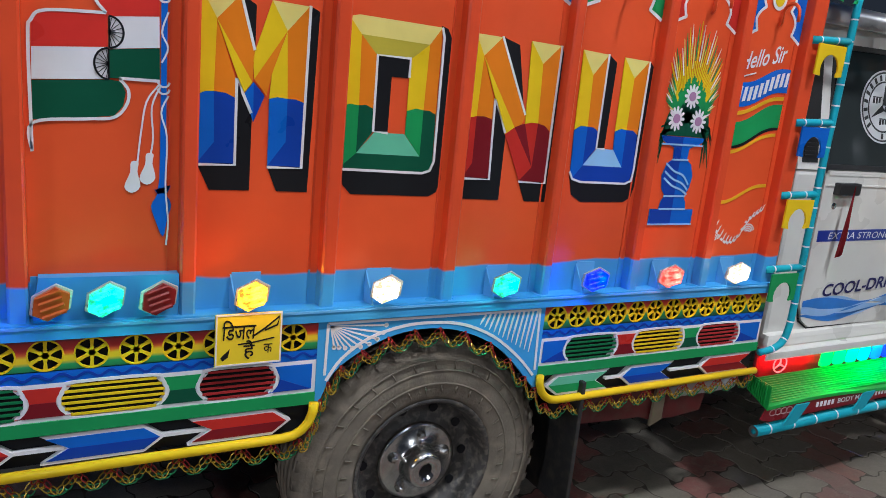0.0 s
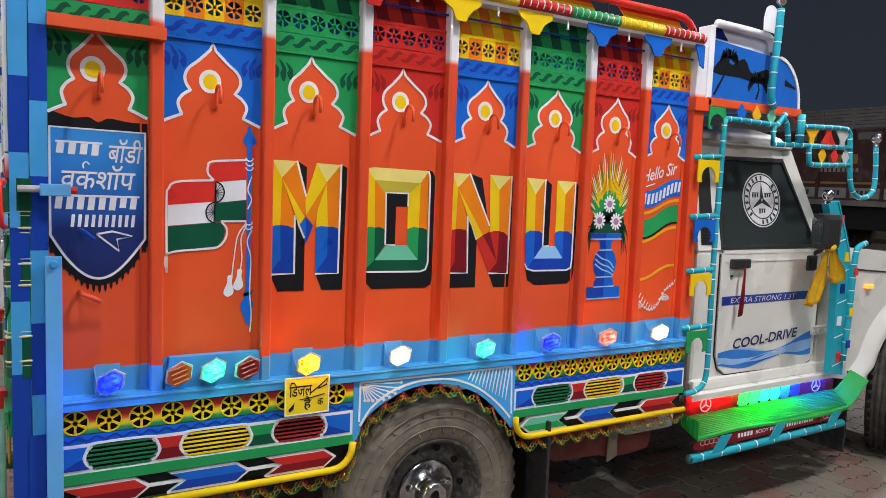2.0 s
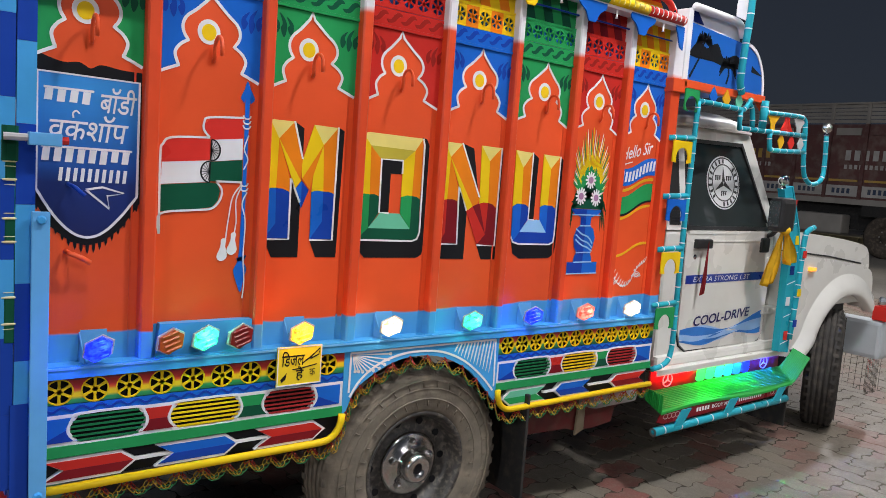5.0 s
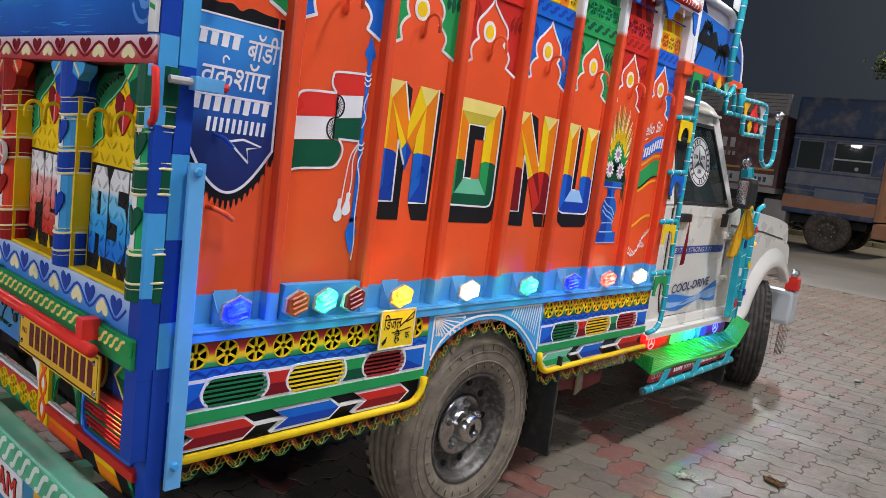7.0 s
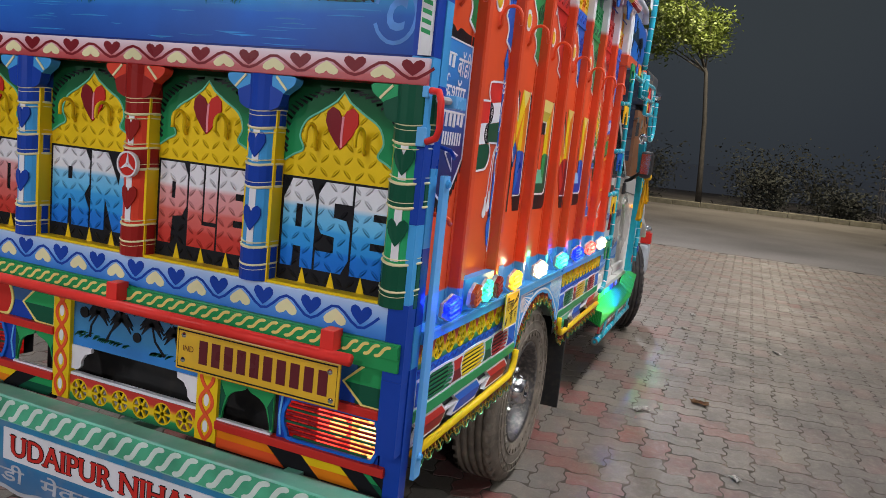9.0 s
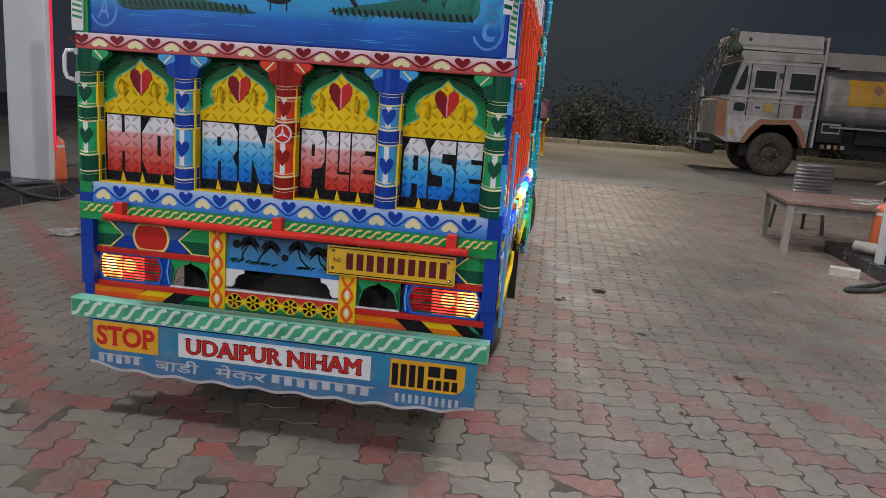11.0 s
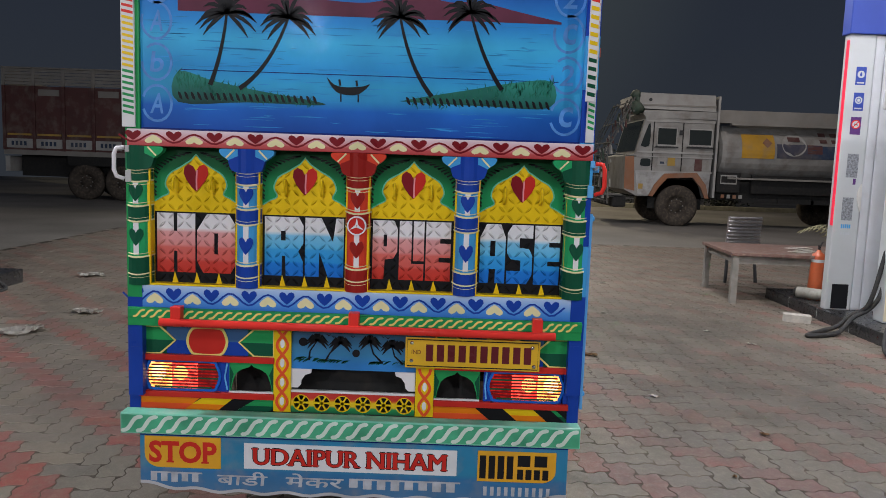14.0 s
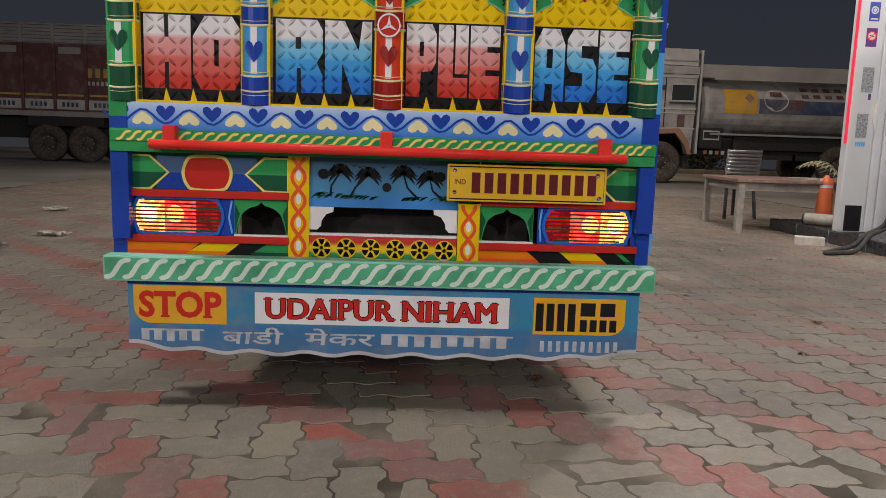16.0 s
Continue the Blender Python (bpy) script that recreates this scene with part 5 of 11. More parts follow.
def swag(a, b, drop, name="chain_swag"):
    """One hanging loop with a zigzag strand above it."""
    A, B = Vector(a), Vector(b)
    bm = bmesh.new()
    low = [A.lerp(B, t / 6) - Vector((0, 0, drop * (1 - (2 * t / 6 - 1) ** 2))) for t in range(7)]
    low = [p - Vector((0, 0, drop * 0.35)) for p in low]
    chain_links(bm, low, lambda k, n: 1 if 0.25 < k / n < 0.8 else 0)
    mid = A.lerp(B, 0.5) - Vector((0, 0, drop * 1.35))
    chain_links(bm, [A, A.lerp(mid, 0.5) + Vector((0, 0.004, 0)), mid], lambda k, n: 2 if k < n * 0.45 else 0)
    chain_links(bm, [mid, B.lerp(mid, 0.5) + Vector((0, 0.004, 0)), B], lambda k, n: 0 if k < n * 0.5 else 2)
    return part(name, bm, CH, truck, "painted decorative chain")


edge = []
for k in range(13):
    u = 0.060 + (0.900 - 0.060) * k / 12
    edge.append(at_side(u, 0.546, SD + 0.012))
edge += [at_side(0.934, 0.580, SD + 0.008)]
edge += [at_side(u, v, SD + 0.004) for u, v in arch_low[3:-3:3]]
edge += [at_side(1.600, 0.600, SD + 0.008)]
for k in range(12):
    u = 1.640 + (2.530 - 1.640) * k / 11
    edge.append(at_side(u, 0.546 + 0.0005 * k, SD + 0.012))
for a, b in zip(edge, edge[1:]):
    swag(a, b, 0.033)

# ---- rear corner post (two-tone chequer) and bolted strap ----
for k in range(9):
    v0, v1 = 0.52 + 0.195 * k, 0.52 + 0.195 * (k + 1)
    a, b = (("sky", "royal") if k % 2 else ("royal", "sky"))
    part("post_block", boxm(-0.002, 0.040, -0.006, 0.06, v0, min(v1, 2.16) - 0.0005), paint(a), truck)
    part("post_block", boxm(-0.048, -0.004, -0.004, 0.05, v0 + 0.06, min(v1 + 0.06, 2.16) - 0.0005), paint(b if v0 > 0.85 else "royal"), truck)
    part("post_block", boxm(-0.048, 0.040, 1.70, 1.755, v0, min(v1, 2.16) - 0.0005), paint("royal" if v0 < 0.9 else "green"), truck)
strap = part("strap_bar", boxm(0.030, 0.070, -0.030, -0.018, 0.500, 1.285, bevel=0.002), paint("skylight"), truck, "light blue flat bar bolted to the post")
for zz in (1.265, 0.560):
    part("bolt", lathe(bmesh.new(), [(0.0, -0.008), (0.008, -0.008), (0.010, -0.004), (0.012, 0.0)], 8, (0.050, -0.031, zz)), paint("sky"), strap, smooth=False)
latch = part("latch_tube", tube(bmesh.new(), [(-0.030, -0.020, 1.462), (0.030, -0.026, 1.462)], 0.009, 8), paint("grey"), truck)
part("latch_sleeve", boxm(0.020, 0.092, -0.042, -0.012, 1.445, 1.476, bevel=0.003), paint("skylight"), truck)
part("latch_tip", tube(bmesh.new(), [(0.090, -0.026, 1.460), (0.108, -0.026, 1.460)], 0.010, 8), paint("brightred"), truck)

# ---- rear of the cargo body ----
def rear_bm(pts, d, t=0.0012):
    return prism(bmesh.new(), pts, at_rear, d - t, d)


def rr(y0, y1, z0, z1):
    return [(y0, z0), (y1, z0), (y1, z1), (y0, z1)]


TD = 0.044          # face of the tailgate frame
PD = -0.010         # chequer-plate panels, set back behind the columns
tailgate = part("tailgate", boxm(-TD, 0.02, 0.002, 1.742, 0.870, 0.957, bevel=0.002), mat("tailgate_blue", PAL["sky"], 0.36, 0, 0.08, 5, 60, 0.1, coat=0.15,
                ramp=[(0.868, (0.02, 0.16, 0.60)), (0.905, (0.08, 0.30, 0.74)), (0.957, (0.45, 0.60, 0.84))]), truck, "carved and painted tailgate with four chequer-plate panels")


def hearts(z, h, n, y0, y1, d, c_heart, c_alt, c_line, parent, w=0.062):
    bm, bm2, bm3 = bmesh.new(), bmesh.new(), bmesh.new()
    p = (y1 - y0) / (n - 1)
    for k in range(n):
        prism(bm, heart(y0 + p * k, z + 0.13 * h, w, h * 0.66), at_rear, d, d + 0.0012)
        if k < n - 1:
            prism(bm2, [(a, 2 * (z - 0.10 * h) - b) for a, b in heart(y0 + p * (k + .5), z - 0.10 * h, w * 1.10, h * 0.56)], at_rear, d, d + 0.0012)
    m = 8 * (n - 1)
    stroke(bm3, [(y0 - p * .35 + (y1 - y0 + .7 * p) * k / m, z - 0.02 * h - 0.30 * h * math.cos(2 * math.pi * (-.35 + (n - .3) * k / m))) for k in range(m + 1)], 0.0070, at_rear, d, d + 0.0008)
    part("heart_row", bm, paint(c_heart), parent)
    part("petal_row", bm2, paint(c_alt), parent)
    part("vine_line", bm3, paint(c_line), parent)


hearts(0.914, 0.074, 12, 0.124, 1.724, TD, "royal", "cream", "royal", tailgate)
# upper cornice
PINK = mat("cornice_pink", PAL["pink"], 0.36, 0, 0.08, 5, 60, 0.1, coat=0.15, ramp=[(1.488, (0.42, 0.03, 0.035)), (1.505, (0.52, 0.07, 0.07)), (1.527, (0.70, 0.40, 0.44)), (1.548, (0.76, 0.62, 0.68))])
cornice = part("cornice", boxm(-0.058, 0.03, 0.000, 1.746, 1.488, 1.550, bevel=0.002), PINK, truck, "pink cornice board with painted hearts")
hearts(1.519, 0.056, 12, 0.040, 1.722, 0.058, "maroon", "cream", "maroon", cornice)
# sill and jambs behind the columns
part("sill", boxm(-0.035, 0.035, 0.05, 1.70, 0.957, 0.964), YELLOW, tailgate)

COLS = [(1.716, "green"), (1.298, "blue"), (0.877, "red"), (0.461, "blue"), (0.043, "green")]
PANELS = [(1.342, 1.672, "HO", "warm"), (0.920, 1.254, "RN", "cool"), (0.505, 0.835, "PLE", "warm"), (0.082, 0.418, "ASE", "cool")]
for k, (y0, y1, word, tone) in enumerate(PANELS):
    c = (y0 + y1) / 2
    bay = part("chequer_panel", boxm(-PD - 0.004, -PD + 0.030, y0 - 0.02, y1 + 0.02, 0.957, 1.490), paint("yellow", tread=True, bump=0.1), truck, "embossed chequer-plate panel with painted lettering")
    # jambs
    part("jamb", boxm(-0.030, 0.050, y0 - 0.016, y0 + 0.003, 0.957, 1.488), YELLOW, bay)
    part("jamb", boxm(-0.037, 0.050, y1 - 0.003, y1 + 0.012, 0.957, 1.400), YELLOW, bay)
    part("jamb", boxm(-0.030, 0.050, y1 - 0.003, y1 + 0.012, 1.400, 1.488), YELLOW, bay)
    # green spandrels round a cusped arch
    h = (y1 - y0) / 2
    half = [(0.0, 1.462), (0.020, 1.438), (0.30 * h + .01, 1.412), (0.62 * h, 1.385), (0.72 * h, 1.345), (0.64 * h, 1.312), (0.80 * h, 1.296), (0.97 * h, 1.278)]
    sm = [half[0]] + smooth_line(half[1:], 4)
    R = [(c - u, v) for u, v in sm]
    Lf = [(c + u, v) for u, v in sm]
    bm = bmesh.new()
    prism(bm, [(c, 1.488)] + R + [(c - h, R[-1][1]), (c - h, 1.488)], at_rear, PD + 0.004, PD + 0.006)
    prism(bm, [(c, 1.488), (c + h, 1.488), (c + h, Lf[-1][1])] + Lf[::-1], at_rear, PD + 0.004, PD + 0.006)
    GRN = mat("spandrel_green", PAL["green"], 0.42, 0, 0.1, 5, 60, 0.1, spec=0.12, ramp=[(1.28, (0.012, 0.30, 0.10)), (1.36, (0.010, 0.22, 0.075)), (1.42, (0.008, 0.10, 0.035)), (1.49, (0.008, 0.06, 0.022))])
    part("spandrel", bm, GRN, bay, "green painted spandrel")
    part("arch_line", stroke(bmesh.new(), R[::-1] + Lf[1:], 0.005, at_rear, PD + 0.005, PD + 0.0072), paint("mint"), bay)
    bm = bmesh.new()
    for s in (-1, 1):
        for j in range(19):
            t = j / 18
            a = smooth_line([(c + s * 0.10 * h, 1.468), (c + s * 0.55 * h, 1.437), (c + s * 0.88 * h, 1.385), (c + s * 0.93 * h, 1.300)], 5)
            p = a[int(t * (len(a) - 1))]
            ang = -0.6 - 0.9 * t
            stroke(bm, [p, (p[0] + s * 0.026 * math.sin(ang + 2.2), p[1] + 0.026 * math.cos(ang + 2.2))], [0.0075, 0.002], at_rear, PD + 0.0055, PD + 0.0075)
    part("leaf_ticks", bm, paint("black"), bay)
    # heart in two halves
    hp = heart(c, 1.372, 0.098, 0.105)
    part("heart_half", rear_bm([p for p in hp if p[0] >= c - 1e-6] + [(c, 1.395)], PD + 0.0085, 0.004), paint("maroon"), bay)
    part("heart_half", rear_bm([p for p in hp if p[0] <= c + 1e-6] + [(c, 1.395)], PD + 0.0085, 0.004), paint("red"), bay)
    part("heart_line", stroke(bmesh.new(), [(c - 0.004, 1.402), (c - 0.002, 1.36), (c - 0.003, 1.325)], 0.006, at_rear, PD + 0.006, PD + 0.0095), paint("pink"), bay)
    # black field, yellow teeth below
    part("letter_field", rear_bm(rr(y0 + 0.004, y1 - 0.004, 0.962, 1.240), PD + 0.0048, 0.003), paint("black", tread=True), bay)
    bm = bmesh.new()
    for j in range(4):
        a = y1 - (y1 - y0) * (0.22 + 0.26 * j) - 0.01
        prism(bm, [(a - 0.012, 0.962), (a + 0.012, 0.962), (a + 0.002, 1.006)], at_rear, PD + 0.004, PD + 0.0062)
    part("yellow_teeth", bm, YELLOW, bay)
    # block letters
    LET = mat("letter_" + tone, (1, 1, 1), 0.42, 0, 0.06, 5, 60, 0.1, coat=0.03, spec=0.15, tread=True,
              ramp=[(1.00, (0.55, 0.035, 0.022)), (1.050, (0.58, 0.055, 0.04)), (1.060, (0.64, 0.11, 0.09)), (1.105, (0.66, 0.14, 0.12)), (1.115, (0.70, 0.26, 0.25)), (1.165, (0.72, 0.34, 0.34)), (1.180, (0.76, 0.74, 0.76)), (1.24, (0.76, 0.74, 0.77))] if tone == "warm" else
              [(1.00, (0.010, 0.15, 0.60)), (1.055, (0.012, 0.19, 0.66)), (1.065, (0.022, 0.28, 0.70)), (1.110, (0.04, 0.34, 0.74)), (1.120, (0.10, 0.46, 0.78)), (1.165, (0.20, 0.54, 0.80)), (1.180, (0.72, 0.74, 0.77)), (1.24, (0.76, 0.75, 0.78))])
    gl = {"H": [[(0, 0), (.43, 0), (.44, .36), (.53, .36), (.53, 0), (1, 0), (1, 1), (.53, 1), (.53, .70), (.44, .70), (.43, 1), (0, 1)]],
          "O": [[(.16, 0), (.88, 0), (1, .14), (1, .84), (.84, 1), (.5, 1), (.5, .68), (.55, .68), (.55, .33), (.45, .33), (.45, .68), (.5, .68), (.5, 1), (.26, 1), (0, .72), (0, .20)]],
          "R": [[(0, 0), (.44, 0), (.45, .34), (.53, .34), (.55, 0), (1, 0), (1, .24), (.87, .42), (1, .56), (1, .86), (.88, 1), (.5, 1), (.5, .76), (.54, .76), (.54, .60), (.42, .60), (.42, .76), (.5, .76), (.5, 1), (0, 1)]],
          "N": [[(0, 0), (.36, 0), (.37, .42), (.60, 0), (1, 0), (1, 1), (.80, 1), (.72, .60), (.42, 1), (0, 1)]],
          "P": [[(0, 0), (.46, 0), (.50, .34), (.85, .36), (1, .48), (1, .86), (.85, 1), (.5, 1), (.5, .76), (.58, .76), (.58, .56), (.44, .56), (.44, .76), (.5, .76), (.5, 1), (0, 1)]],
          "L": [[(0, 0), (1, 0), (1, .28), (.50, .28), (.50, 1), (0, 1)], [(.57, .33), (1, .33), (1, 1), (.57, 1)]],
          "E": [[(0, 0), (1, 0), (1, .32), (.53, .32), (.53, .40), (1, .40), (1, .64), (.57, .64), (.57, .72), (1, .72), (1, 1), (0, 1)]],
          "A": [[(0, 0), (.36, 0), (.38, .24), (.62, .24), (.62, 0), (1, 0), (1, .78), (.80, 1), (.5, 1), (.5, .72), (.60, .72), (.60, .46), (.40, .46), (.40, .72), (.5, .72), (.5, 1), (.24, 1), (0, .78)]],
          "S": [[(0, 0), (.8, 0), (1, .16), (1, .48), (.86, .60), (.48, .62), (.48, .78), (1, .78), (1, 1), (.18, 1), (0, .86), (0, .52), (.14, .42), (.54, .40), (.54, .22), (0, .22)]]}
    lw = (y1 - y0 - 0.020) / len(word)
    for j, ch in enumerate(word):
        top = y1 - 0.010 - lw * j
        for pl in gl[ch]:
            part("block_letter", rear_bm([(top - 0.003 - u * (lw - 0.007), 1.004 + v * 0.230) for u, v in pl], PD + 0.0066, 0.003), LET, bay, "embossed block letter " + ch)
    # rope hooks on the panel
    for s in (-1, 1):
        hook(c + s * 0.070, 1.364, bay, YELLOW, lambda u, v, d: at_rear(u, v, d + PD + 0.004), 0.05, 0.045)

# turned columns, their rings sagging in the middle
def sag(bm, y):
    for q in bm.verts:
        if 0.962 < q.co.z < 1.482:
            q.co.z += 0.008 * min(1.0, (q.co.y - y) ** 2 / 0.0025) - 0.004
    return bm


for y, cc in COLS:
    dk = DEEP[cc]
    R0, R1 = 0.042, 0.040
    col = empty("column")
    col.parent = truck
    tagged(col, cc + " painted turned column with hearts")
    ax = -0.012

    def ring(z0, z1, r0, r1, c, name="column_drum"):
        return part(name, sag(lathe(bmesh.new(), [(r0, z0), (r1, z1)], 18, (ax, y, 0), "Z"), y), paint(c), col, smooth=False)

    foot = 1.068 if cc == "green" else 1.048
    spans = [(0.958, 1.002, dk), (1.002, foot, dk), (foot, 1.205, cc), (1.205, 1.262, dk), (1.262, 1.356, cc), (1.356, 1.400, dk), (1.400, 1.440, dk), (1.440, 1.488, dk)]
    for j, (a, b, c) in enumerate(spans):
        lt = {"blue": "sky", "green": "leaf", "red": "tomato"}[cc] if c == cc else c
        w = 0.045 if j in (2, 4) else (0.049 if j < 6 else 0.052)
        ring(a, b, w, w, lt)
    for zz, s in ((1.002, 1), (foot, -1), (1.205, -1), (1.262, -1), (1.356, 1), (1.400, 1), (1.442, -1)):
        for z2, hw, rr_ in ((zz, 0.0042, 0.0512), (zz - 0.0125 * s, 0.0017, 0.0498)):
            part("column_ring", sag(lathe(bmesh.new(), [(rr_ - 0.005, z2 - hw), (rr_, z2 - hw * .4), (rr_, z2 + hw * .4), (rr_ - 0.005, z2 + hw)], 18, (ax, y, 0), "Z"), y), paint("cream"), col, smooth=True)
    front = lambda u, v, d: (ax - 0.0455 - d + 0.55 * (u - y) ** 2 / 0.0455, u, v)
    for zz, lo, hi in ((1.122 if cc != "green" else 1.142, foot + 0.005, 1.200), (1.311, 1.267, 1.351)):
        part("white_band", prism(bmesh.new(), [(y - 0.010, lo), (y + 0.010, lo), (y + 0.010, hi), (y - 0.010, hi)], front, 0.0, 0.0010), WHITE, col)
        for s in (-1, 1):
            hp = heart(y, zz, 0.056, 0.066)
            hp = [p for p in hp if s * (p[0] - y) >= -1e-6]
            part("column_heart", prism(bmesh.new(), hp, lambda u, v, d: (ax - 0.0455 - d + 0.42 * abs(u - y) ** 2 / 0.0455, u, v), 0.0, 0.0036), paint(dk), col)
    if cc == "red":
        part("ring_emblem", stroke(bmesh.new(), circle(y, 1.215, 0.034, 24), 0.005, at_rear, 0.056, 0.068, True), WHITE, col)
        part("emblem_plate", rear_bm(circle(y, 1.215, 0.034, 24), 0.064, 0.008), paint("red"), col)
        bm = bmesh.new()
        for a in (90, 210, 330):
            prism(bm, [(y + 0.006 * math.cos(radians(a - 70)), 1.215 + 0.006 * math.sin(radians(a - 70))), (y + 0.031 * math.cos(radians(a)), 1.215 + 0.031 * math.sin(radians(a))), (y + 0.006 * math.cos(radians(a + 70)), 1.215 + 0.006 * math.sin(radians(a + 70)))], at_rear, 0.062, 0.0665)
        part("three_arm_emblem", bm, WHITE, col)
    # scrolled capital
    for s in (-1, 1):
        if (y > 1.6 and s > 0) or (y < 0.1 and s < 0):
            continue
        pl = smooth_line([(y + s * 0.030, 1.486), (y + s * 0.098, 1.486), (y + s * 0.100, 1.468), (y + s * 0.085, 1.455), (y + s * 0.066, 1.440), (y + s * 0.060, 1.420), (y + s * 0.040, 1.405), (y + s * 0.030, 1.400)], 3)
        part("capital_scroll", prism(bmesh.new(), pl, at_rear, 0.020, 0.052), paint({"blue": "sky", "green": "leaf", "red": "tomato"}[cc]), col)
        dark = smooth_line([(y + s * 0.028, 1.462), (y + s * 0.052, 1.452), (y + s * 0.068, 1.443), (y + s * 0.064, 1.424), (y + s * 0.058, 1.410), (y + s * 0.038, 1.400), (y + s * 0.028, 1.398)], 3)
        part("capital_foot", prism(bmesh.new(), dark, at_rear, 0.024, 0.0536), paint(dk), col)
        part("capital_line", stroke(bmesh.new(), [(y + s * 0.046, 1.484), (y + s * 0.078, 1.452)], 0.006, at_rear, 0.050, 0.0545), paint("cream"), col)

# ---- painted upper panel: palms, boat and water ----
SEA = mat("painted_sea", (0.02, 0.2, 0.6), 0.36, 0, 0.22, 3.2, 75, 0.18, coat=0.05, spec=0.16,
          ramp=[(1.555, (0.010, 0.07, 0.36)), (1.65, (0.012, 0.13, 0.54)), (1.69, (0.03, 0.30, 0.62)), (1.74, (0.035, 0.36, 0.66)), (1.80, (0.025, 0.32, 0.72)), (1.90, (0.05, 0.46, 0.80)), (1.97, (0.025, 0.28, 0.70)), (2.10, (0.012, 0.10, 0.45))])
picture = part("painted_upper_panel", boxm(-0.034, 0.01, 0.030, 1.716, 1.556, 2.165, bevel=0.002), SEA, truck, "glossy blue panel painted with palms and a boat")
UD = 0.034
part("panel_seam", boxm(-0.040, -0.02, 0.03, 1.716, 1.551, 1.557), paint("navy"), picture)
hill = smooth_line([(1.560, 2.15), (1.45, 2.135), (1.30, 2.075), (1.15, 2.07), (1.02, 2.045), (0.85, 2.040), (0.70, 2.075), (0.55, 2.050), (0.45, 2.055), (0.28, 2.02), (0.14, 1.992)], 4)
part("painted_hill", rear_bm(hill + [(0.14, 1.984), (1.560, 1.988)], UD + 0.0010), mat("hill_paint", (0.13, 0.03, 0.06), 0.42, vary=0.25, scale=7, coat=0.03, spec=0.15), picture)
part("horizon_line", rear_bm(rr(0.14, 1.55, 1.7735, 1.7765), UD + 0.0009), paint("navy"), picture)
bm = bmesh.new()
rnd = random.Random(9)
for k in range(170):
    y, z = rnd.uniform(0.12, 1.58), rnd.choice((rnd.uniform(1.79, 1.97), rnd.uniform(1.56, 1.76)))
    w = rnd.uniform(0.03, 0.16)
    stroke(bm, [(y, z), (y + w / 2, z + rnd.uniform(-.003, .003)), (y + w, z)], [0.0006, rnd.uniform(0.0015, 0.0055), 0.0006], at_rear, UD, UD + 0.0006)
part("brush_ripple", bm, mat("ripple_paint", (0.030, 0.27, 0.62), 0.36, vary=0.3, scale=12, coat=0.0, spec=0.16), picture)
GRASS = mat("painted_grass", (0.02, 0.2, 0.16), 0.4, 0, 0.3, 9, 60, 0.1, coat=0.05, spec=0.2, ramp=[(1.645, (0.006, 0.03, 0.03)), (1.69, (0.01, 0.12, 0.10)), (1.76, (0.018, 0.21, 0.16))])
part("painted_bank", rear_bm(smooth_line([(1.560, 1.655), (1.560, 1.768), (1.42, 1.735), (1.25, 1.705), (1.03, 1.672), (1.04, 1.660), (1.30, 1.662)], 4, True), UD + 0.0012), GRASS, picture)
part("painted_bank", rear_bm(smooth_line([(0.170, 1.680), (0.165, 1.775), (0.30, 1.768), (0.46, 1.738), (0.70, 1.692), (0.69, 1.684), (0.40, 1.678)], 4, True), UD + 0.0012), GRASS, picture)
bm = bmesh.new()
for (a, b, zl, zr) in ((1.05, 1.555, 1.660, 1.672), (0.180, 0.70, 1.678, 1.686)):
    for k in range(22):
        y = a + (b - a) * k / 21
        z = 1.665 + (zr - zl) + (0.012 if a < 1 else 0.0)
        prism(bm, smooth_line([(y - 0.012, z - 0.012), (y, z - 0.006), (y + 0.006, z + 0.016), (y - 0.004, z + 0.012)], 2, True), at_rear, UD + 0.001, UD + 0.0020)
part("grass_strokes", bm, paint("black"), picture)
for bank in ([(1.560, 1.768), (1.42, 1.735), (1.25, 1.705), (1.05, 1.674)], [(0.165, 1.775), (0.30, 1.768), (0.46, 1.738), (0.69, 1.692)]):
    bm = bmesh.new()
    ln_ = smooth_line(bank, 40)
    for k in range(150):
        y, z = ln_[int(rnd.random() * (len(ln_) - 1))]
        dz = rnd.uniform(-0.055, 0.004) * min(1.0, (z - 1.66) / 0.06)
        q = rnd.uniform(0.014, 0.034)
        stroke(bm, [(y, z + dz - q * .5), (y + rnd.uniform(-.006, .006), z + dz), (y + rnd.uniform(-.014, .010), z + dz + q * .5)], [0.0008, rnd.uniform(.0025, .005), 0.0006], at_rear, UD + 0.0012, UD + 0.0018)
    tagged(part("painted_grass", bm, mat("grass_brush", (0.010, 0.15, 0.10), 0.36, 0, 0.4, 30, 60, 0.1, spec=0.16), picture), "dark green brushed grass", kind="stuff")
bm = bmesh.new()
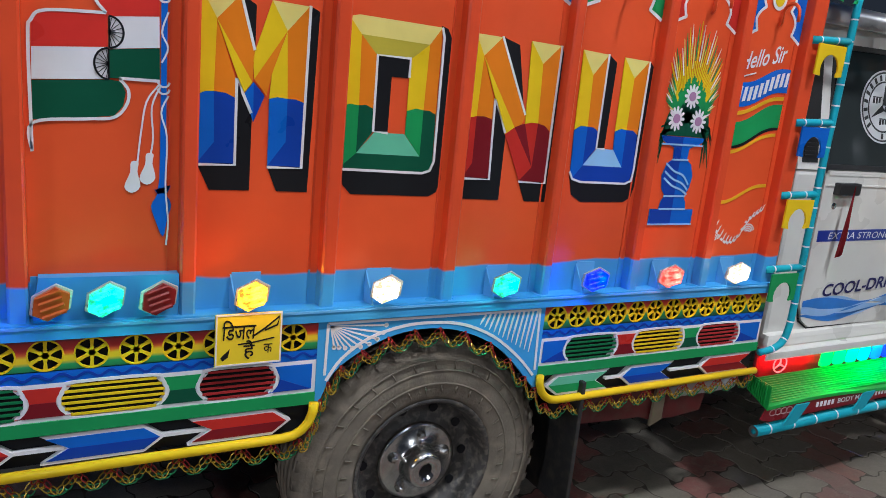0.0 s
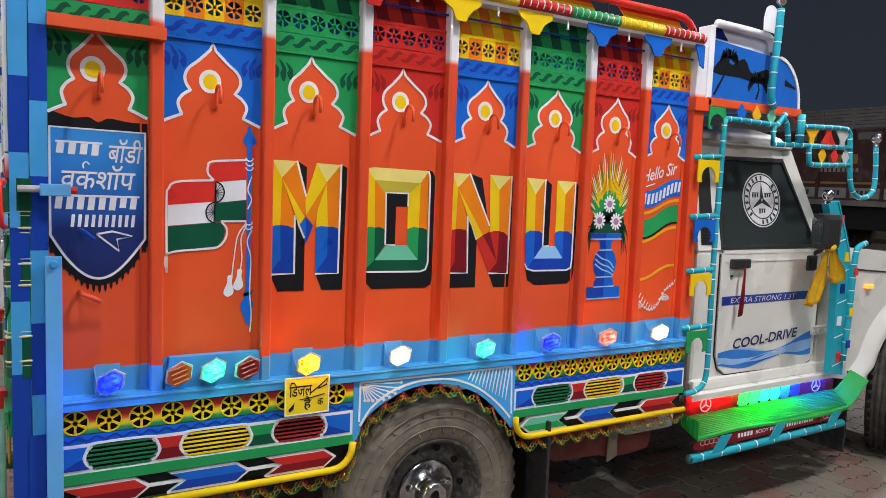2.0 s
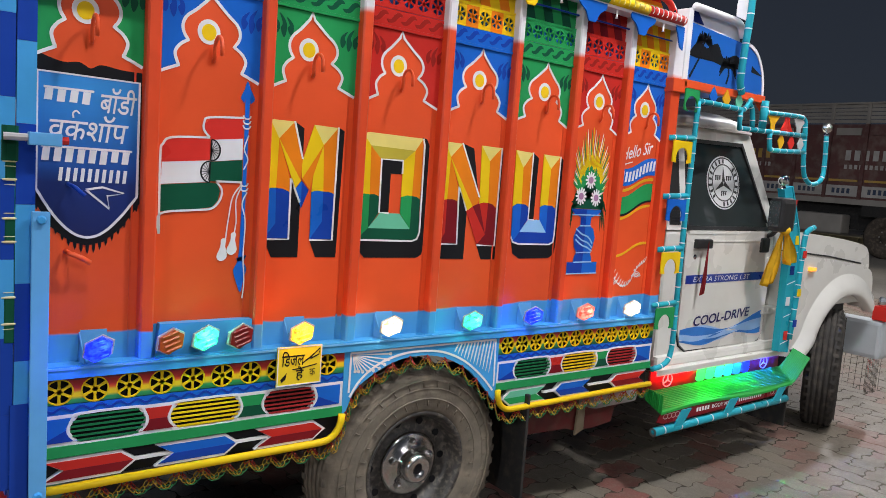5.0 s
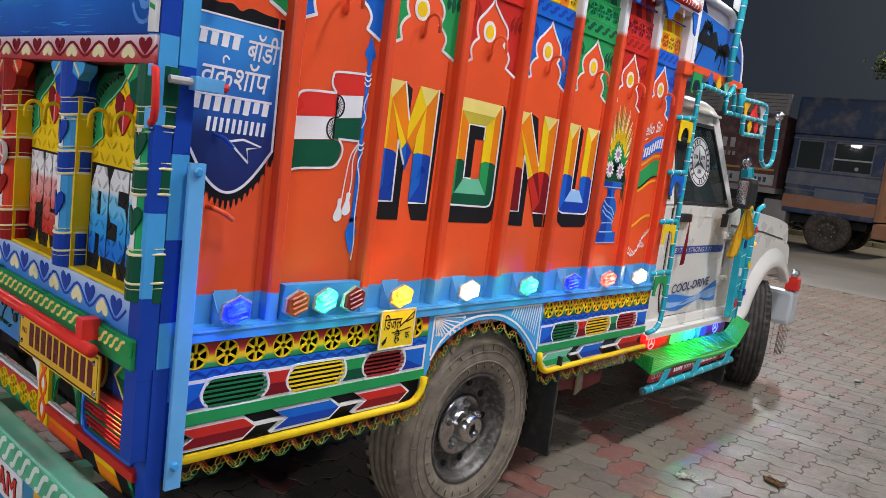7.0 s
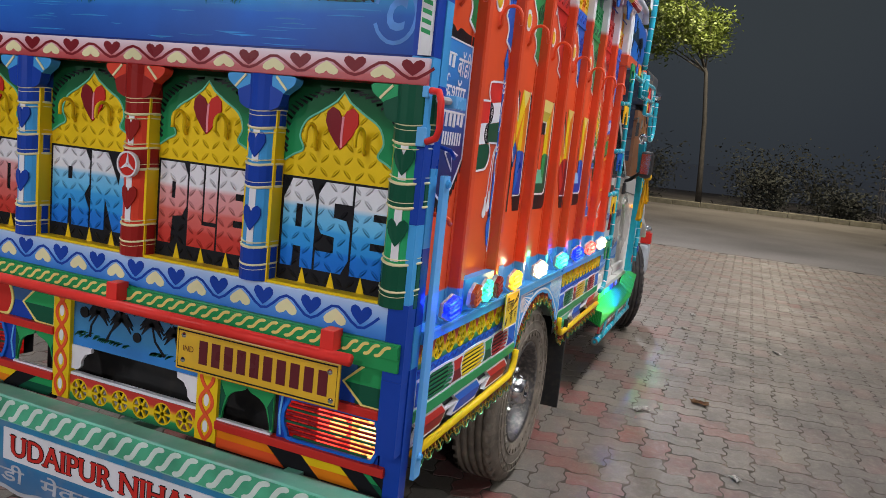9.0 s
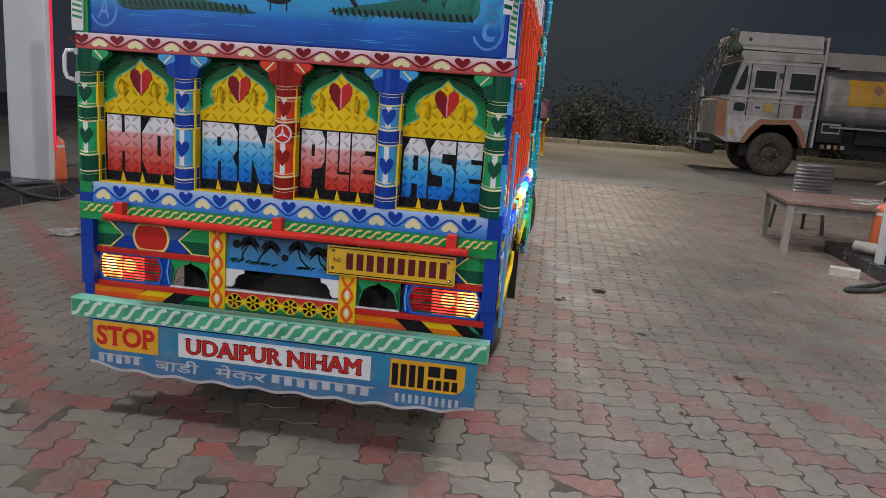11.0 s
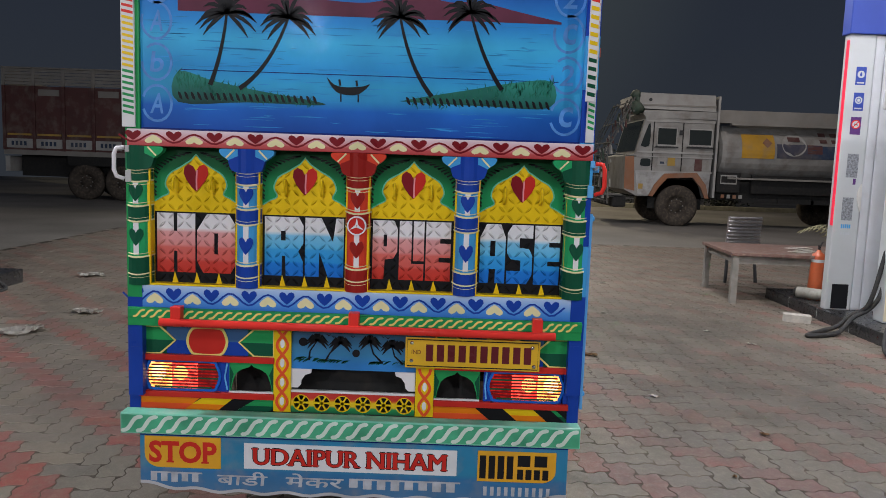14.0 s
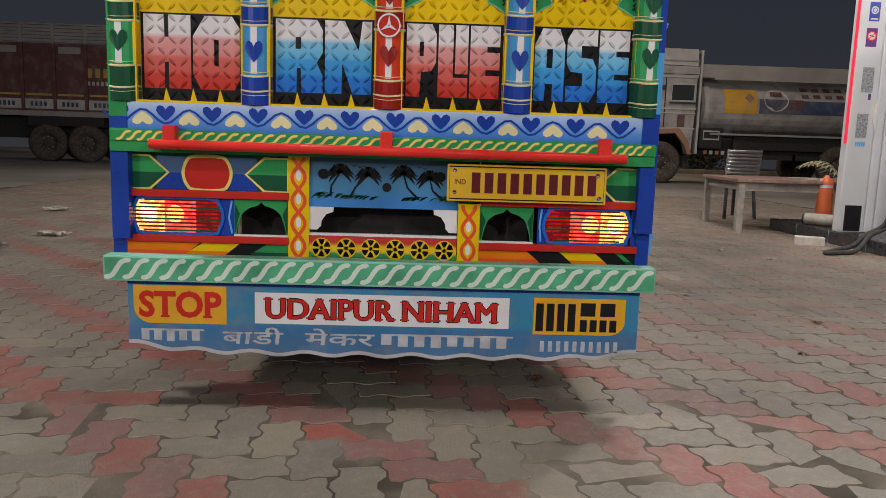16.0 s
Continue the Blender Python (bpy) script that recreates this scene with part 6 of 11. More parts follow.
for base, bend, top in (((1.440, 1.722), (1.395, 1.83), (1.378, 1.985)), ((1.330, 1.712), (1.215, 1.79), (1.150, 1.975)), ((0.610, 1.706), (0.700, 1.81), (0.735, 1.990)), ((0.350, 1.740), (0.425, 1.84), (0.475, 2.015))):
    q = [Vector(base) * (1 - t) ** 2 + Vector(bend) * 2 * t * (1 - t) + Vector(top) * t * t for t in [k / 10 for k in range(11)]]
    stroke(bm, q, [0.017 - 0.008 * k / 10 for k in range(11)], at_rear, UD + 0.0012, UD + 0.0024)
    for k in range(15):
        a = radians(-132 + 264 * k / 14 + rnd.uniform(-6, 6))
        r = rnd.uniform(0.085, 0.120)
        o = Vector(top)
        e = o + Vector((math.sin(a) * r, math.cos(a) * r * .75 - 0.034 * abs(math.sin(a))))
        mm = o + Vector((math.sin(a) * r * .60, math.cos(a) * r * .55 + 0.016))
        q = [o * (1 - t) ** 2 + mm * 2 * t * (1 - t) + e * t * t for t in (0, .25, .5, .75, 1)]
        stroke(bm, q, [0.004, 0.013, 0.015, 0.010, 0.002], at_rear, UD + 0.0012, UD + 0.0024)
part("painted_palm", bm, paint("black"), picture, "black painted palm silhouettes")
bm = prism(bmesh.new(), smooth_line([(1.003, 1.764), (0.985, 1.730), (0.955, 1.706), (0.90, 1.702), (0.868, 1.716), (0.842, 1.744), (0.870, 1.735), (0.93, 1.730), (0.975, 1.738)], 3, True), at_rear, UD + 0.0010, UD + 0.0022)
stroke(bm, [(0.953, 1.735), (0.957, 1.758)], 0.008, at_rear, UD + 0.001, UD + 0.0022)
stroke(bm, [(0.890, 1.735), (0.893, 1.756)], 0.008, at_rear, UD + 0.001, UD + 0.0022)
for y in (0.95, 0.885):
    stroke(bm, [(y, 1.705), (y, 1.676)], 0.005, at_rear, UD + 0.001, UD + 0.0020)
part("painted_boat", bm, paint("black"), picture, "black painted boat silhouette")
FADED = mat("faded_blue", (0.085, 0.27, 0.66), 0.4, vary=0.3, scale=14, spec=0.25)
for k, z in enumerate((1.648, 1.80, 1.95, 2.08)):
    for y, marks in ((1.640, "AbAb"), (0.110, "c2c2")):
        part("faded_roundel", stroke(bmesh.new(), circle(y, z, 0.055, 18, 0.066, 20 + 30 * k, 340 + 20 * k), 0.0095, at_rear, UD, UD + 0.0008), FADED, picture, "faint light blue painted roundel")
        text("faded_letter", marks[k], at_rear, y + 0.026, z - 0.038, 0.050, 0.076, FADED, picture, UD + 0.0010, 0.016, 0.12)
# striped edge strips
EDGE = mat("edge_strip", (0.7, 0.7, 0.7), 0.4, vary=0.12, scale=8)
for y0, y1 in ((0.002, 0.032), (1.714, 1.762)):
    strip = part("edge_strip", boxm(-0.060, -0.050, y0, y1, 1.556, 2.165), EDGE, truck)
    for k in range(26):
        z = 1.60 + 0.0215 * k
        cc = "green" if z < 1.765 else ("yellow" if z < 1.95 else "brightred")
        part("edge_dash", rear_bm([(y0 + 0.003, z), (y1 - 0.004, z + 0.008), (y1 - 0.004, z + 0.018), (y0 + 0.003, z + 0.010)], 0.0612, 0.0015), paint(cc), strip)
# little striped board standing out at the side of the panel
side_board = part("sign_board", boxm(-0.135, -0.120, 0.020, 0.052, 1.70, 2.16), WHITE, truck, "narrow white board with red, yellow and green dashes")
for k in range(15):
    z = 1.715 + 0.030 * k
    cc = "dgreen" if k < 5 else ("yellow" if k < 11 else "brightred")
    part("edge_dash", rear_bm([(0.022, z), (0.050, z + 0.006), (0.050, z + 0.020), (0.022, z + 0.014)], 0.1362, 0.0015), paint(cc), side_board)
part("board_stay", boxm(-0.122, -0.03, 0.028, 0.036, 1.75, 1.77), paint("royal"), side_board)
part("board_stay", boxm(-0.122, -0.03, 0.028, 0.036, 2.05, 2.07), paint("royal"), side_board)

# ---- below the tailgate ----
rope_board = part("rope_board", boxm(-0.058, -0.004, 0.006, 1.752, 0.800, 0.872, bevel=0.002), paint("green"), truck, "green board with twisted-rope motif")


def rope(n, y0, y1, z, h, d, col, parent, wid=0.012):
    bm = bmesh.new()
    p = (y1 - y0) / n
    for k in range(n):
        y = y0 + p * (k + .5)
        stroke(bm, smooth_line([(y + p * .75, z - h * .5), (y + p * .30, z - h * .38), (y - p * .20, z + h * .36), (y - p * .72, z + h * .5)], 3), [wid * .4] + [wid] * 8 + [wid * .4], at_rear, d, d + 0.0012)
    part("rope_motif", bm, col, parent)


part("rope_ledge", boxm(-0.066, -0.052, 0.006, 1.746, 0.834, 0.868, bevel=0.002), GREEN, rope_board)
CREAM = paint("lemon")
for a, b, n in ((1.590, 1.720, 4), (0.905, 1.540, 17), (0.205, 0.850, 17), (0.030, 0.150, 4)):
    rope(n, a, b, 0.851, 0.026, 0.066, CREAM, rope_board, 0.008)
# red pipe on straps
pipe = part("rear_pipe", tube(bmesh.new(), [(-0.100, 0.112, 0.823), (-0.100, 1.612, 0.826)], 0.0155, 14), paint("brightred"), truck, "red steel pipe across the rear", smooth=True)
for y in (1.552, 0.877, 0.180):
    part("pipe_strap", boxm(-0.104, -0.060, y - 0.019, y + 0.019, 0.834, 0.886, bevel=0.002), paint("brightred"), pipe)
# rear frame: outer posts, bars, motifs
frame_r = part("rear_frame", boxm(-0.010, 0.03, -0.008, 0.036, 0.445, 0.800), paint("royal"), truck, "painted steel rear frame with lamp grilles")
part("frame_post", boxm(-0.010, 0.03, 1.725, 1.768, 0.445, 0.800), paint("royal"), frame_r)
for (y0, y1) in ((1.195, 1.726), (0.034, 0.566)):
    for z0, z1 in ((0.655, 0.680), (0.508, 0.532)):
        part("red_bar", boxm(-0.022, 0.010, y0, y1, z0, z1, bevel=0.003), paint("red"), frame_r)
    # upper motif band
    c = (y0 + y1) / 2
    part("motif_board", boxm(-0.006, 0.004, y0, y1, 0.680, 0.800), paint("dgreen"), frame_r)
    zc, hz = 0.735, 0.054
    part("motif", rear_bm(rr(c - 0.16, c + 0.16, zc - hz, zc + hz), 0.0076), paint("royal"), frame_r)
    part("motif_light", rear_bm(rr(c - 0.16, c + 0.16, zc, zc + hz), 0.0086), mat("motif_blue", (0.02, 0.09, 0.24), 0.4), frame_r)
    for s in (-1, 1):
        arrow = [(c + s * 0.262, zc + hz), (c + s * 0.185, zc + hz), (c + s * 0.125, zc), (c + s * 0.185, zc - hz), (c + s * 0.262, zc - hz)]
        part("motif_arrow", rear_bm(arrow, 0.0100), paint("green"), frame_r)
        part("motif_arrow_shade", rear_bm([(c + s * 0.262, zc), (c + s * 0.125, zc), (c + s * 0.185, zc - hz), (c + s * 0.262, zc - hz)], 0.0110), paint("dgreen"), frame_r)
        part("motif_edge", stroke(bmesh.new(), arrow, 0.008, at_rear, 0.009, 0.0122, True), CREAM, frame_r)
    part("motif_barrel", rear_bm(oval_between(c - 0.075, c + 0.075, zc - hz, zc + hz), 0.0105), paint("red"), frame_r)
    part("motif_barrel_edge", stroke(bmesh.new(), oval_between(c - 0.078, c + 0.078, zc - hz, zc + hz), 0.010, at_rear, 0.009, 0.0118, True), CREAM, frame_r)
    # bottom motif band, parallelograms
    part("stripe_board", boxm(-0.004, 0.004, y0, y1, 0.445, 0.508), paint("black"), frame_r)
    s = 1 if c > 0.8 else -1
    e = y1 if s > 0 else y0
    for a, b, cc, sh in ((0.0, 0.21, "amber", "orange"), (0.27, 0.44, "yellow", "amber"), (0.46, 0.53, "green", "dgreen")) if s < 0 else ((0.0, 0.20, "amber", "orange"), (0.16, 0.33, "yellow", "amber"), (0.37, 0.53, "green", "dgreen")):
        if s < 0:
            u0_, u1_ = y1 - a, y1 - b
            pl = [(u0_, 0.508), (u1_ + 0.05, 0.508), (u1_ - 0.02, 0.450), (u0_ - 0.07 if a else u0_, 0.450)]
        else:
            u0_, u1_ = y1 - a, y1 - b
            pl = [(u0_ - (0.09 if a else 0), 0.508), (u1_ - 0.04, 0.508), (u1_ + 0.03, 0.450), (u0_, 0.450)]
        part("slanted_panel", rear_bm(pl, 0.0065), paint(cc), frame_r)
        mid0, mid1 = Vector(pl[0]).lerp(Vector(pl[3]), .5), Vector(pl[1]).lerp(Vector(pl[2]), .5)
        part("slanted_shade", rear_bm([tuple(mid0), tuple(mid1), pl[2], pl[3]], 0.0076), paint(sh), frame_r)
TAIL = {"amber": (1.0, 0.31, 0.07), "red": (1.0, 0.05, 0.03), "dark_red": (0.7, 0.015, 0.01)}


def clip_span(pts, lo, hi):
    """Cuts an outline to lo <= u <= hi."""
    for sgn, lim in ((1, hi), (-1, -lo)):
        out = []
        for k in range(len(pts)):
            a, b = pts[k - 1], pts[k]
            ia, ib = sgn * a[0] <= lim, sgn * b[0] <= lim
            if ia != ib:
                t = (lim - sgn * a[0]) / (sgn * b[0] - sgn * a[0])
                out.append((a[0] + t * (b[0] - a[0]), a[1] + t * (b[1] - a[1])))
            if ib:
                out.append(b)
        pts = out
    return pts


# lamps behind oval slatted windows
for y0, y1, s in ((1.405, 1.712, 1), (0.050, 0.358, -1)):
    root = part("tail_lamp", boxm(0.050, 0.085, y0, y1, 0.535, 0.655), PLASTIC, truck, "tail lamp behind an oval slatted grille")
    part("lamp_surround", boxm(-0.004, 0.006, y0 - 0.03, y0 + 0.005, 0.532, 0.655), paint("royal"), root)
    part("lamp_surround", boxm(-0.004, 0.006, y1 - 0.005, y1 + 0.012, 0.532, 0.655), paint("royal"), root)
    ov = oval_between(y0 + 0.006, y1 - 0.006, 0.536, 0.652)
    part("oval_rim", stroke(bmesh.new(), ov, 0.010, at_rear, 0.002, 0.010, True), paint("blue"), root)
    part("brace_motif", stroke(bmesh.new(), [(y0 - 0.022 if s > 0 else y1 + 0.0, 0.54), (y0 - 0.012 if s > 0 else y1 + 0.006, 0.593), (y0 - 0.022 if s > 0 else y1 + 0.0, 0.648)], 0.006, at_rear, 0.004, 0.006), paint("skylight"), root)
    third = (y1 - y0) / 3
    part("lamp_mask", hole_plate(bmesh.new(), oval_between(y0 + 0.008, y1 - 0.008, 0.538, 0.650), y0 - 0.004, y1 + 0.004, 0.532, 0.656, at_rear, -0.004, 0.002), paint("royal"), root)
    for k, (c, st) in enumerate((("amber", 2.8), ("red", 1.9), ("dark_red", 0.30)) if s > 0 else (("dark_red", 0.40), ("red", 2.1), ("amber", 2.8))):
        hi, lo = y1 - third * k - 0.002, y1 - third * (k + 1) + 0.002
        part("lamp_lens", boxm(0.012, 0.050, lo, hi, 0.536, 0.652), mat("tail_lens_" + c, tuple(q * 0.5 for q in LED[c]), 0.25, 0, 0.3, 30, 45, 0.5, emit=(TAIL[c], st), spark=0.5), root)
        if c != "dark_red":
            part("lamp_bulb", lathe(bmesh.new(), [(0.0, -0.010), (0.010, -0.009), (0.020, -0.005), (0.030, 0.0)], 14, (0.012, (hi + lo) / 2 + (0.015 if c == "red" else 0.0) * s, 0.598), "X"), mat("tail_bulb_" + c, (1, 0.5, 0.2), 0.4, emit=((1.0, 0.62, 0.22) if c == "amber" else (1.0, 0.24, 0.06), 3.4)), root, smooth=True)
    for k in range(9):
        z = 0.545 + 0.0125 * k
        e = abs(2 * (z - 0.536) / 0.116 - 1)
        ins = 0.045 * e ** 2.2
        part("grille_slat", boxm(-0.006, 0.000, y0 + 0.010 + ins, y1 - 0.010 - ins, z - 0.0030, z + 0.0030, bevel=0.001), paint("maroon" if k % 3 else "dgreen"), root)
# small arched niches beside the lamps
for y0, y1 in ((1.200, 1.375), (0.385, 0.565)):
    c, h = (y0 + y1) / 2, (y1 - y0) / 2
    half = smooth_line([(0.0, 0.646), (0.012, 0.634), (0.040, 0.624), (0.062, 0.606), (0.070, 0.585), (0.078, 0.560), (0.081, 0.536)], 3)
    bm = prism(bmesh.new(), [(c, 0.655)] + [(c - u, v) for u, v in half] + [(c - h, 0.534), (c - h, 0.655)], at_rear, -0.004, 0.004)
    prism(bm, [(c, 0.655), (c + h, 0.655), (c + h, 0.534)] + [(c + u, v) for u, v in half[::-1]], at_rear, -0.004, 0.004)
    part("niche_board", bm, GREEN, frame_r)
    bm = bmesh.new()
    for s in (-1, 1):
        prism(bm, [(c + s * h * .98, 0.640), (c + s * h * .98, 0.545), (c + s * 0.083, 0.545), (c + s * 0.076, 0.585), (c + s * 0.070, 0.605)], at_rear, 0.002, 0.0052)
    part("niche_shade", bm, paint("dgreen"), frame_r)
    part("niche_line", stroke(bmesh.new(), [(c - h, 0.535), (c + h, 0.535)], 0.006, at_rear, 0.0, 0.012), WHITE, frame_r)
# centre: number plate board, twisted posts, lattice strip, white brackets
part("landscape_board", boxm(0.000, 0.010, 0.570, 1.130, 0.636, 0.800), mat("board_blue", (0.02, 0.14, 0.36), 0.4, 0, 0.2, 6, 70, 0.1, ramp=[(0.63, (0.02, 0.20, 0.55)), (0.66, (0.02, 0.20, 0.55)), (0.70, (0.03, 0.20, 0.40)), (0.80, (0.02, 0.07, 0.14))]), truck, "small board painted with palms")
bm = bmesh.new()
for base, top in (((1.062, 0.672), (1.030, 0.752)), ((0.996, 0.672), (0.938, 0.744)), ((0.770, 0.668), (0.822, 0.752)), ((0.690, 0.668), (0.735, 0.738))):
    stroke(bm, [base, ((base[0] + top[0]) / 2 + 0.012, (base[1] + top[1]) / 2 - 0.004), top], [0.008, 0.006, 0.005], at_rear, 0.0, 0.0022)
    for k in range(11):
        a = radians(-125 + 25 * k)
        stroke(bm, [top, (top[0] + 0.026 * math.sin(a), top[1] + 0.024 * math.cos(a) + 0.004), (top[0] + 0.046 * math.sin(a), top[1] + 0.030 * math.cos(a) - 0.016)], [0.004, 0.012, 0.002], at_rear, 0.0, 0.0022)
for y, z in ((0.985, 0.775), (0.965, 0.770), (0.890, 0.772), (0.770, 0.776), (0.752, 0.772)):
    stroke(bm, [(y - 0.009, z + 0.004), (y, z - 0.003), (y + 0.009, z + 0.004)], [0.001, 0.004, 0.001], at_rear, 0.0, 0.0018)
part("painted_palm", bm, paint("black"), bpy.data.objects["landscape_board"])
rnd = random.Random(4)
for a, b in ((1.125, 0.920), (0.830, 0.640)):
    bm = bmesh.new()
    for k in range(46):
        y = rnd.uniform(b, a)
        z = 0.668 + 0.012 * min(1, (y - b) / 0.15 if a > 1 else (a - y) / 0.15) * rnd.random()
        stroke(bm, [(y, z - 0.006), (y - 0.008, z + 0.002), (y - 0.022, z + 0.007)], [0.001, 0.0045, 0.001], at_rear, 0.0, 0.0019)
    tagged(part("painted_grass", bm, paint("dgreen"), bpy.data.objects["landscape_board"]), "green brushed grass", kind="stuff")
for y, r in ((1.085, 0.017), (0.876, 0.015), (0.700, 0.017)):
    part("board_hole", lathe(bmesh.new(), [(0.0, -0.004), (r, -0.004), (r, 0.001)], 16, (0.0, y, 0.745 if r > 0.016 else 0.706), "X"), paint("black"), bpy.data.objects["landscape_board"])
for y0, y1, z1 in ((1.130, 1.198, 0.800), (0.566, 0.638, 0.660)):
    post = part("twist_post", boxm(-0.014, 0.012, y0, y1, 0.462, z1), YELLOW, truck, "yellow post with painted orange twist")
    c = (y0 + y1) / 2
    n = 40
    for ph in (0, math.pi):
        part("twist_line", stroke(bmesh.new(), [(c + 0.021 * math.sin(ph + 2 * math.pi * (z1 - 0.462) / 0.155 * k / n), 0.466 + (z1 - 0.470) * k / n) for k in range(n + 1)], 0.011, at_rear, 0.014, 0.0156 + 0.0006 * (ph > 0)), paint("orange"), post)
    for k in range(int((z1 - 0.47) / 0.0775)):
        part("twist_gap", rear_bm(circle(c, 0.505 + 0.0775 * k, 0.009, 10, 0.018), 0.0152), WHITE, post)
RAIN2 = mat("rear_lattice", PAL["yellow"], 0.4, 0, 0.08, 8, 80, 0.15, ramp=[(0.458, PAL["dgreen"]), (0.484, PAL["green"]), (0.492, PAL["yellow"]), (0.507, PAL["yellow"]), (0.514, (0.75, 0.20, 0.015)), (0.521, PAL["red"]), (0.548, PAL["red"])])
lat = part("lattice_strip", boxm(-0.006, 0.010, 0.640, 1.130, 0.541, 0.550), paint("white"), truck, "pierced rosette strip in red, yellow and green")
for k in range(6):
    w = 0.49 / 6
    part("lattice_plate", lattice_plate(at_rear, 0.640 + w * (k + .5), 0.500, w, 0.080, 0.000, 0.008, 0.40), RAIN2, lat)
    part("lattice_rosette", lattice_wheel(at_rear, 0.640 + w * (k + .5), 0.500, w, 0.080, 0.001, 0.0084, 0, 0.40), YELLOW, lat)
for y, s in ((1.130, -1), (0.640, 1)):
    pl = [(y, 0.636), (y + s * 0.080, 0.636), (y + s * 0.078, 0.620), (y + s * 0.055, 0.612), (y + s * 0.040, 0.590), (y + s * 0.038, 0.572), (y + s * 0.026, 0.560), (y, 0.560)]
    part("white_bracket", prism(bmesh.new(), pl, at_rear, -0.006, 0.004), WHITE, lat)
# number plate: plain bars instead of characters
plate = part("number_plate", boxm(-0.058, -0.052, 0.160, 0.680, 0.672, 0.792, bevel=0.003), mat("plate_yellow", (0.72, 0.43, 0.02), 0.35, vary=0.08, dirt=0.15), truck, "yellow rear number plate with dark bars")
part("plate_border", stroke(bmesh.new(), rr(0.168, 0.672, 0.680, 0.784), 0.004, at_rear, 0.058, 0.0590, True), paint("black"), plate)
bars("covered_number", 10, at_rear, 0.600, 0.700, 0.420, 0.066, paint("brown"), plate, 0.0592, fill=0.66)
text("lettering", "IND", at_rear, 0.655, 0.727, 0.036, 0.016, paint("brown"), plate, 0.0592)
for y, z in ((0.655, 0.700), (0.655, 0.770), (0.182, 0.692), (0.190, 0.766)):
    part("plate_screw", lathe(bmesh.new(), [(0.0, -0.004), (0.006, -0.003), (0.008, 0.0)], 10, (-0.058, y, z), "X"), CHROME, plate, smooth=True)
# bumper board
MINT = mat("bumper_mint", (0.16, 0.52, 0.37), 0.40, 0, 0.2, 6, 70, 0.2, dirt=0.6, dirt_col=(0.42, 0.52, 0.48))
bumper = part("bumper_board", boxm(-0.128, -0.062, 0.000, 1.756, 0.395, 0.477, bevel=0.005), MINT, truck, "mint green bumper board with twisted-rope motif")
part("bumper_face", boxm(-0.1300, -0.1275, 0.004, 1.750, 0.402, 0.470), mat("bumper_green", (0.06, 0.40, 0.22), 0.42, 0, 0.35, 9, 80, 0.15, ramp=None), bumper)
rope(30, 0.020, 1.738, 0.436, 0.056, 0.130, mat("rope_pale", (0.62, 0.74, 0.66), 0.42, vary=0.15, scale=9), bumper, 0.015)
for y in (0.30, 0.88, 1.45):
    part("bumper_arm", boxm(-0.066, 0.16, y - 0.025, y + 0.025, 0.405, 0.455), MINT, bumper)
# mud flap with lettering
FLAP = mat("flap_blue", (0.02, 0.16, 0.30), 0.5, 0, 0.15, 6, 70, 0.15, dirt=0.4, dirt_col=(0.25, 0.22, 0.2), ramp=[(0.15, (0.06, 0.16, 0.30)), (0.25, (0.02, 0.15, 0.34)), (0.27, (0.012, 0.20, 0.36)), (0.40, (0.015, 0.20, 0.38))])
low = [(1.690 - (1.690 - 0.040) * k / 60, 0.165 + 0.030 * (abs(2 * k / 60 - 1) ** 6) + 0.006 * math.sin(2 * math.pi * 9.5 * k / 60)) for k in range(61)]
flap = part("mud_flap", prism(bmesh.new(), [(0.040, 0.392), (1.690, 0.392)] + low, at_rear, 0.098, 0.104), FLAP, truck, "blue rubber mud flap with painted boards")
part("flap_hem", stroke(bmesh.new(), low, 0.012, at_rear, 0.100, 0.1052), mat("hem_grey", (0.45, 0.45, 0.47), 0.6, vary=0.2), flap)
part("flap_edge_line", rear_bm(rr(0.04, 1.69, 0.383, 0.392), 0.106, 0.002), paint("navy"), flap)
GOLD = mat("flap_gold", (0.72, 0.36, 0.015), 0.42, vary=0.12, dirt=0.15)


def label_board(y0, y1, z0, z1, m_, corner=0):
    pts = [(y0, z0), (y1, z0), (y1, z1), (y0, z1)]
    if corner > 0:
        pts = [(y0, z0), (y1 - 0.055, z0)] + circle(y1 - 0.055, z0 + 0.055, 0.055, 6, None, -90, 0)[1:] + [(y1, z1), (y0, z1)]
    if corner < 0:
        pts = [(y1, z0), (y1, z1), (y0, z1)] + circle(y0 + 0.055, z0 + 0.045, 0.055, 6, 0.045, 180, 270)
    return part("lettered_board", rear_bm(pts, 0.1065, 0.003), m_, flap)


b1 = label_board(1.378, 1.672, 0.256, 0.380, GOLD, 1)
text("lettering", "STOP", at_rear, 1.655, 0.275, 0.262, 0.088, paint("red"), flap, 0.1075, 0.035, label="STOP in red letters", serif=True)
b2 = label_board(0.466, 1.288, 0.262, 0.364, mat("flap_white", (0.70, 0.70, 0.72), 0.45, vary=0.06, dirt=0.1))
for du, dv in ((0.0055, 0.0), (-0.0055, 0.0), (0.0, 0.0035), (0.0, -0.0035)):
    text("letter_outline", "UDAIPUR NIHAM", at_rear, 1.250 + du, 0.280 + dv, 0.740, 0.066, BLACK, flap, 0.1072 + abs(du) * 0.02, serif=True)
for du, dd in ((0.0025, 0.0), (-0.0025, 0.0004)):
    text("lettering", "UDAIPUR NIHAM", at_rear, 1.250 + du, 0.280, 0.740, 0.066, paint("red"), flap, 0.1080 + dd, label="red letter with dark edge", serif=True)
b3 = label_board(0.084, 0.386, 0.246, 0.368, GOLD, -1)
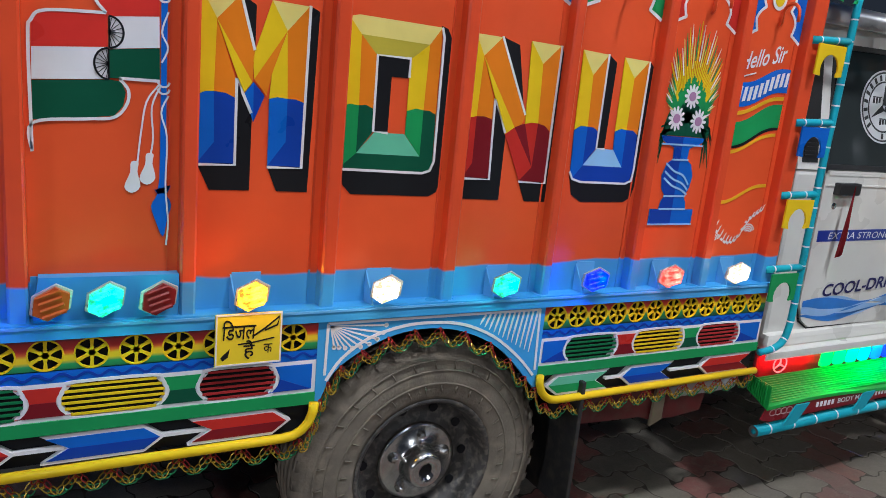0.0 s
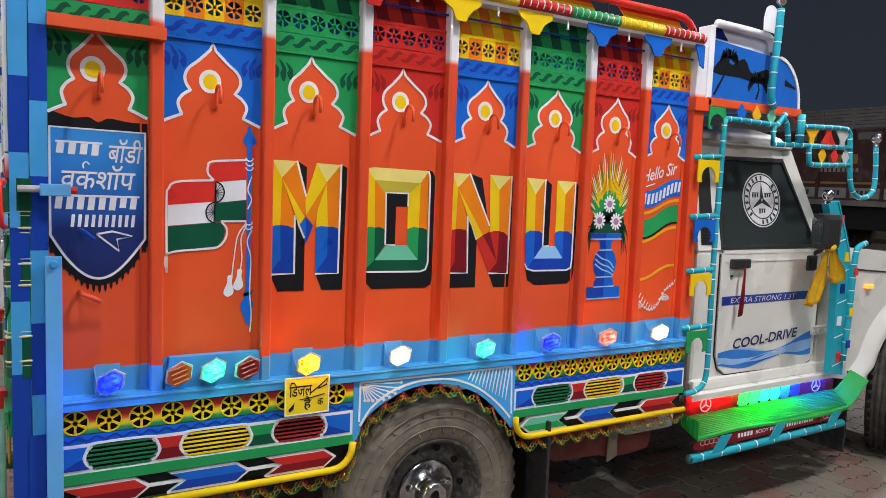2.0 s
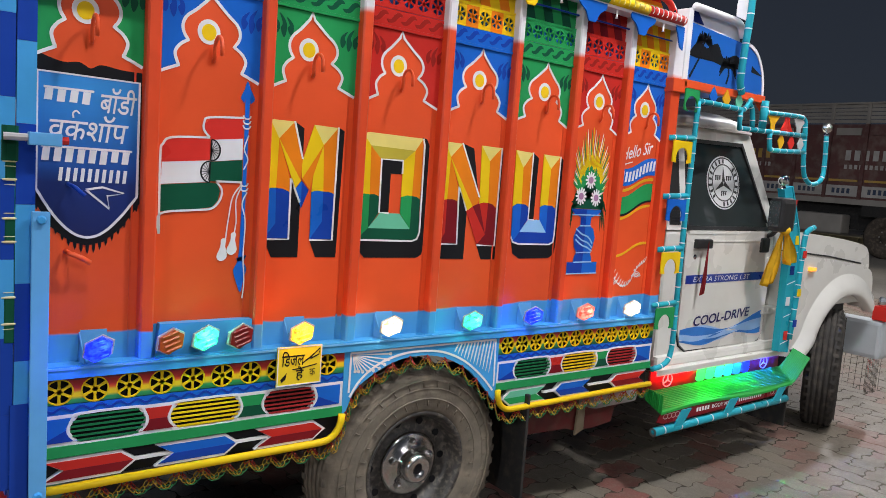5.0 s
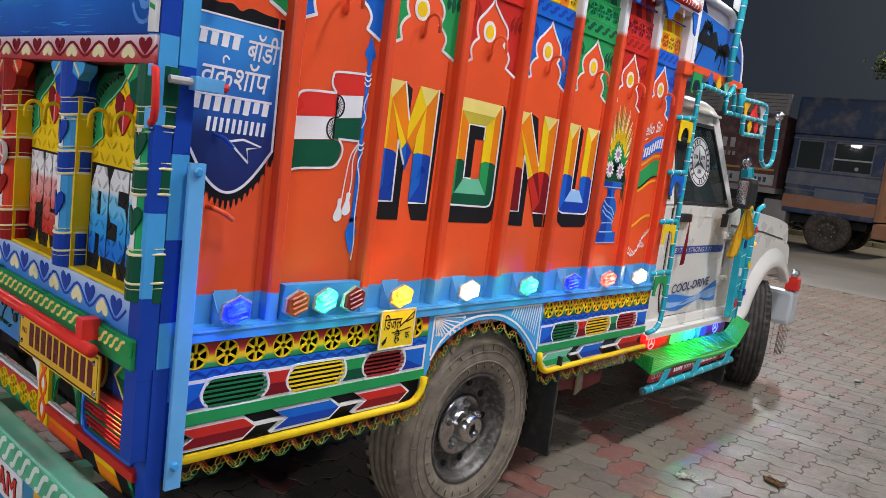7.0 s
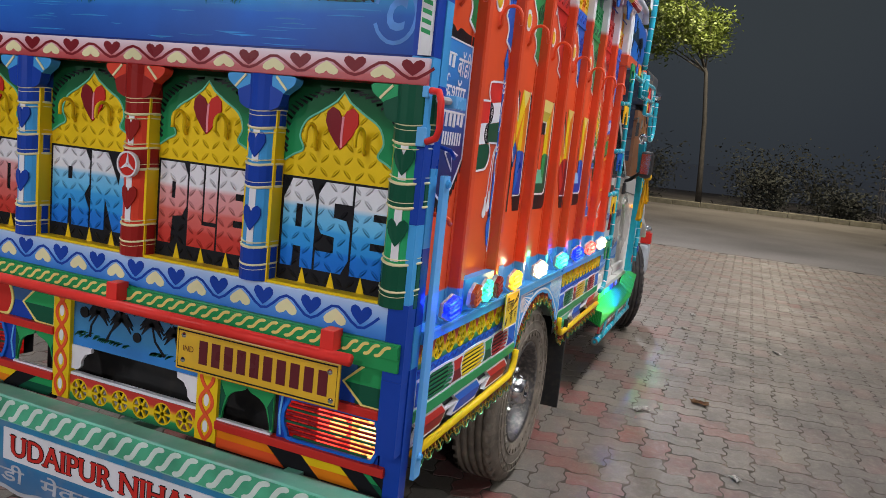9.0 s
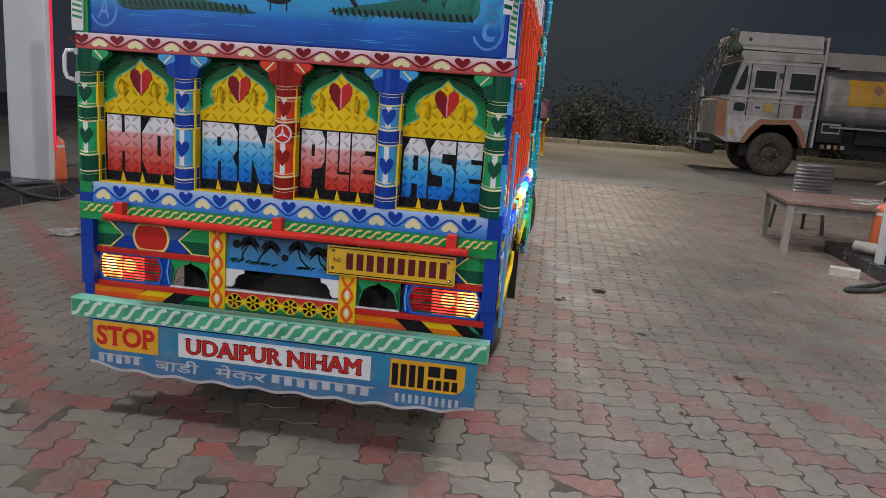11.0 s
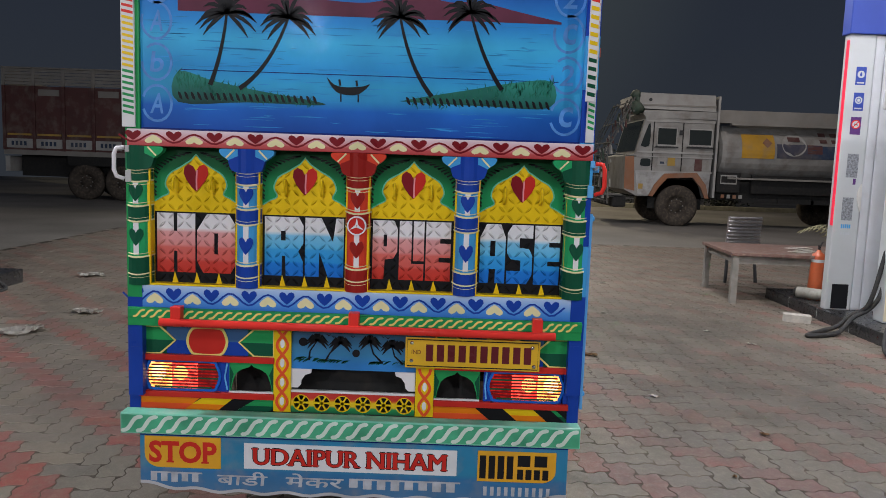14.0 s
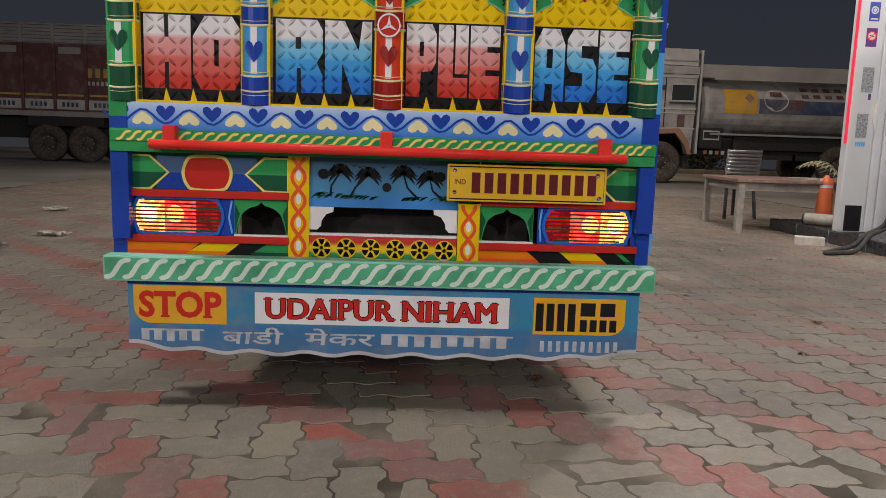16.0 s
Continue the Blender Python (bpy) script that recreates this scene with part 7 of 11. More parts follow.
bars("covered_number", 4, at_rear, 0.378, 0.258, 0.140, 0.092, BLACK, flap, 0.1078, fill=0.7)
bars("covered_number", 2, at_rear, 0.232, 0.310, 0.130, 0.044, BLACK, flap, 0.1078, fill=0.75)
bars("covered_number", 4, at_rear, 0.232, 0.258, 0.130, 0.040, BLACK, flap, 0.1078, fill=0.7)
GREYW = mat("faded_white", (0.42, 0.44, 0.48), 0.6, vary=0.3, scale=20)
bars("covered_word", 5, at_rear, 1.650, 0.196, 0.200, 0.042, GREYW, flap, 0.1052, 0.0, True, seed=11)
text("lettering", "बाडी", at_rear, 1.395, 0.193, 0.195, 0.056, GREYW, flap, 0.1054, 0.013, 0.1)
text("lettering", "मेकर", at_rear, 1.130, 0.193, 0.225, 0.056, GREYW, flap, 0.1054, 0.013, 0.1)
bars("covered_word", 8, at_rear, 0.880, 0.192, 0.430, 0.044, GREYW, flap, 0.1052, 0.0, True, seed=14)
bars("covered_number", 10, at_rear, 0.360, 0.188, 0.270, 0.036, GREYW, flap, 0.1052, fill=0.5)
# tailgate drop handles at both corners
for y, s, cc in ((-0.008, -1, "brightred"), (1.752, 1, "white")):
    hd = part("latch_handle", tube(bmesh.new(), [(-0.060, y + s * 0.004, 1.478), (-0.070, y + s * 0.028, 1.476), (-0.072, y + s * 0.036, 1.455), (-0.070, y + s * 0.038, 1.395), (-0.068, y + s * 0.030, 1.372), (-0.060, y + s * 0.004, 1.362)], 0.0085, 8), paint(cc), truck, "bent steel latch handle", smooth=True)
    part("latch_plate", boxm(-0.064, -0.052, min(y, y - s * 0.022), max(y, y - s * 0.022), 1.350, 1.395, bevel=0.003), paint("skylight" if s < 0 else "grey"), hd)
    part("latch_plate", boxm(-0.066, -0.056, min(y, y - s * 0.016), max(y, y - s * 0.016), 1.462, 1.488, bevel=0.003), paint("skylight" if s < 0 else "grey"), hd)
# chassis
# added black sheet, no chassis part: keeps the niche openings dark
part("rear_cross_member", boxm(0.118, 0.140, 0.385, 1.380, 0.452, 0.665, bevel=0.003), UNDER, truck)
part("chassis_rail", boxm(0.145, 4.9, 0.42, 0.50, 0.44, 0.60), UNDER, truck)
part("chassis_rail", boxm(0.145, 4.9, 1.25, 1.33, 0.44, 0.60), UNDER, truck)
part("rear_axle", tube(bmesh.new(), [(1.29, 0.25, 0.375), (1.29, 1.50, 0.375)], 0.055, 12), UNDER, truck, smooth=True)
part("differential", lathe(bmesh.new(), [(0.0, -0.13), (0.10, -0.10), (0.14, 0.0), (0.10, 0.10), (0.0, 0.13)], 16, (1.29, 0.87, 0.375)), UNDER, truck, smooth=True)
part("spare_wheel_cover", boxm(0.18, 0.80, 0.55, 1.20, 0.46, 0.66, bevel=0.04), UNDER, truck)
part("mud_guard", boxm(1.765, 1.780, -0.020, 0.30, 0.165, 0.60, bevel=0.004), BLACK_RUBBER, truck)
part("mud_guard", boxm(1.690, 1.705, 1.38, 1.66, 0.10, 0.58), BLACK_RUBBER, truck)
part("leaf_spring", boxm(0.70, 1.88, 0.30, 0.37, 0.40, 0.44, bevel=0.008), UNDER, truck)

# ---- wheels ----
def wheel(m, rim_col, hub_dark=True, tyre=RUBBER):
    root = empty("wheel", m)
    root.parent = truck
    tagged(root, "dusty road wheel with ribbed tyre and worn rim")
    R = 0.375
    prof = [(0.200, -0.075), (0.225, -0.092), (0.285, -0.098), (0.335, -0.092), (0.362, -0.078), (0.373, -0.062)]
    bm = bmesh.new()
    tread = []
    for k in range(5):
        a = -0.060 + 0.030 * k
        tread += [(0.375, a - 0.011), (0.375, a + 0.011), (0.366, a + 0.0125), (0.366, a + 0.0175)]
    tread = tread[:-2]
    full = prof + tread + [(r, -h) for r, h in prof[::-1]] + [(0.196, 0.06), (0.196, -0.06)]
    lathe(bm, full, 56, axis="Y", closed=True)
    for k in range(44):
        a = 2 * math.pi * k / 44
        for s in (-1, 1):
            c, sn = math.cos(a), math.sin(a)
            c2, s2 = math.cos(a + 0.06), math.sin(a + 0.06)
            q = [(r * cc, h * s, r * ss) for r, h, cc, ss in ((0.378, 0.050, c, sn), (0.378, 0.076, c, sn), (0.352, 0.090, c, sn), (0.352, 0.090, c2, s2), (0.378, 0.076, c2, s2), (0.378, 0.050, c2, s2))]
            vs = [bm.verts.new(p) for p in q]
            bm.faces.new((vs[0], vs[1], vs[4], vs[5])); bm.faces.new((vs[1], vs[2], vs[3], vs[4]))
    part("tyre", bm, tyre, root, "dusty black rubber tyre", smooth=True)
    bm = bmesh.new()
    for k in range(64):
        a = 2 * math.pi * k / 64
        r0, r1 = (0.236, 0.256) if k % 2 else (0.305, 0.326)
        tube(bm, [(r0 * math.cos(a), -0.0975, r0 * math.sin(a)), (r1 * math.cos(a + 0.012), -0.0965, r1 * math.sin(a + 0.012))], 0.0022, 4)
    for rr_, w in ((0.262, 0.003), (0.300, 0.002), (0.330, 0.003)):
        lathe(bm, [(rr_ - w, -0.0965), (rr_, -0.1005), (rr_ + w, -0.0965)], 48, axis="Y")
    part("sidewall_rib", bm, tyre, root, smooth=True)
    part("rim", lathe(bmesh.new(), [(0.212, -0.086), (0.206, -0.090), (0.196, -0.080), (0.188, -0.050), (0.178, -0.020), (0.150, -0.010), (0.128, -0.018), (0.105, -0.030), (0.0, -0.030)], 40, axis="Y"), rim_col, root, "steel rim", smooth=True)
    bm = bmesh.new()
    for k in range(10):
        a = 2 * math.pi * k / 10
        lathe(bm, [(0.0, -0.0165), (0.014, -0.0165), (0.014, -0.012)], 10, (0.158 * math.cos(a), -0.002, 0.158 * math.sin(a)))
    part("vent_hole", bm, paint("black"), root)
    part("hub_plate", lathe(bmesh.new(), [(0.118, -0.026), (0.120, -0.036), (0.108, -0.041), (0.062, -0.043), (0.058, -0.060), (0.050, -0.098), (0.043, -0.103), (0.024, -0.103), (0.021, -0.092), (0.0, -0.092)], 32, axis="Y"), STEEL if hub_dark else HUBSILVER, root, "worn silver hub", smooth=True)
    part("hub_bore", lathe(bmesh.new(), [(0.0205, -0.0925), (0.0, -0.0925)], 16), paint("black"), root)
    for k in range(5):
        a = 2 * math.pi * k / 5 + 0.3
        part("wheel_nut", lathe(bmesh.new(), [(0.015, -0.038), (0.015, -0.048), (0.010, -0.060), (0.005, -0.064), (0.0, -0.064)], 8, (0.086 * math.cos(a), 0, 0.086 * math.sin(a))), HUBSILVER, root)
    return root


RIM = mat("rim_black", (0.075, 0.070, 0.066), 0.42, 0.35, 0.5, 22, 120, 0.4, dirt=0.75, dirt_col=(0.26, 0.23, 0.19))
wheel(pose(1.285, 0.122, 0.372), RIM, False)
FRONT_TYRE = mat("worn_black_tyre", (0.045, 0.041, 0.037), 0.85, 0, 0.3, 9, 130, 0.6, dirt=0.6, dirt_col=(0.12, 0.10, 0.08), spec=0.25)
wheel(pose(4.570, 0.165, 0.375, 0, 0, 24), paint("red"), False, FRONT_TYRE)
wheel(pose(1.292, 1.575, 0.375, 0, 0, 180), RIM)
wheel(pose(4.570, 1.575, 0.375, 0, 0, 204), paint("red"), True, FRONT_TYRE)

# ---- cab ----
CW = CABWHITE


def at_cab(u, v, d):
    """Cab side: leans in above the waistline."""
    return (u, 0.092 + max(0.0, v - 1.25) * 0.16 - d, v)


def cab_pr(pts, d0, d1):
    return prism(bmesh.new(), pts, at_cab, d0, d1)


cab = part("cab_body", boxm(2.690, 3.640, 0.094, 1.650, 0.575, 1.250, bevel=0.02), CW, truck, "off-white pickup cab")
part("cowl", boxm(3.640, 3.960, 0.098, 1.640, 0.575, 1.235, bevel=0.03), CW, cab)
part("sill_step", boxm(2.690, 3.930, 0.066, 0.12, 0.575, 0.640, bevel=0.02), CW, cab)
# upper frame
part("rear_pillar", cab_pr([(2.690, 1.25), (2.850, 1.25), (2.846, 1.700), (2.690, 1.700)], -0.05, 0.0), CW, cab)
part("vent_panel", cab_pr([(2.712, 1.275), (2.795, 1.275), (2.795, 1.680), (2.712, 1.680)], -0.002, 0.003), PLASTIC, cab)
for k in range(9):
    z = 1.295 + 0.014 * k
    part("vent_slat", cab_pr([(2.716, z), (2.790, z), (2.790, z + 0.006), (2.716, z + 0.006)], 0.003, 0.007), PLASTIC, cab)
part("header", cab_pr([(2.690, 1.690), (3.372, 1.700), (3.345, 1.762), (2.690, 1.762)], -0.06, 0.002), CW, cab)
part("windscreen_pillar", cab_pr([(3.596, 1.250), (3.668, 1.250), (3.425, 1.762), (3.345, 1.762), (3.352, 1.700)], -0.05, 0.003), CW, cab)
part("waist_moulding", cab_pr([(2.860, 1.232), (3.640, 1.232), (3.640, 1.250), (2.860, 1.250)], 0.0, 0.010), CW, cab)
part("window_seal", stroke(bmesh.new(), [(2.853, 1.262), (3.592, 1.264), (3.350, 1.694), (2.853, 1.686)], 0.022, at_cab, -0.012, 0.004, True), PLASTIC, cab)
GLASS = glass_mat("cab_glass", (0.05, 0.06, 0.06), 0.02, 0.6)
gl = part("door_glass", cab_pr([(2.853, 1.262), (3.592, 1.264), (3.350, 1.694), (2.853, 1.686)], -0.010, -0.006), GLASS, cab, "dark tinted door glass")
part("far_glass", boxm(2.86, 3.50, 1.60, 1.605, 1.27, 1.70), GLASS, cab)
part("cab_rear_wall", boxm(2.680, 2.700, 0.16, 1.60, 1.24, 1.76), CW, cab)
# sticker
sx, sz = 3.178, 1.492
st = part("round_sticker", cab_pr(circle(sx, sz, 0.145, 40, 0.135), -0.006, -0.0045), mat("sticker_white", (0.72, 0.72, 0.72), 0.5, vary=0.05), cab, "round white window sticker")
part("sticker_ring", stroke(bmesh.new(), circle(sx, sz, 0.135, 40, 0.126), 0.006, at_cab, -0.0045, -0.0035, True), PLASTIC, cab)
part("sticker_ring", stroke(bmesh.new(), circle(sx, sz, 0.098, 40, 0.092), 0.006, at_cab, -0.0045, -0.0035, True), PLASTIC, cab)
bm = bmesh.new()
for a in (90, 210, 330):
    prism(bm, [(sx + 0.014 * math.cos(radians(a - 65)), sz + 0.014 * math.sin(radians(a - 65))), (sx + 0.094 * math.cos(radians(a)), sz + 0.088 * math.sin(radians(a))), (sx + 0.014 * math.cos(radians(a + 65)), sz + 0.014 * math.sin(radians(a + 65)))], at_cab, -0.0045, -0.0035)
for k in range(22):
    a = radians(360 * k / 22 + 8)
    r0, r1 = 0.105, 0.128
    if 3 <= k % 11 <= 4:
        continue
    stroke(bm, [(sx + r0 * math.cos(a), sz + r0 * .93 * math.sin(a)), (sx + r1 * math.cos(a), sz + r1 * .93 * math.sin(a))], 0.012, at_cab, -0.0045, -0.0035)
part("sticker_bars", bm, PLASTIC, cab)
for a in (30, 150, 270):
    bars("covered_word", 3, at_cab, sx + 0.055 * math.cos(radians(a)) - 0.026, sz + 0.052 * math.sin(radians(a)) - 0.016, 0.052, 0.026, PLASTIC, cab, -0.0035, 0.1, True, seed=int(a))
# interior
part("seat_back", boxm(2.78, 2.92, 0.25, 1.50, 0.95, 1.52, bevel=0.05), DARKIN, cab)
part("dashboard", boxm(3.42, 3.70, 0.18, 1.56, 1.05, 1.285, bevel=0.05), DARKIN, cab)
part("steering_wheel", stroke(bmesh.new(), circle(0, 0, 0.18, 24), 0.024, lambda u, v, d: (3.30 + v * 0.45 - d, 0.52 + u, 1.22 + v * 0.85), 0, 0.02, True), PLASTIC, cab)
# door
door = part("cab_door", cab_pr([(2.852, 0.745), (2.880, 0.680), (2.930, 0.648), (3.560, 0.640), (3.600, 0.655), (3.628, 0.700), (3.634, 1.234), (2.846, 1.234)], 0.0, 0.008), CW, truck, "off-white door with blue stripe and lettering")
part("door_gap", stroke(bmesh.new(), [(2.842, 1.234), (2.846, 0.745), (2.874, 0.674), (2.930, 0.641), (3.560, 0.633), (3.606, 0.648), (3.636, 0.698), (3.642, 1.234)], 0.007, at_cab, 0.0, 0.002), paint("black"), cab)
part("crease", stroke(bmesh.new(), [(2.86, 1.196), (3.62, 1.196)], 0.006, at_cab, 0.006, 0.011), CW, cab)
part("blue_stripe", cab_pr([(2.870, 0.985), (3.600, 0.988), (3.604, 1.030), (2.868, 1.028)], 0.008, 0.0092), mat("decal_blue", (0.012, 0.04, 0.30), 0.3, coat=0.3), door)
text("lettering", "EXTRA STRONG 1.3T", at_cab, 2.930, 0.994, 0.500, 0.026, WHITE, door, 0.0098, 0.0, 0.25)
WAVE1, WAVE2 = mat("wave_blue", (0.03, 0.20, 0.62), 0.35, vary=0.15, scale=8), mat("wave_pale", (0.30, 0.50, 0.80), 0.35, vary=0.12, scale=8)
for mm, z0, th, ph in ((WAVE2, 0.690, 0.075, 0.0), (WAVE1, 0.715, 0.048, 0.7), (WAVE2, 0.705, 0.020, 2.0), (WAVE1, 0.680, 0.020, 1.2)):
    n = 24
    top = [(2.866 + 0.735 * k / n, z0 + th * (0.55 + 0.45 * math.sin(ph + 7 * k / n)) + 0.055 * (k / n) ** 2) for k in range(n + 1)]
    bot = [(2.866 + 0.735 * k / n, z0 + 0.018 * math.sin(ph + 9 * k / n + 1) + 0.030 * (k / n) ** 2) for k in range(n + 1)]
    part("wave_decal", cab_pr(bot + top[::-1], 0.0082, 0.0090 + 0.0004 * ph), mm, door)
text("lettering", "COOL-DRIVE", at_cab, 2.965, 0.766, 0.500, 0.050, mat("decal_navy", (0.012, 0.012, 0.10), 0.35), door, 0.0112, 0.02, 0.22, angle=3.0)
hnd = part("door_handle", boxm(2.905, 3.035, 0.060, 0.088, 1.162, 1.208, bevel=0.008), PLASTIC, door, "black door handle")
part("door_lock", lathe(bmesh.new(), [(0.0, -0.006), (0.012, -0.004), (0.013, 0.0)], 12, (2.925, 0.085, 1.120)), CHROME, door, smooth=True)
for z in (0.815, 1.085):
    hg = part("door_hinge", boxm(3.590, 3.720, 0.068, 0.090, z - 0.024, z + 0.024, bevel=0.007), CW, truck)
    for u in (3.615, 3.650, 3.700):
        part("hinge_bolt", lathe(bmesh.new(), [(0.0, -0.008), (0.009, -0.006), (0.010, 0.0)], 8, (u, 0.068, z)), CW, hg)
text("lettering", "BO", at_cab, 3.672, 0.955, 0.050, 0.030, PLASTIC, cab, 0.004, 0.02)
# roof
bm = bmesh.new()
prof = [(0.150, 1.758), (0.158, 1.790), (0.185, 1.822), (0.260, 1.846), (0.870, 1.862), (1.480, 1.846), (1.555, 1.822), (1.582, 1.790), (1.590, 1.758)]
xs = [(2.650, -0.05), (2.680, -0.01), (2.76, 0.0), (3.25, 0.0), (3.36, -0.016), (3.42, -0.05)]
rows_ = [[bm.verts.new((x, y, max(1.752, z + dz))) for y, z in prof] for x, dz in xs]
for a, b in zip(rows_, rows_[1:]):
    for k in range(len(prof) - 1):
        bm.faces.new((a[k], a[k + 1], b[k + 1], b[k]))
bm.faces.new(rows_[0]); bm.faces.new(rows_[-1][::-1])
part("roof", bm, CW, cab, smooth=True)
part("rain_gutter", boxm(2.66, 3.40, 0.142, 0.165, 1.752, 1.766, bevel=0.004), CW, cab)
part("windscreen", prism(bmesh.new(), [(0.18, 1.25), (1.56, 1.25), (1.52, 1.76), (0.22, 1.76)], lambda u, v, d: (3.655 - (v - 1.25) * 0.50 + d, u, v), 0.0, 0.006), GLASS, cab)

# bonnet, wings
bonnet = part("bonnet", prism(bmesh.new(), smooth_line([(3.660, 1.262), (3.900, 1.250), (4.400, 1.214), (4.720, 1.176), (4.830, 1.136), (4.870, 1.040)], 4) + [(4.870, 0.800), (3.660, 0.800)], lambda u, v, d: (u, 1.645 - d, v), 0.0, 1.550), CW, cab)
part("bonnet_gap", stroke(bmesh.new(), [(3.700, 1.148), (4.300, 1.104), (4.740, 1.052)], 0.008, lambda u, v, d: (u, 0.0935 - d, v), 0.0, 0.006), PLASTIC, cab)


def wing(y_out, s):
    """Front wing with a flared arch; s: outward direction along y."""
    at = lambda u, v, d: (u, y_out + s * d, v)
    arch = [(4.570 + 0.430 * math.cos(radians(a)), 0.430 + 0.430 * math.sin(radians(a))) for a in range(170, 47, -10)]
    top = smooth_line([(4.945, 0.800), (4.930, 0.930), (4.870, 1.010), (4.640, 1.052), (4.300, 1.088), (3.660, 1.130)], 3)
    w = part("front_wing", prism(bmesh.new(), [(3.660, 0.560), (4.120, 0.490)] + arch + [(4.915, 0.750)] + top, at, -0.10, 0.0), CW, truck)
    fl = bmesh.new()
    path = [(4.030, 0.520)] + [(4.575 + 0.475 * math.cos(radians(a)), 0.425 + 0.480 * math.sin(radians(a))) for a in range(160, 49, -10)] + [(4.925, 0.765)]
    rows2 = []
    for (u, v) in smooth_line(path, 2):
        t = Vector((u - 4.570, v - 0.36)).normalized()
        rows2.append([fl.verts.new(at(u + t.x * k, v + t.y * k, d)) for k, d in ((0.085, 0.0), (0.050, 0.014), (0.010, 0.034), (-0.030, 0.040), (-0.046, 0.034), (-0.048, -0.02))])
    for a, b in zip(rows2, rows2[1:]):
        for k in range(5):
            fl.faces.new((a[k], a[k + 1], b[k + 1], b[k]))
    part("wheel_arch_flare", fl, CW, w, smooth=True)
    return w


wing(0.085, -1)
wing(1.655, 1)
part("wheel_well", boxm(4.05, 5.05, 0.30, 1.44, 0.45, 1.0), UNDER, cab)
ind = part("side_indicator", boxm(4.060, 4.120, 0.062, 0.090, 1.020, 1.042, bevel=0.006), mat("indicator_amber", (0.9, 0.35, 0.03), 0.2, emit=((1.0, 0.35, 0.05), 1.2)), cab)
part("front_lamp", lathe(bmesh.new(), [(0.0, 0.05), (0.05, 0.045), (0.07, 0.02), (0.07, -0.04)], 20, (4.86, 0.26, 0.93), "X"), mat("front_lens", (0.9, 0.5, 0.4), 0.2, emit=((1.0, 0.4, 0.3), 0.6)), cab, smooth=True)
part("grille_front", boxm(4.85, 4.90, 0.35, 1.39, 0.72, 1.0, bevel=0.02), PLASTIC, cab)
fb = part("front_bumper", boxm(5.02, 5.16, 0.02, 1.72, 0.40, 0.66, bevel=0.03), mat("bumper_silver", (0.55, 0.60, 0.62), 0.35, 0.2), truck, "pale front bumper with hanging metal fringe")
part("bumper_lamp", lathe(bmesh.new(), [(0.0, -0.03), (0.03, -0.02), (0.035, 0.02)], 14, (5.06, 0.05, 0.79)), CHROME, fb, smooth=True)
part("bumper_stripe", boxm(5.03, 5.10, 0.012, 0.10, 0.665, 0.76, bevel=0.004), paint("brightred"), fb)
bm = bmesh.new()
for k in range(16):
    x = 4.99 + 0.012 * k
    tube(bm, [(x, 0.06 + 0.012 * (k % 3), 0.40), (x + 0.004, 0.06 + 0.012 * (k % 3), 0.16)], 0.0018, 4)
for k in range(40):
    y = 0.06 + 1.6 * k / 39
    tube(bm, [(5.10, y, 0.40), (5.10, y + 0.003, 0.16)], 0.0018, 4)
part("metal_fringe", bm, CHROME, fb)
part("inner_flap", boxm(3.962, 3.977, 0.070, 0.42, 0.10, 0.56), BLACK_RUBBER, truck)

# ---- cyan pipe work beside the cab ----
CY = paint("teal")
BAND = paint("white")


def pipe_run(pts, r=0.0125, name="pipe_rail", bend=4, bands=True):
    line = smooth_line(pts, bend) if bend > 1 else pts
    root = part(name, tube(bmesh.new(), line, r, 10), CY, truck, "cyan pipe wound with white bands", smooth=True)
    if bands:
        bm = bmesh.new()
        L = [Vector(p) for p in line]
        acc = 0.03
        for a, b in zip(L, L[1:]):
            d = (b - a).length
            if d < 1e-6:
                continue
            t = (b - a) / d
            while acc < d:
                c = a + t * acc
                sd = (t.orthogonal().normalized() * 0.004)
                tube(bm, [c - t * 0.002 + sd * 0, c + t * 0.0028], r + 0.0008, 10)
                acc += 0.068
            acc -= d
        part("white_band", bm, BAND, root)
    return root


Yp = -0.020
pipe_run([(2.668, Yp, 1.845), (2.664, Yp, 1.60), (2.660, Yp, 1.20), (2.668, Yp, 0.80), (2.664, Yp, 0.70), (2.645, Yp, 0.652), (2.600, Yp, 0.630), (2.535, Yp, 0.622)], bend=3)
for z in (1.672, 1.412, 1.173, 0.918):
    pipe_run([(2.510, Yp + 0.02, z - 0.003), (2.660, Yp, z + 0.006)], bend=1, name="rung")
def u_bracket(x0, x1, z, cc):
    c, h = (x0 + x1) / 2, (x1 - x0) / 2
    out = [(x0, z), (x1, z), (x1, z - 0.095), (x1 - 0.028, z - 0.098)] + [(c + 0.045 * math.cos(radians(a)), z - 0.078 + 0.048 * math.sin(radians(a))) for a in range(0, 181, 20)] + [(x0 + 0.028, z - 0.098), (x0, z - 0.095)]
    part("bracket_plate", prism(bmesh.new(), out, lambda u, v, d: (u, Yp - 0.004 - d, v), -0.004, 0.002), paint(cc), truck, cc + " painted sheet-metal bracket")
for z, cc in ((1.660, "yellow"), (1.400, "blue"), (1.160, "yellow"), (0.905, "green")):
    u_bracket(2.515, 2.650, z, cc)
u_bracket(2.560, 2.665, 1.890, "green")
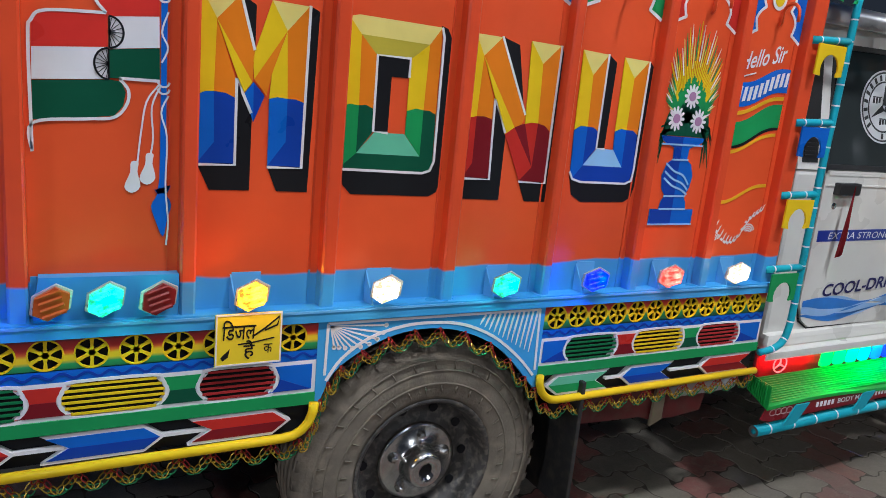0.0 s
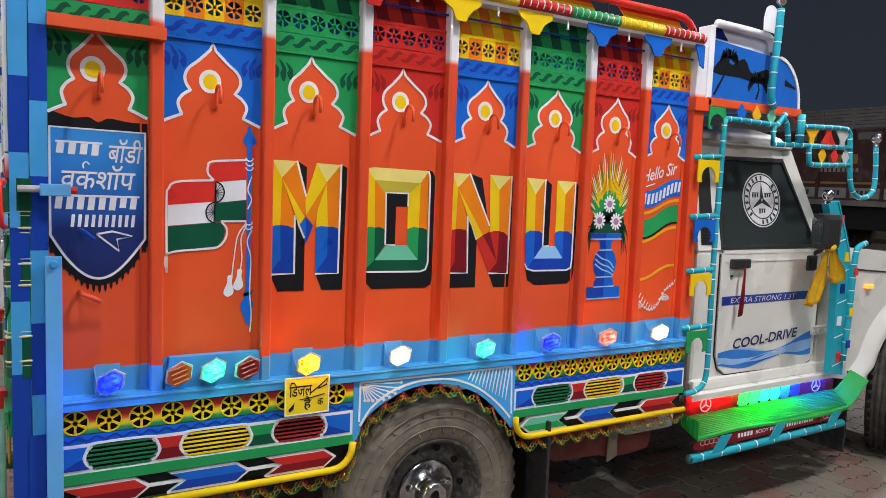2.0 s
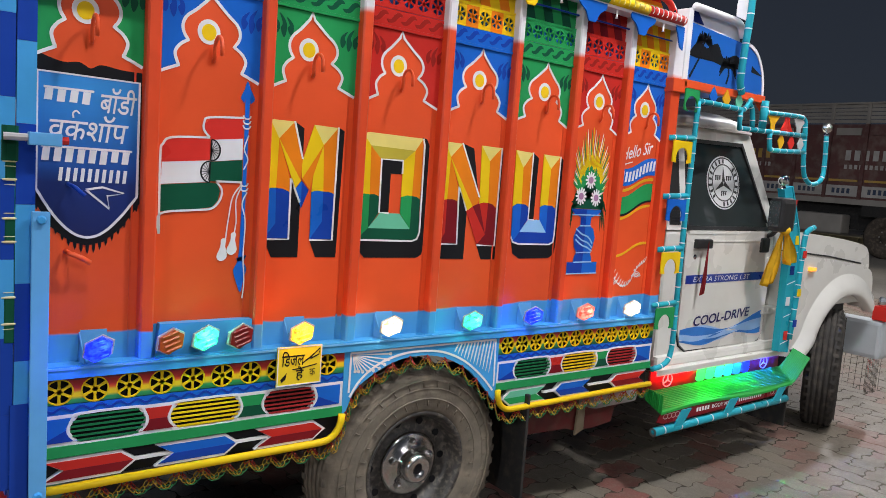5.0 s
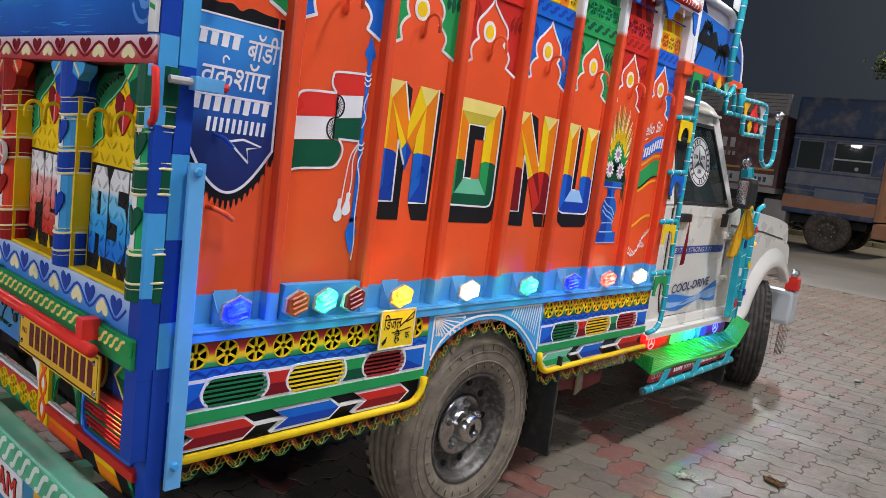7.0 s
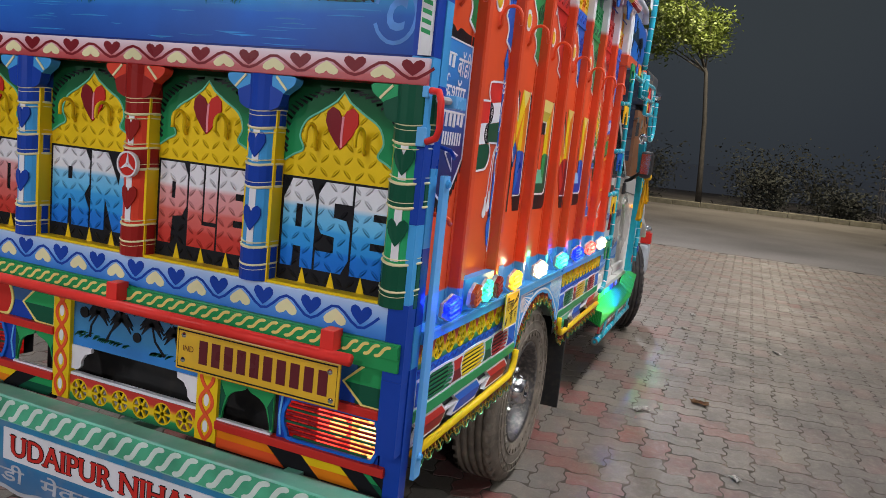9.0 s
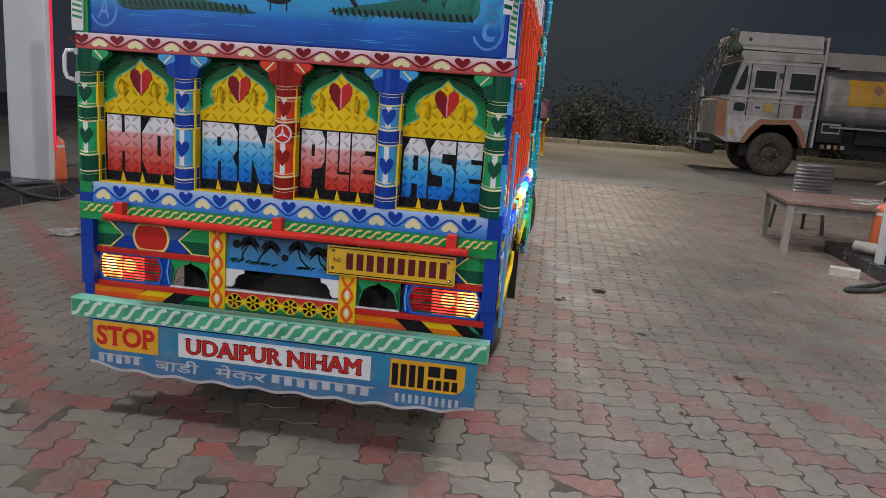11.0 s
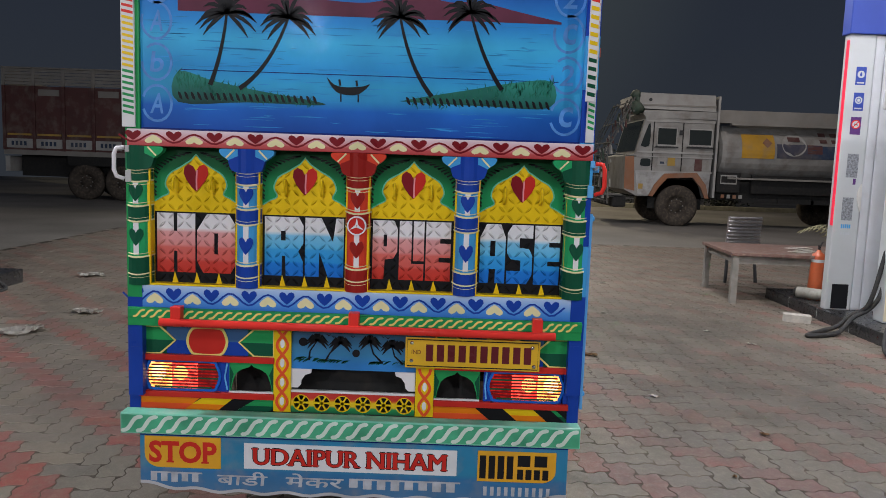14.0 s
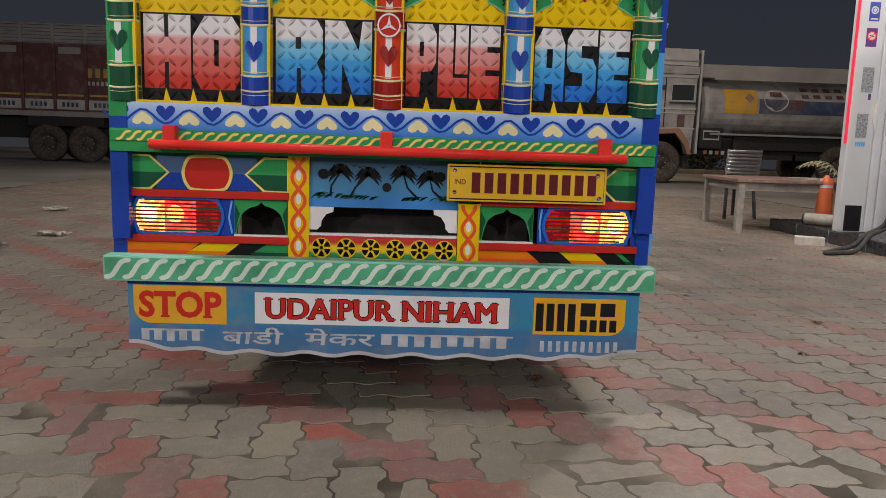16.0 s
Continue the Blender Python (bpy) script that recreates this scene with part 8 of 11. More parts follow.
# top run and front loops
pipe_run([(2.668, Yp, 1.845), (2.80, Yp, 1.845), (3.00, Yp, 1.842), (3.030, Yp, 1.842), (3.060, Yp, 1.865), (3.090, Yp, 1.900)], bend=2)
pipe_run([(3.010, Yp, 1.842), (3.012, Yp, 1.755), (3.300, Yp, 1.762), (3.625, Yp, 1.770)], bend=1)
pipe_run([(3.070, Yp, 1.880), (3.108, Yp, 1.850), (3.125, Yp, 1.762)], bend=2)
pipe_run([(3.215, Yp, 1.905), (3.210, Yp, 1.770)], bend=1, r=0.019)
pipe_run([(3.215, Yp, 1.850), (3.40, Yp, 1.858), (3.565, Yp, 1.862), (3.612, Yp, 1.850), (3.628, Yp, 1.810), (3.640, Yp, 1.70), (3.660, Yp, 1.600), (3.690, Yp, 1.550), (3.750, Yp, 1.522), (3.820, Yp, 1.528), (3.875, Yp, 1.565), (3.880, Yp, 1.66), (3.862, Yp, 1.790)], bend=3)
pipe_run([(3.290, Yp, 1.758), (3.300, Yp, 1.690), (3.340, Yp, 1.672), (3.640, Yp, 1.686)], bend=2)


def ball(c, r=0.026):
    part("chrome_ball", lathe(bmesh.new(), [(0.0, r)] + [(r * math.sin(radians(a)), r * math.cos(radians(a))) for a in range(15, 166, 15)] + [(0.010, -r * 1.0), (0.016, -r * 1.3), (0.016, -r * 1.6)], 18, c, "Z"), CHROME, truck, smooth=True)


def motif(c, z, shape, cc, s=1.0):
    if shape == "diamond":
        pl = [(c, z + 0.045 * s), (c + 0.032 * s, z), (c, z - 0.045 * s), (c - 0.032 * s, z)]
    elif shape == "bell":
        pl = smooth_line([(c - 0.020, z + 0.040), (c + 0.020, z + 0.040), (c + 0.022, z + 0.012), (c + 0.050, z - 0.022), (c + 0.052, z - 0.036), (c - 0.052, z - 0.036), (c - 0.050, z - 0.022), (c - 0.022, z + 0.012)], 2, True)
    else:
        pl = smooth_line([(c - 0.052, z + 0.038), (c + 0.052, z + 0.038), (c + 0.045, z + 0.018), (c + 0.018, z - 0.012), (c + 0.018, z - 0.042), (c - 0.018, z - 0.042), (c - 0.018, z - 0.012), (c - 0.045, z + 0.018)], 2, True)
    part("sheet_motif", prism(bmesh.new(), pl, lambda u, v, d: (u, Yp - d, v), -0.002, 0.003), paint(cc), truck, cc + " sheet-metal ornament")


ball((3.862, Yp, 1.832)); ball((3.495, -0.01, 1.528), 0.028); ball((2.962, -0.045, 2.395))
for c, cc in ((2.775, "blue"), (2.880, "gold"), (2.985, "mint")):
    motif(c, 1.876, "diamond", cc)
for c, sh, cc in ((3.305, "cup", "gold"), (3.440, "bell", "brightred"), (3.560, "cup", "grey")):
    motif(c, 1.812, sh, cc)
for c, cc in ((3.400, "gold"), (3.500, "brightred"), (3.595, "grey")):
    motif(c, 1.722, "diamond", cc)
# broad cyan guard in front of the door, with bands and reflector patches
gl_ = [(3.485, 1.485), (3.545, 1.360), (3.600, 1.240), (3.618, 1.150), (3.622, 0.900), (3.626, 0.605)]
gr_ = [(3.722, 0.592), (3.722, 0.900), (3.716, 1.160), (3.690, 1.260), (3.630, 1.380), (3.565, 1.500)]
gf = lambda u, v, d: (u, -0.008 - d, v)
guard = part("guard_bar", prism(bmesh.new(), gl_ + gr_, gf, -0.018, 0.014), CY, truck, "broad cyan guard bar with reflector patches")
part("guard_lip", stroke(bmesh.new(), gl_, 0.010, gf, -0.020, 0.019), CY, guard)
part("guard_lip", stroke(bmesh.new(), gr_, 0.010, gf, -0.020, 0.019), CY, guard)
for u, v, cc in ((3.612, 1.405, "red"), (3.684, 1.215, "yellow"), (3.668, 1.050, "navy"), (3.662, 0.880, "white"), (3.680, 0.690, "brightred")):
    part("reflector_patch", boxm(u - 0.018, u + 0.018, -0.026, -0.020, v - 0.024, v + 0.024), paint(cc), guard)
for k, (u, v) in enumerate(((3.572, 1.420), (3.630, 1.300), (3.664, 1.140), (3.670, 0.980), (3.672, 0.800), (3.672, 0.650))):
    w = 0.036 if v > 1.38 else 0.048
    part("white_band", prism(bmesh.new(), [(u - w, v - 0.012), (u + w, v + 0.008), (u + w, v + 0.013), (u - w, v - 0.007)], gf, 0.012, 0.0152), BAND, guard)
pipe_run([(3.708, -0.034, 0.670), (3.728, -0.034, 0.900), (3.734, -0.034, 1.100), (3.738, -0.034, 1.200), (3.752, -0.036, 1.262), (3.824, -0.036, 1.286)], bend=3, r=0.015)
for u, v, cc in ((3.733, 1.140, "brightred"), (3.722, 0.930, "yellow"), (3.716, 0.760, "royal")):
    part("reflector_patch", boxm(u - 0.014, u + 0.014, -0.053, -0.046, v - 0.020, v + 0.020), paint(cc), guard)

# mirror with yellow cloth
mir = part("door_mirror", boxm(3.338, 3.492, -0.105, -0.030, 1.262, 1.440, bevel=0.03), PLASTIC, truck, "black door mirror with cloth tied below")
part("mirror_glass", boxm(3.334, 3.337, -0.096, -0.040, 1.290, 1.420), CHROME, mir)
part("mirror_arm", tube(bmesh.new(), [(3.50, -0.03, 1.30), (3.56, 0.05, 1.24), (3.58, 0.10, 1.22)], 0.012, 8), PLASTIC, mir)
part("mirror_foot", boxm(3.505, 3.585, 0.070, 0.088, 1.135, 1.215, bevel=0.01), PLASTIC, cab)
CLOTH = mat("yellow_cloth", (0.82, 0.50, 0.012), 0.8, 0, 0.2, 14, 160, 0.4)


def cloth(name, x, y, z, length, width, sway, m_, label, folds=4, thick=0.012):
    bm = bmesh.new()
    nx, nz = 13, 12
    g = []
    for j in range(nz + 1):
        t = j / nz
        w = width * (0.18 + 0.82 * min(1, t * 1.6)) if t < 0.8 else width * (1.0 - 0.25 * (t - 0.8) * 5)
        g.append([bm.verts.new((x + sway * t + (i / nx - .5) * w, y - thick * math.sin(folds * math.pi * i / nx + 1.5 * t) * (0.4 + t), z - length * t - 0.02 * math.sin(3 * i / nx) * t)) for i in range(nx + 1)])
    for a, b in zip(g, g[1:]):
        for i in range(nx):
            bm.faces.new((a[i], a[i + 1], b[i + 1], b[i]))
    bmesh.ops.solidify(bm, geom=bm.faces[:], thickness=0.003)
    return tagged(put(name, bm, m_, None, "", True), label, "cloth")


cl = cloth("tied_cloth", 3.430, -0.075, 1.275, 0.270, 0.120, -0.115, CLOTH, "yellow cloth knotted round the mirror of the truck")
cl2 = cloth("tied_cloth", 3.450, -0.080, 1.275, 0.165, 0.135, 0.060, CLOTH, "yellow cloth knotted round the mirror of the truck")
kn = part("knot", lathe(bmesh.new(), [(0.0, 0.03), (0.022, 0.022), (0.030, 0.0), (0.022, -0.022), (0.0, -0.03)], 10, (3.435, -0.080, 1.275), "X"), CLOTH, cl, smooth=True)
cloth("tied_ribbon", 2.972, 0.045, 1.200, 0.250, 0.030, -0.020, mat("red_cloth", (0.34, 0.012, 0.02), 0.8, 0, 0.2, 14, 160, 0.4), "dark red ribbon tied to the cab door handle", 2, 0.007)

# ---- lit step board under the door ----
MAROON = paint("maroon")
step = part("step_board", boxm(2.640, 3.800, 0.060, 0.072, 0.470, 0.578), MAROON, truck, "maroon and green step board lit by coloured lamps")
RIBG = mat("ribbed_green", (0.018, 0.33, 0.055), 0.40, 0, 0.10, 8, 80, 0.1, spec=0.15)
bm = bmesh.new()
n = 30
edge_ = [(2.622 + 1.18 * k / n, 0.398 + 0.010 * math.sin(6.5 * k / n)) for k in range(n + 1)]
up = [bm.verts.new((x, 0.058, 0.478)) for x, z in edge_]
dn = [bm.verts.new((x, -0.035, z + 0.012)) for x, z in edge_]
lo = [bm.verts.new((x, -0.036, z)) for x, z in edge_]
for k in range(n):
    bm.faces.new((up[k], up[k + 1], dn[k + 1], dn[k])); bm.faces.new((dn[k], dn[k + 1], lo[k + 1], lo[k]))
part("step_tray", bm, RIBG, step)
bm = bmesh.new()
for k in range(12):
    t = k / 12
    y, z = 0.055 - 0.088 * t, 0.481 - 0.064 * t
    tube(bm, [(2.625, y, z + 0.001), (3.80, y, z + 0.001)], 0.0026, 4)
part("tray_rib", bm, RIBG, step)
part("tray_end", prism(bmesh.new(), [(0.060, 0.500), (-0.036, 0.490), (-0.036, 0.398), (0.060, 0.440)], lambda u, v, d: (2.620 - d, u, v), -0.004, 0.0), RIBG, step)
# the tray sweeps up to the front wing
sweep = lambda a, b: (3.798 + 0.150 * a + 0.020 * a * b, 0.058 - 0.093 * b, 0.478 - 0.068 * b + (0.098 + 0.030 * b) * a ** 1.3)
bm = bmesh.new()
grid = [[bm.verts.new(sweep(a / 6, b / 4)) for b in range(5)] for a in range(7)]
under = [[bm.verts.new(Vector(sweep(a / 6, b / 4)) - Vector((-0.003, 0, 0.006))) for b in range(5)] for a in range(7)]
for a in range(6):
    for b in range(4):
        bm.faces.new((grid[a][b], grid[a + 1][b], grid[a + 1][b + 1], grid[a][b + 1]))
        bm.faces.new((under[a][b + 1], under[a + 1][b + 1], under[a + 1][b], under[a][b]))
for a in range(6):
    bm.faces.new((grid[a][4], grid[a + 1][4], under[a + 1][4], under[a][4]))
for b in range(4):
    bm.faces.new((grid[6][b], under[6][b], under[6][b + 1], grid[6][b + 1]))
part("tray_end", bm, RIBG, step)
for k in range(12):
    part("tray_rib", tube(bmesh.new(), [sweep(a / 6, (k + .4) / 12) for a in range(7)], 0.0026, 4), RIBG, step)
for k in range(9):
    t = k / 9
    part("tray_rib", tube(bmesh.new(), [(2.615, 0.055 - 0.085 * t, 0.497 - 0.008 * t), (2.615, 0.055 - 0.085 * t, 0.445 - 0.040 * t)], 0.003, 4), RIBG, step)
low_s = part("lettered_strip", prism(bmesh.new(), [(x, z + 0.001) for x, z in edge_[::-1]] + [(2.600, 0.362), (2.65, 0.350), (3.70, 0.362), (3.84, 0.420)], lambda u, v, d: (u, -0.026 - d, v), 0.0, 0.006), MAROON, step, "maroon strip with pale lettering")
strip_f = lambda u, v, d: (u, -0.032 - d, v)
bars("covered_word", 5, strip_f, 2.905, 0.372, 0.115, 0.020, WHITE, step, 0.001)
text("lettering", "BODY MAKER", strip_f, 3.035, 0.372, 0.225, 0.020, WHITE, step, 0.001, 0.01)
bars("covered_number", 11, strip_f, 3.275, 0.374, 0.225, 0.019, WHITE, step, 0.001, fill=0.55)
for x0 in (2.66, 3.60):
    bm = bmesh.new()
    for k in range(4):
        stroke(bm, circle(x0 + 0.030 * k, 0.384, 0.017, 14, 0.012), 0.004, strip_f, 0.0, 0.001, True)
    part("ring_row", bm, mat("dull_red_white", (0.45, 0.25, 0.25), 0.5), step)
# glowing shapes on the backing
backf = lambda u, v, d: (u, 0.060 - d, v)
grad = [(0.02, 1.0, 0.12), (0.01, 1.0, 0.20), (0.01, 0.9, 0.40), (0.01, 0.6, 0.8), (0.01, 0.12, 1.0), (0.01, 0.02, 1.0)]
for k in range(6):
    x = 3.015 + 0.082 * k
    part("glow_shape", prism(bmesh.new(), smooth_line([(x, 0.490), (x + 0.060, 0.488), (x + 0.070, 0.520), (x + 0.062, 0.552), (x + 0.010, 0.556), (x - 0.004, 0.52)], 3, True), backf, 0.0, 0.003), mat("glow_shape_%d" % k, tuple(q * 0.4 for q in grad[k]), 0.4, emit=(grad[k], 1.7)), step)
for x, cc in ((2.775, (1.0, 0.45, 0.45)), (3.640, (0.35, 0.35, 1.0))):
    bm = stroke(bmesh.new(), circle(x, 0.522, 0.036, 20, 0.032), 0.005, backf, 0.0, 0.003, True)
    for a in (90, 210, 330):
        stroke(bm, [(x, 0.522), (x + 0.034 * math.cos(radians(a)), 0.522 + 0.030 * math.sin(radians(a)))], [0.010, 0.002], backf, 0.0, 0.003)
    part("ring_emblem", bm, mat("emblem_%d" % int(x * 100), cc, 0.5, emit=(cc, 0.5)), step)
for x0, x1, c, s in ((2.67, 2.96, (1.0, 0.02, 0.02), 190), (2.99, 3.44, (0.03, 1.0, 0.10), 230), (3.47, 3.74, (0.01, 0.05, 1.0), 420)):
    part("lamp_strip", boxm(x0, x1, 0.036, 0.046, 0.573, 0.579), mat("lamp_strip_%d" % int(x0 * 100), c, 0.4, emit=(c, s)), step)
# lips added to hide the lamp strips and keep their light off the sill
part("lamp_lip", boxm(2.640, 3.800, 0.024, 0.030, 0.560, 0.590, bevel=0.002), CW, step)
part("lamp_lip", boxm(2.640, 3.800, 0.030, 0.066, 0.582, 0.590, bevel=0.002), CW, step)
side_pipe = part("side_pipe", tube(bmesh.new(), [(2.592, -0.020, 0.314), (3.775, -0.020, 0.322)], 0.0205, 16), CY, truck, "cyan steel pipe with silver rings", smooth=True)
for k in range(9):
    x = 2.66 + 0.128 * k
    z = 0.3145 + 0.0068 * (x - 2.592)
    part("silver_ring", tube(bmesh.new(), [(x, -0.020, z), (x + 0.007, -0.020, z)], 0.0212, 16), WHITE, side_pipe)
part("pipe_mouth", lathe(bmesh.new(), [(0.0205, -0.001), (0.011, -0.002), (0.009, 0.01), (0.0, 0.01)], 16, (2.592, -0.020, 0.314), "X"), STEEL, side_pipe)
for x in (2.72, 3.13, 3.60):
    part("pipe_arm", prism(bmesh.new(), [(x, 0.325), (x + 0.075, 0.325), (x + 0.135, 0.400), (x + 0.060, 0.400)], lambda u, v, d: (u, -0.0335 - d, v), 0, 0.005), CY, side_pipe)
part("fuel_tank", boxm(2.30, 2.62, 0.10, 0.55, 0.42, 0.62, bevel=0.03), mat("tank_grey", (0.42, 0.42, 0.42), 0.5, 0.2, dirt=0.3), truck)

# ---- painted crown over the cab ----
flat0 = lambda u, v, d: (u, 0.004 - d, v)
crown = part("crown_panel", prism(bmesh.new(), [(2.592, 1.930), (3.212, 1.924)] + circle(3.040, 1.935, 0.172, 10, 0.215, 0, 84) + [(2.592, 2.180)], flat0, -0.012, 0.0), mat("crown_blue", (0.012, 0.13, 0.52), 0.3, 0, 0.12, 5, 60, 0.1, coat=0.3), truck, "blue crown board over the cab with painted palms")
part("crown_edge", stroke(bmesh.new(), [(3.218, 1.924)] + circle(3.040, 1.935, 0.176, 10, 0.219, 4, 84), 0.016, flat0, -0.02, 0.004), WHITE, crown)
bm = bmesh.new()
prism(bm, smooth_line([(2.60, 2.04), (2.66, 2.11), (2.72, 2.085), (2.80, 2.12), (2.86, 2.06), (2.96, 2.09), (3.02, 2.04), (2.90, 2.02), (2.78, 2.035)], 3, True), flat0, 0.0, 0.0012)
for base, top in (((2.612, 1.945), (2.700, 2.115)), ((2.900, 1.950), (2.905, 2.035))):
    stroke(bm, [base, ((base[0] + top[0]) / 2 + 0.012, (base[1] + top[1]) / 2), top], [0.012, 0.009, 0.006], flat0, 0.0, 0.0016)
    for k in range(9):
        a = radians(-110 + 27 * k)
        stroke(bm, [top, (top[0] + 0.045 * math.sin(a), top[1] + 0.035 * math.cos(a)), (top[0] + 0.070 * math.sin(a), top[1] + 0.030 * math.cos(a) - 0.045)], [0.006, 0.024, 0.003], flat0, 0.0, 0.0018)
prism(bm, [(3.10, 2.06), (3.20, 2.02), (3.10, 2.03)], flat0, 0, 0.0014)
part("painted_palm", bm, paint("black"), crown)
part("crown_base", boxm(2.560, 3.225, -0.012, 0.03, 1.894, 1.930, bevel=0.003), ORANGE, crown)
part("crown_tooth", prism(bmesh.new(), [(3.175, 1.896), (3.225, 1.896), (3.225, 1.860), (3.205, 1.872)], flat0, -0.01, 0.004), ORANGE, crown)
part("crown_top", prism(bmesh.new(), [(2.592, 2.180), (3.000, 2.160), (2.985, 2.215), (2.960, 2.240), (2.60, 2.246)], lambda u, v, d: (u, 0.020 - d, v), -0.03, 0.0), WHITE, crown)
part("crown_recess", prism(bmesh.new(), [(2.61, 2.190), (2.70, 2.186), (2.65, 2.235), (2.61, 2.238)], lambda u, v, d: (u, 0.018 - d, v), 0.0, 0.002), paint("navy"), crown)
part("crown_pipe", tube(bmesh.new(), smooth_line([(2.600, 0.0, 2.248), (2.90, 0.0, 2.240), (2.965, 0.0, 2.222), (2.990, 0.0, 2.175)], 3), 0.018, 10), WHITE, crown, smooth=True)
part("crown_back", boxm(2.60, 3.15, 0.05, 1.70, 1.93, 2.12), paint("blue"), crown)
part("crown_front", boxm(3.14, 3.20, 0.02, 1.72, 1.93, 2.05), paint("blue"), crown)
pipe_run([(2.985, -0.03, 1.915), (2.955, -0.035, 1.960), (2.948, -0.04, 2.05), (2.958, -0.045, 2.25), (2.962, -0.045, 2.355)], bend=3, r=0.017)
part("mud_plate", prism(bmesh.new(), [(2.870, 2.250), (2.950, 2.245), (2.955, 2.350)] + circle(2.915, 2.330, 0.040, 5, 0.035, 60, 180) + [(2.868, 2.30)], lambda u, v, d: (u, -0.03 - d, v), 0, 0.004), WHITE, crown)
# maroon board under the tray, behind the skirt
under_board = part("side_underboard", prism(bmesh.new(), [(1.935, 0.470), (1.915, 0.405), (1.985, 0.325), (2.250, 0.312), (2.300, 0.296), (2.420, 0.288), (2.560, 0.300), (2.600, 0.470)], lambda u, v, d: (u, 0.205 - d, v), -0.006, 0.0), mat("underboard_maroon", (0.16, 0.022, 0.022), 0.5, 0, 0.25, 8, 70, 0.2, dirt=0.45), truck, "dusty maroon board under the tray")
part("board_bracket", prism(bmesh.new(), [(2.300, 0.480), (2.345, 0.480), (2.345, 0.300), (2.290, 0.280)], lambda u, v, d: (u, 0.195 - d, v), 0.0, 0.010), mat("bracket_tan", (0.30, 0.24, 0.16), 0.7, 0, 0.2, dirt=0.3), under_board)

# ---- petrol-station islands ----
GRANITE = mat("black_granite", (0.022, 0.022, 0.023), 0.28, 0, 0.3, 30, 200, 0.1, dirt=0.35, dirt_col=(0.12, 0.11, 0.10))
PUMPW = mat("pump_white", (0.50, 0.515, 0.52), 0.35, 0, 0.05, 3, 40, 0.03, coat=0.3, dirt=0.10, dirt_col=(0.4, 0.36, 0.3))
PUMPG = mat("pump_grey", (0.52, 0.53, 0.55), 0.4, 0, 0.06, 3, 40, 0.05, dirt=0.1)
SIGNB = mat("sign_blue", (0.022, 0.055, 0.33), 0.35, 0, 0.08)
SIGNR = mat("sign_red", (0.75, 0.02, 0.05), 0.3, 0, 0.05, emit=((1.0, 0.03, 0.08), 0.4))


def island(x0, x1, y0, y1, h, label):
    i = tagged(put("pump_island", boxm(x0, x1, y0, y1, -0.012, h, bevel=0.015), GRANITE), label, "kerb")
    n = int((x1 - x0) / 0.6)
    for k in range(1, n):
        x = x0 + (x1 - x0) * k / n
        part("slab_joint", boxm(x - 0.002, x + 0.002, y0 - 0.001, y1 + 0.001, 0.0, h + 0.001), paint("grey"), i)
    return i


island(2.20, 5.95, -4.95, -3.31, 0.12, "black polished granite pump island kerb")
island(-1.40, 5.22, 5.20, 6.60, 0.15, "black polished granite pump island kerb")


def sticker_square(parent, where, u, v, w, h, col, kind):
    """A small printed sign: a round pictogram over a line of print."""
    plate = part("sign_sticker", prism(bmesh.new(), rr(u - w / 2, u + w / 2, v - h / 2, v + h / 2), where, 0.0, 0.002), col, parent)
    cv = v + h * 0.08
    if kind == "ban":
        part("sign_disc", prism(bmesh.new(), circle(u, cv, w * 0.38, 20), where, 0.002, 0.0026), PUMPW, plate)
        part("ban_ring", stroke(bmesh.new(), circle(u, cv, w * 0.38, 20), w * 0.10, where, 0.002, 0.0034, True), paint("brightred"), plate)
        part("ban_bar", stroke(bmesh.new(), [(u - w * .25, cv + w * .25), (u + w * .25, cv - w * .25)], w * 0.08, where, 0.002, 0.0032), paint("brightred"), plate)
        part("sign_glyph", stroke(bmesh.new(), [(u - w * .20, cv - w * .06), (u + w * .20, cv + w * .04)], w * 0.08, where, 0.002, 0.0030), PLASTIC, plate)
    else:
        part("sign_disc", prism(bmesh.new(), circle(u, cv, w * 0.36, 20), where, 0.002, 0.0026), PUMPW, plate)
        if kind == "drop":
            part("sign_glyph", prism(bmesh.new(), smooth_line([(u, cv + w * .24), (u + w * .12, cv - w * .04), (u, cv - w * .20), (u - w * .12, cv - w * .04)], 3, True), where, 0.0024, 0.0032), SIGNB, plate)
        else:
            part("sign_glyph", stroke(bmesh.new(), circle(u, cv, w * 0.20, 16), w * 0.07, where, 0.0024, 0.0032, True), SIGNB, plate)
        part("sign_line", prism(bmesh.new(), rr(u - w * .36, u + w * .36, v - h * .42, v - h * .34), where, 0.002, 0.0028), PUMPW, plate)


def code_square(parent, where, u, v, w, h):
    """A plain mottled patch in place of a printed code."""
    part("printed_patch", prism(bmesh.new(), rr(u - w / 2, u + w / 2, v - h / 2, v + h / 2), where, 0.0, 0.002), mat("patch_grey", (0.26, 0.27, 0.29), 0.5, 0, 0.55, 55, 300, 0.05), parent)


# totem of the near island
fx = 4.62
t1 = tagged(put("price_totem", boxm(fx, fx + 0.10, -3.606, -3.347, 0.12, 2.86, bevel=0.012), PUMPW), "white pump-side column with blue signs", "column", "pump-side columns")
face = lambda u, v, d: (fx - d, u, v)
part("red_edge", boxm(fx - 0.004, fx + 0.030, -3.346, -3.334, 0.98, 2.80), SIGNR, t1, "lit red edge strip")
part("grey_edge", boxm(fx + 0.006, fx + 0.10, -3.706, -3.609, 0.12, 2.86, bevel=0.02), PUMPG, t1)
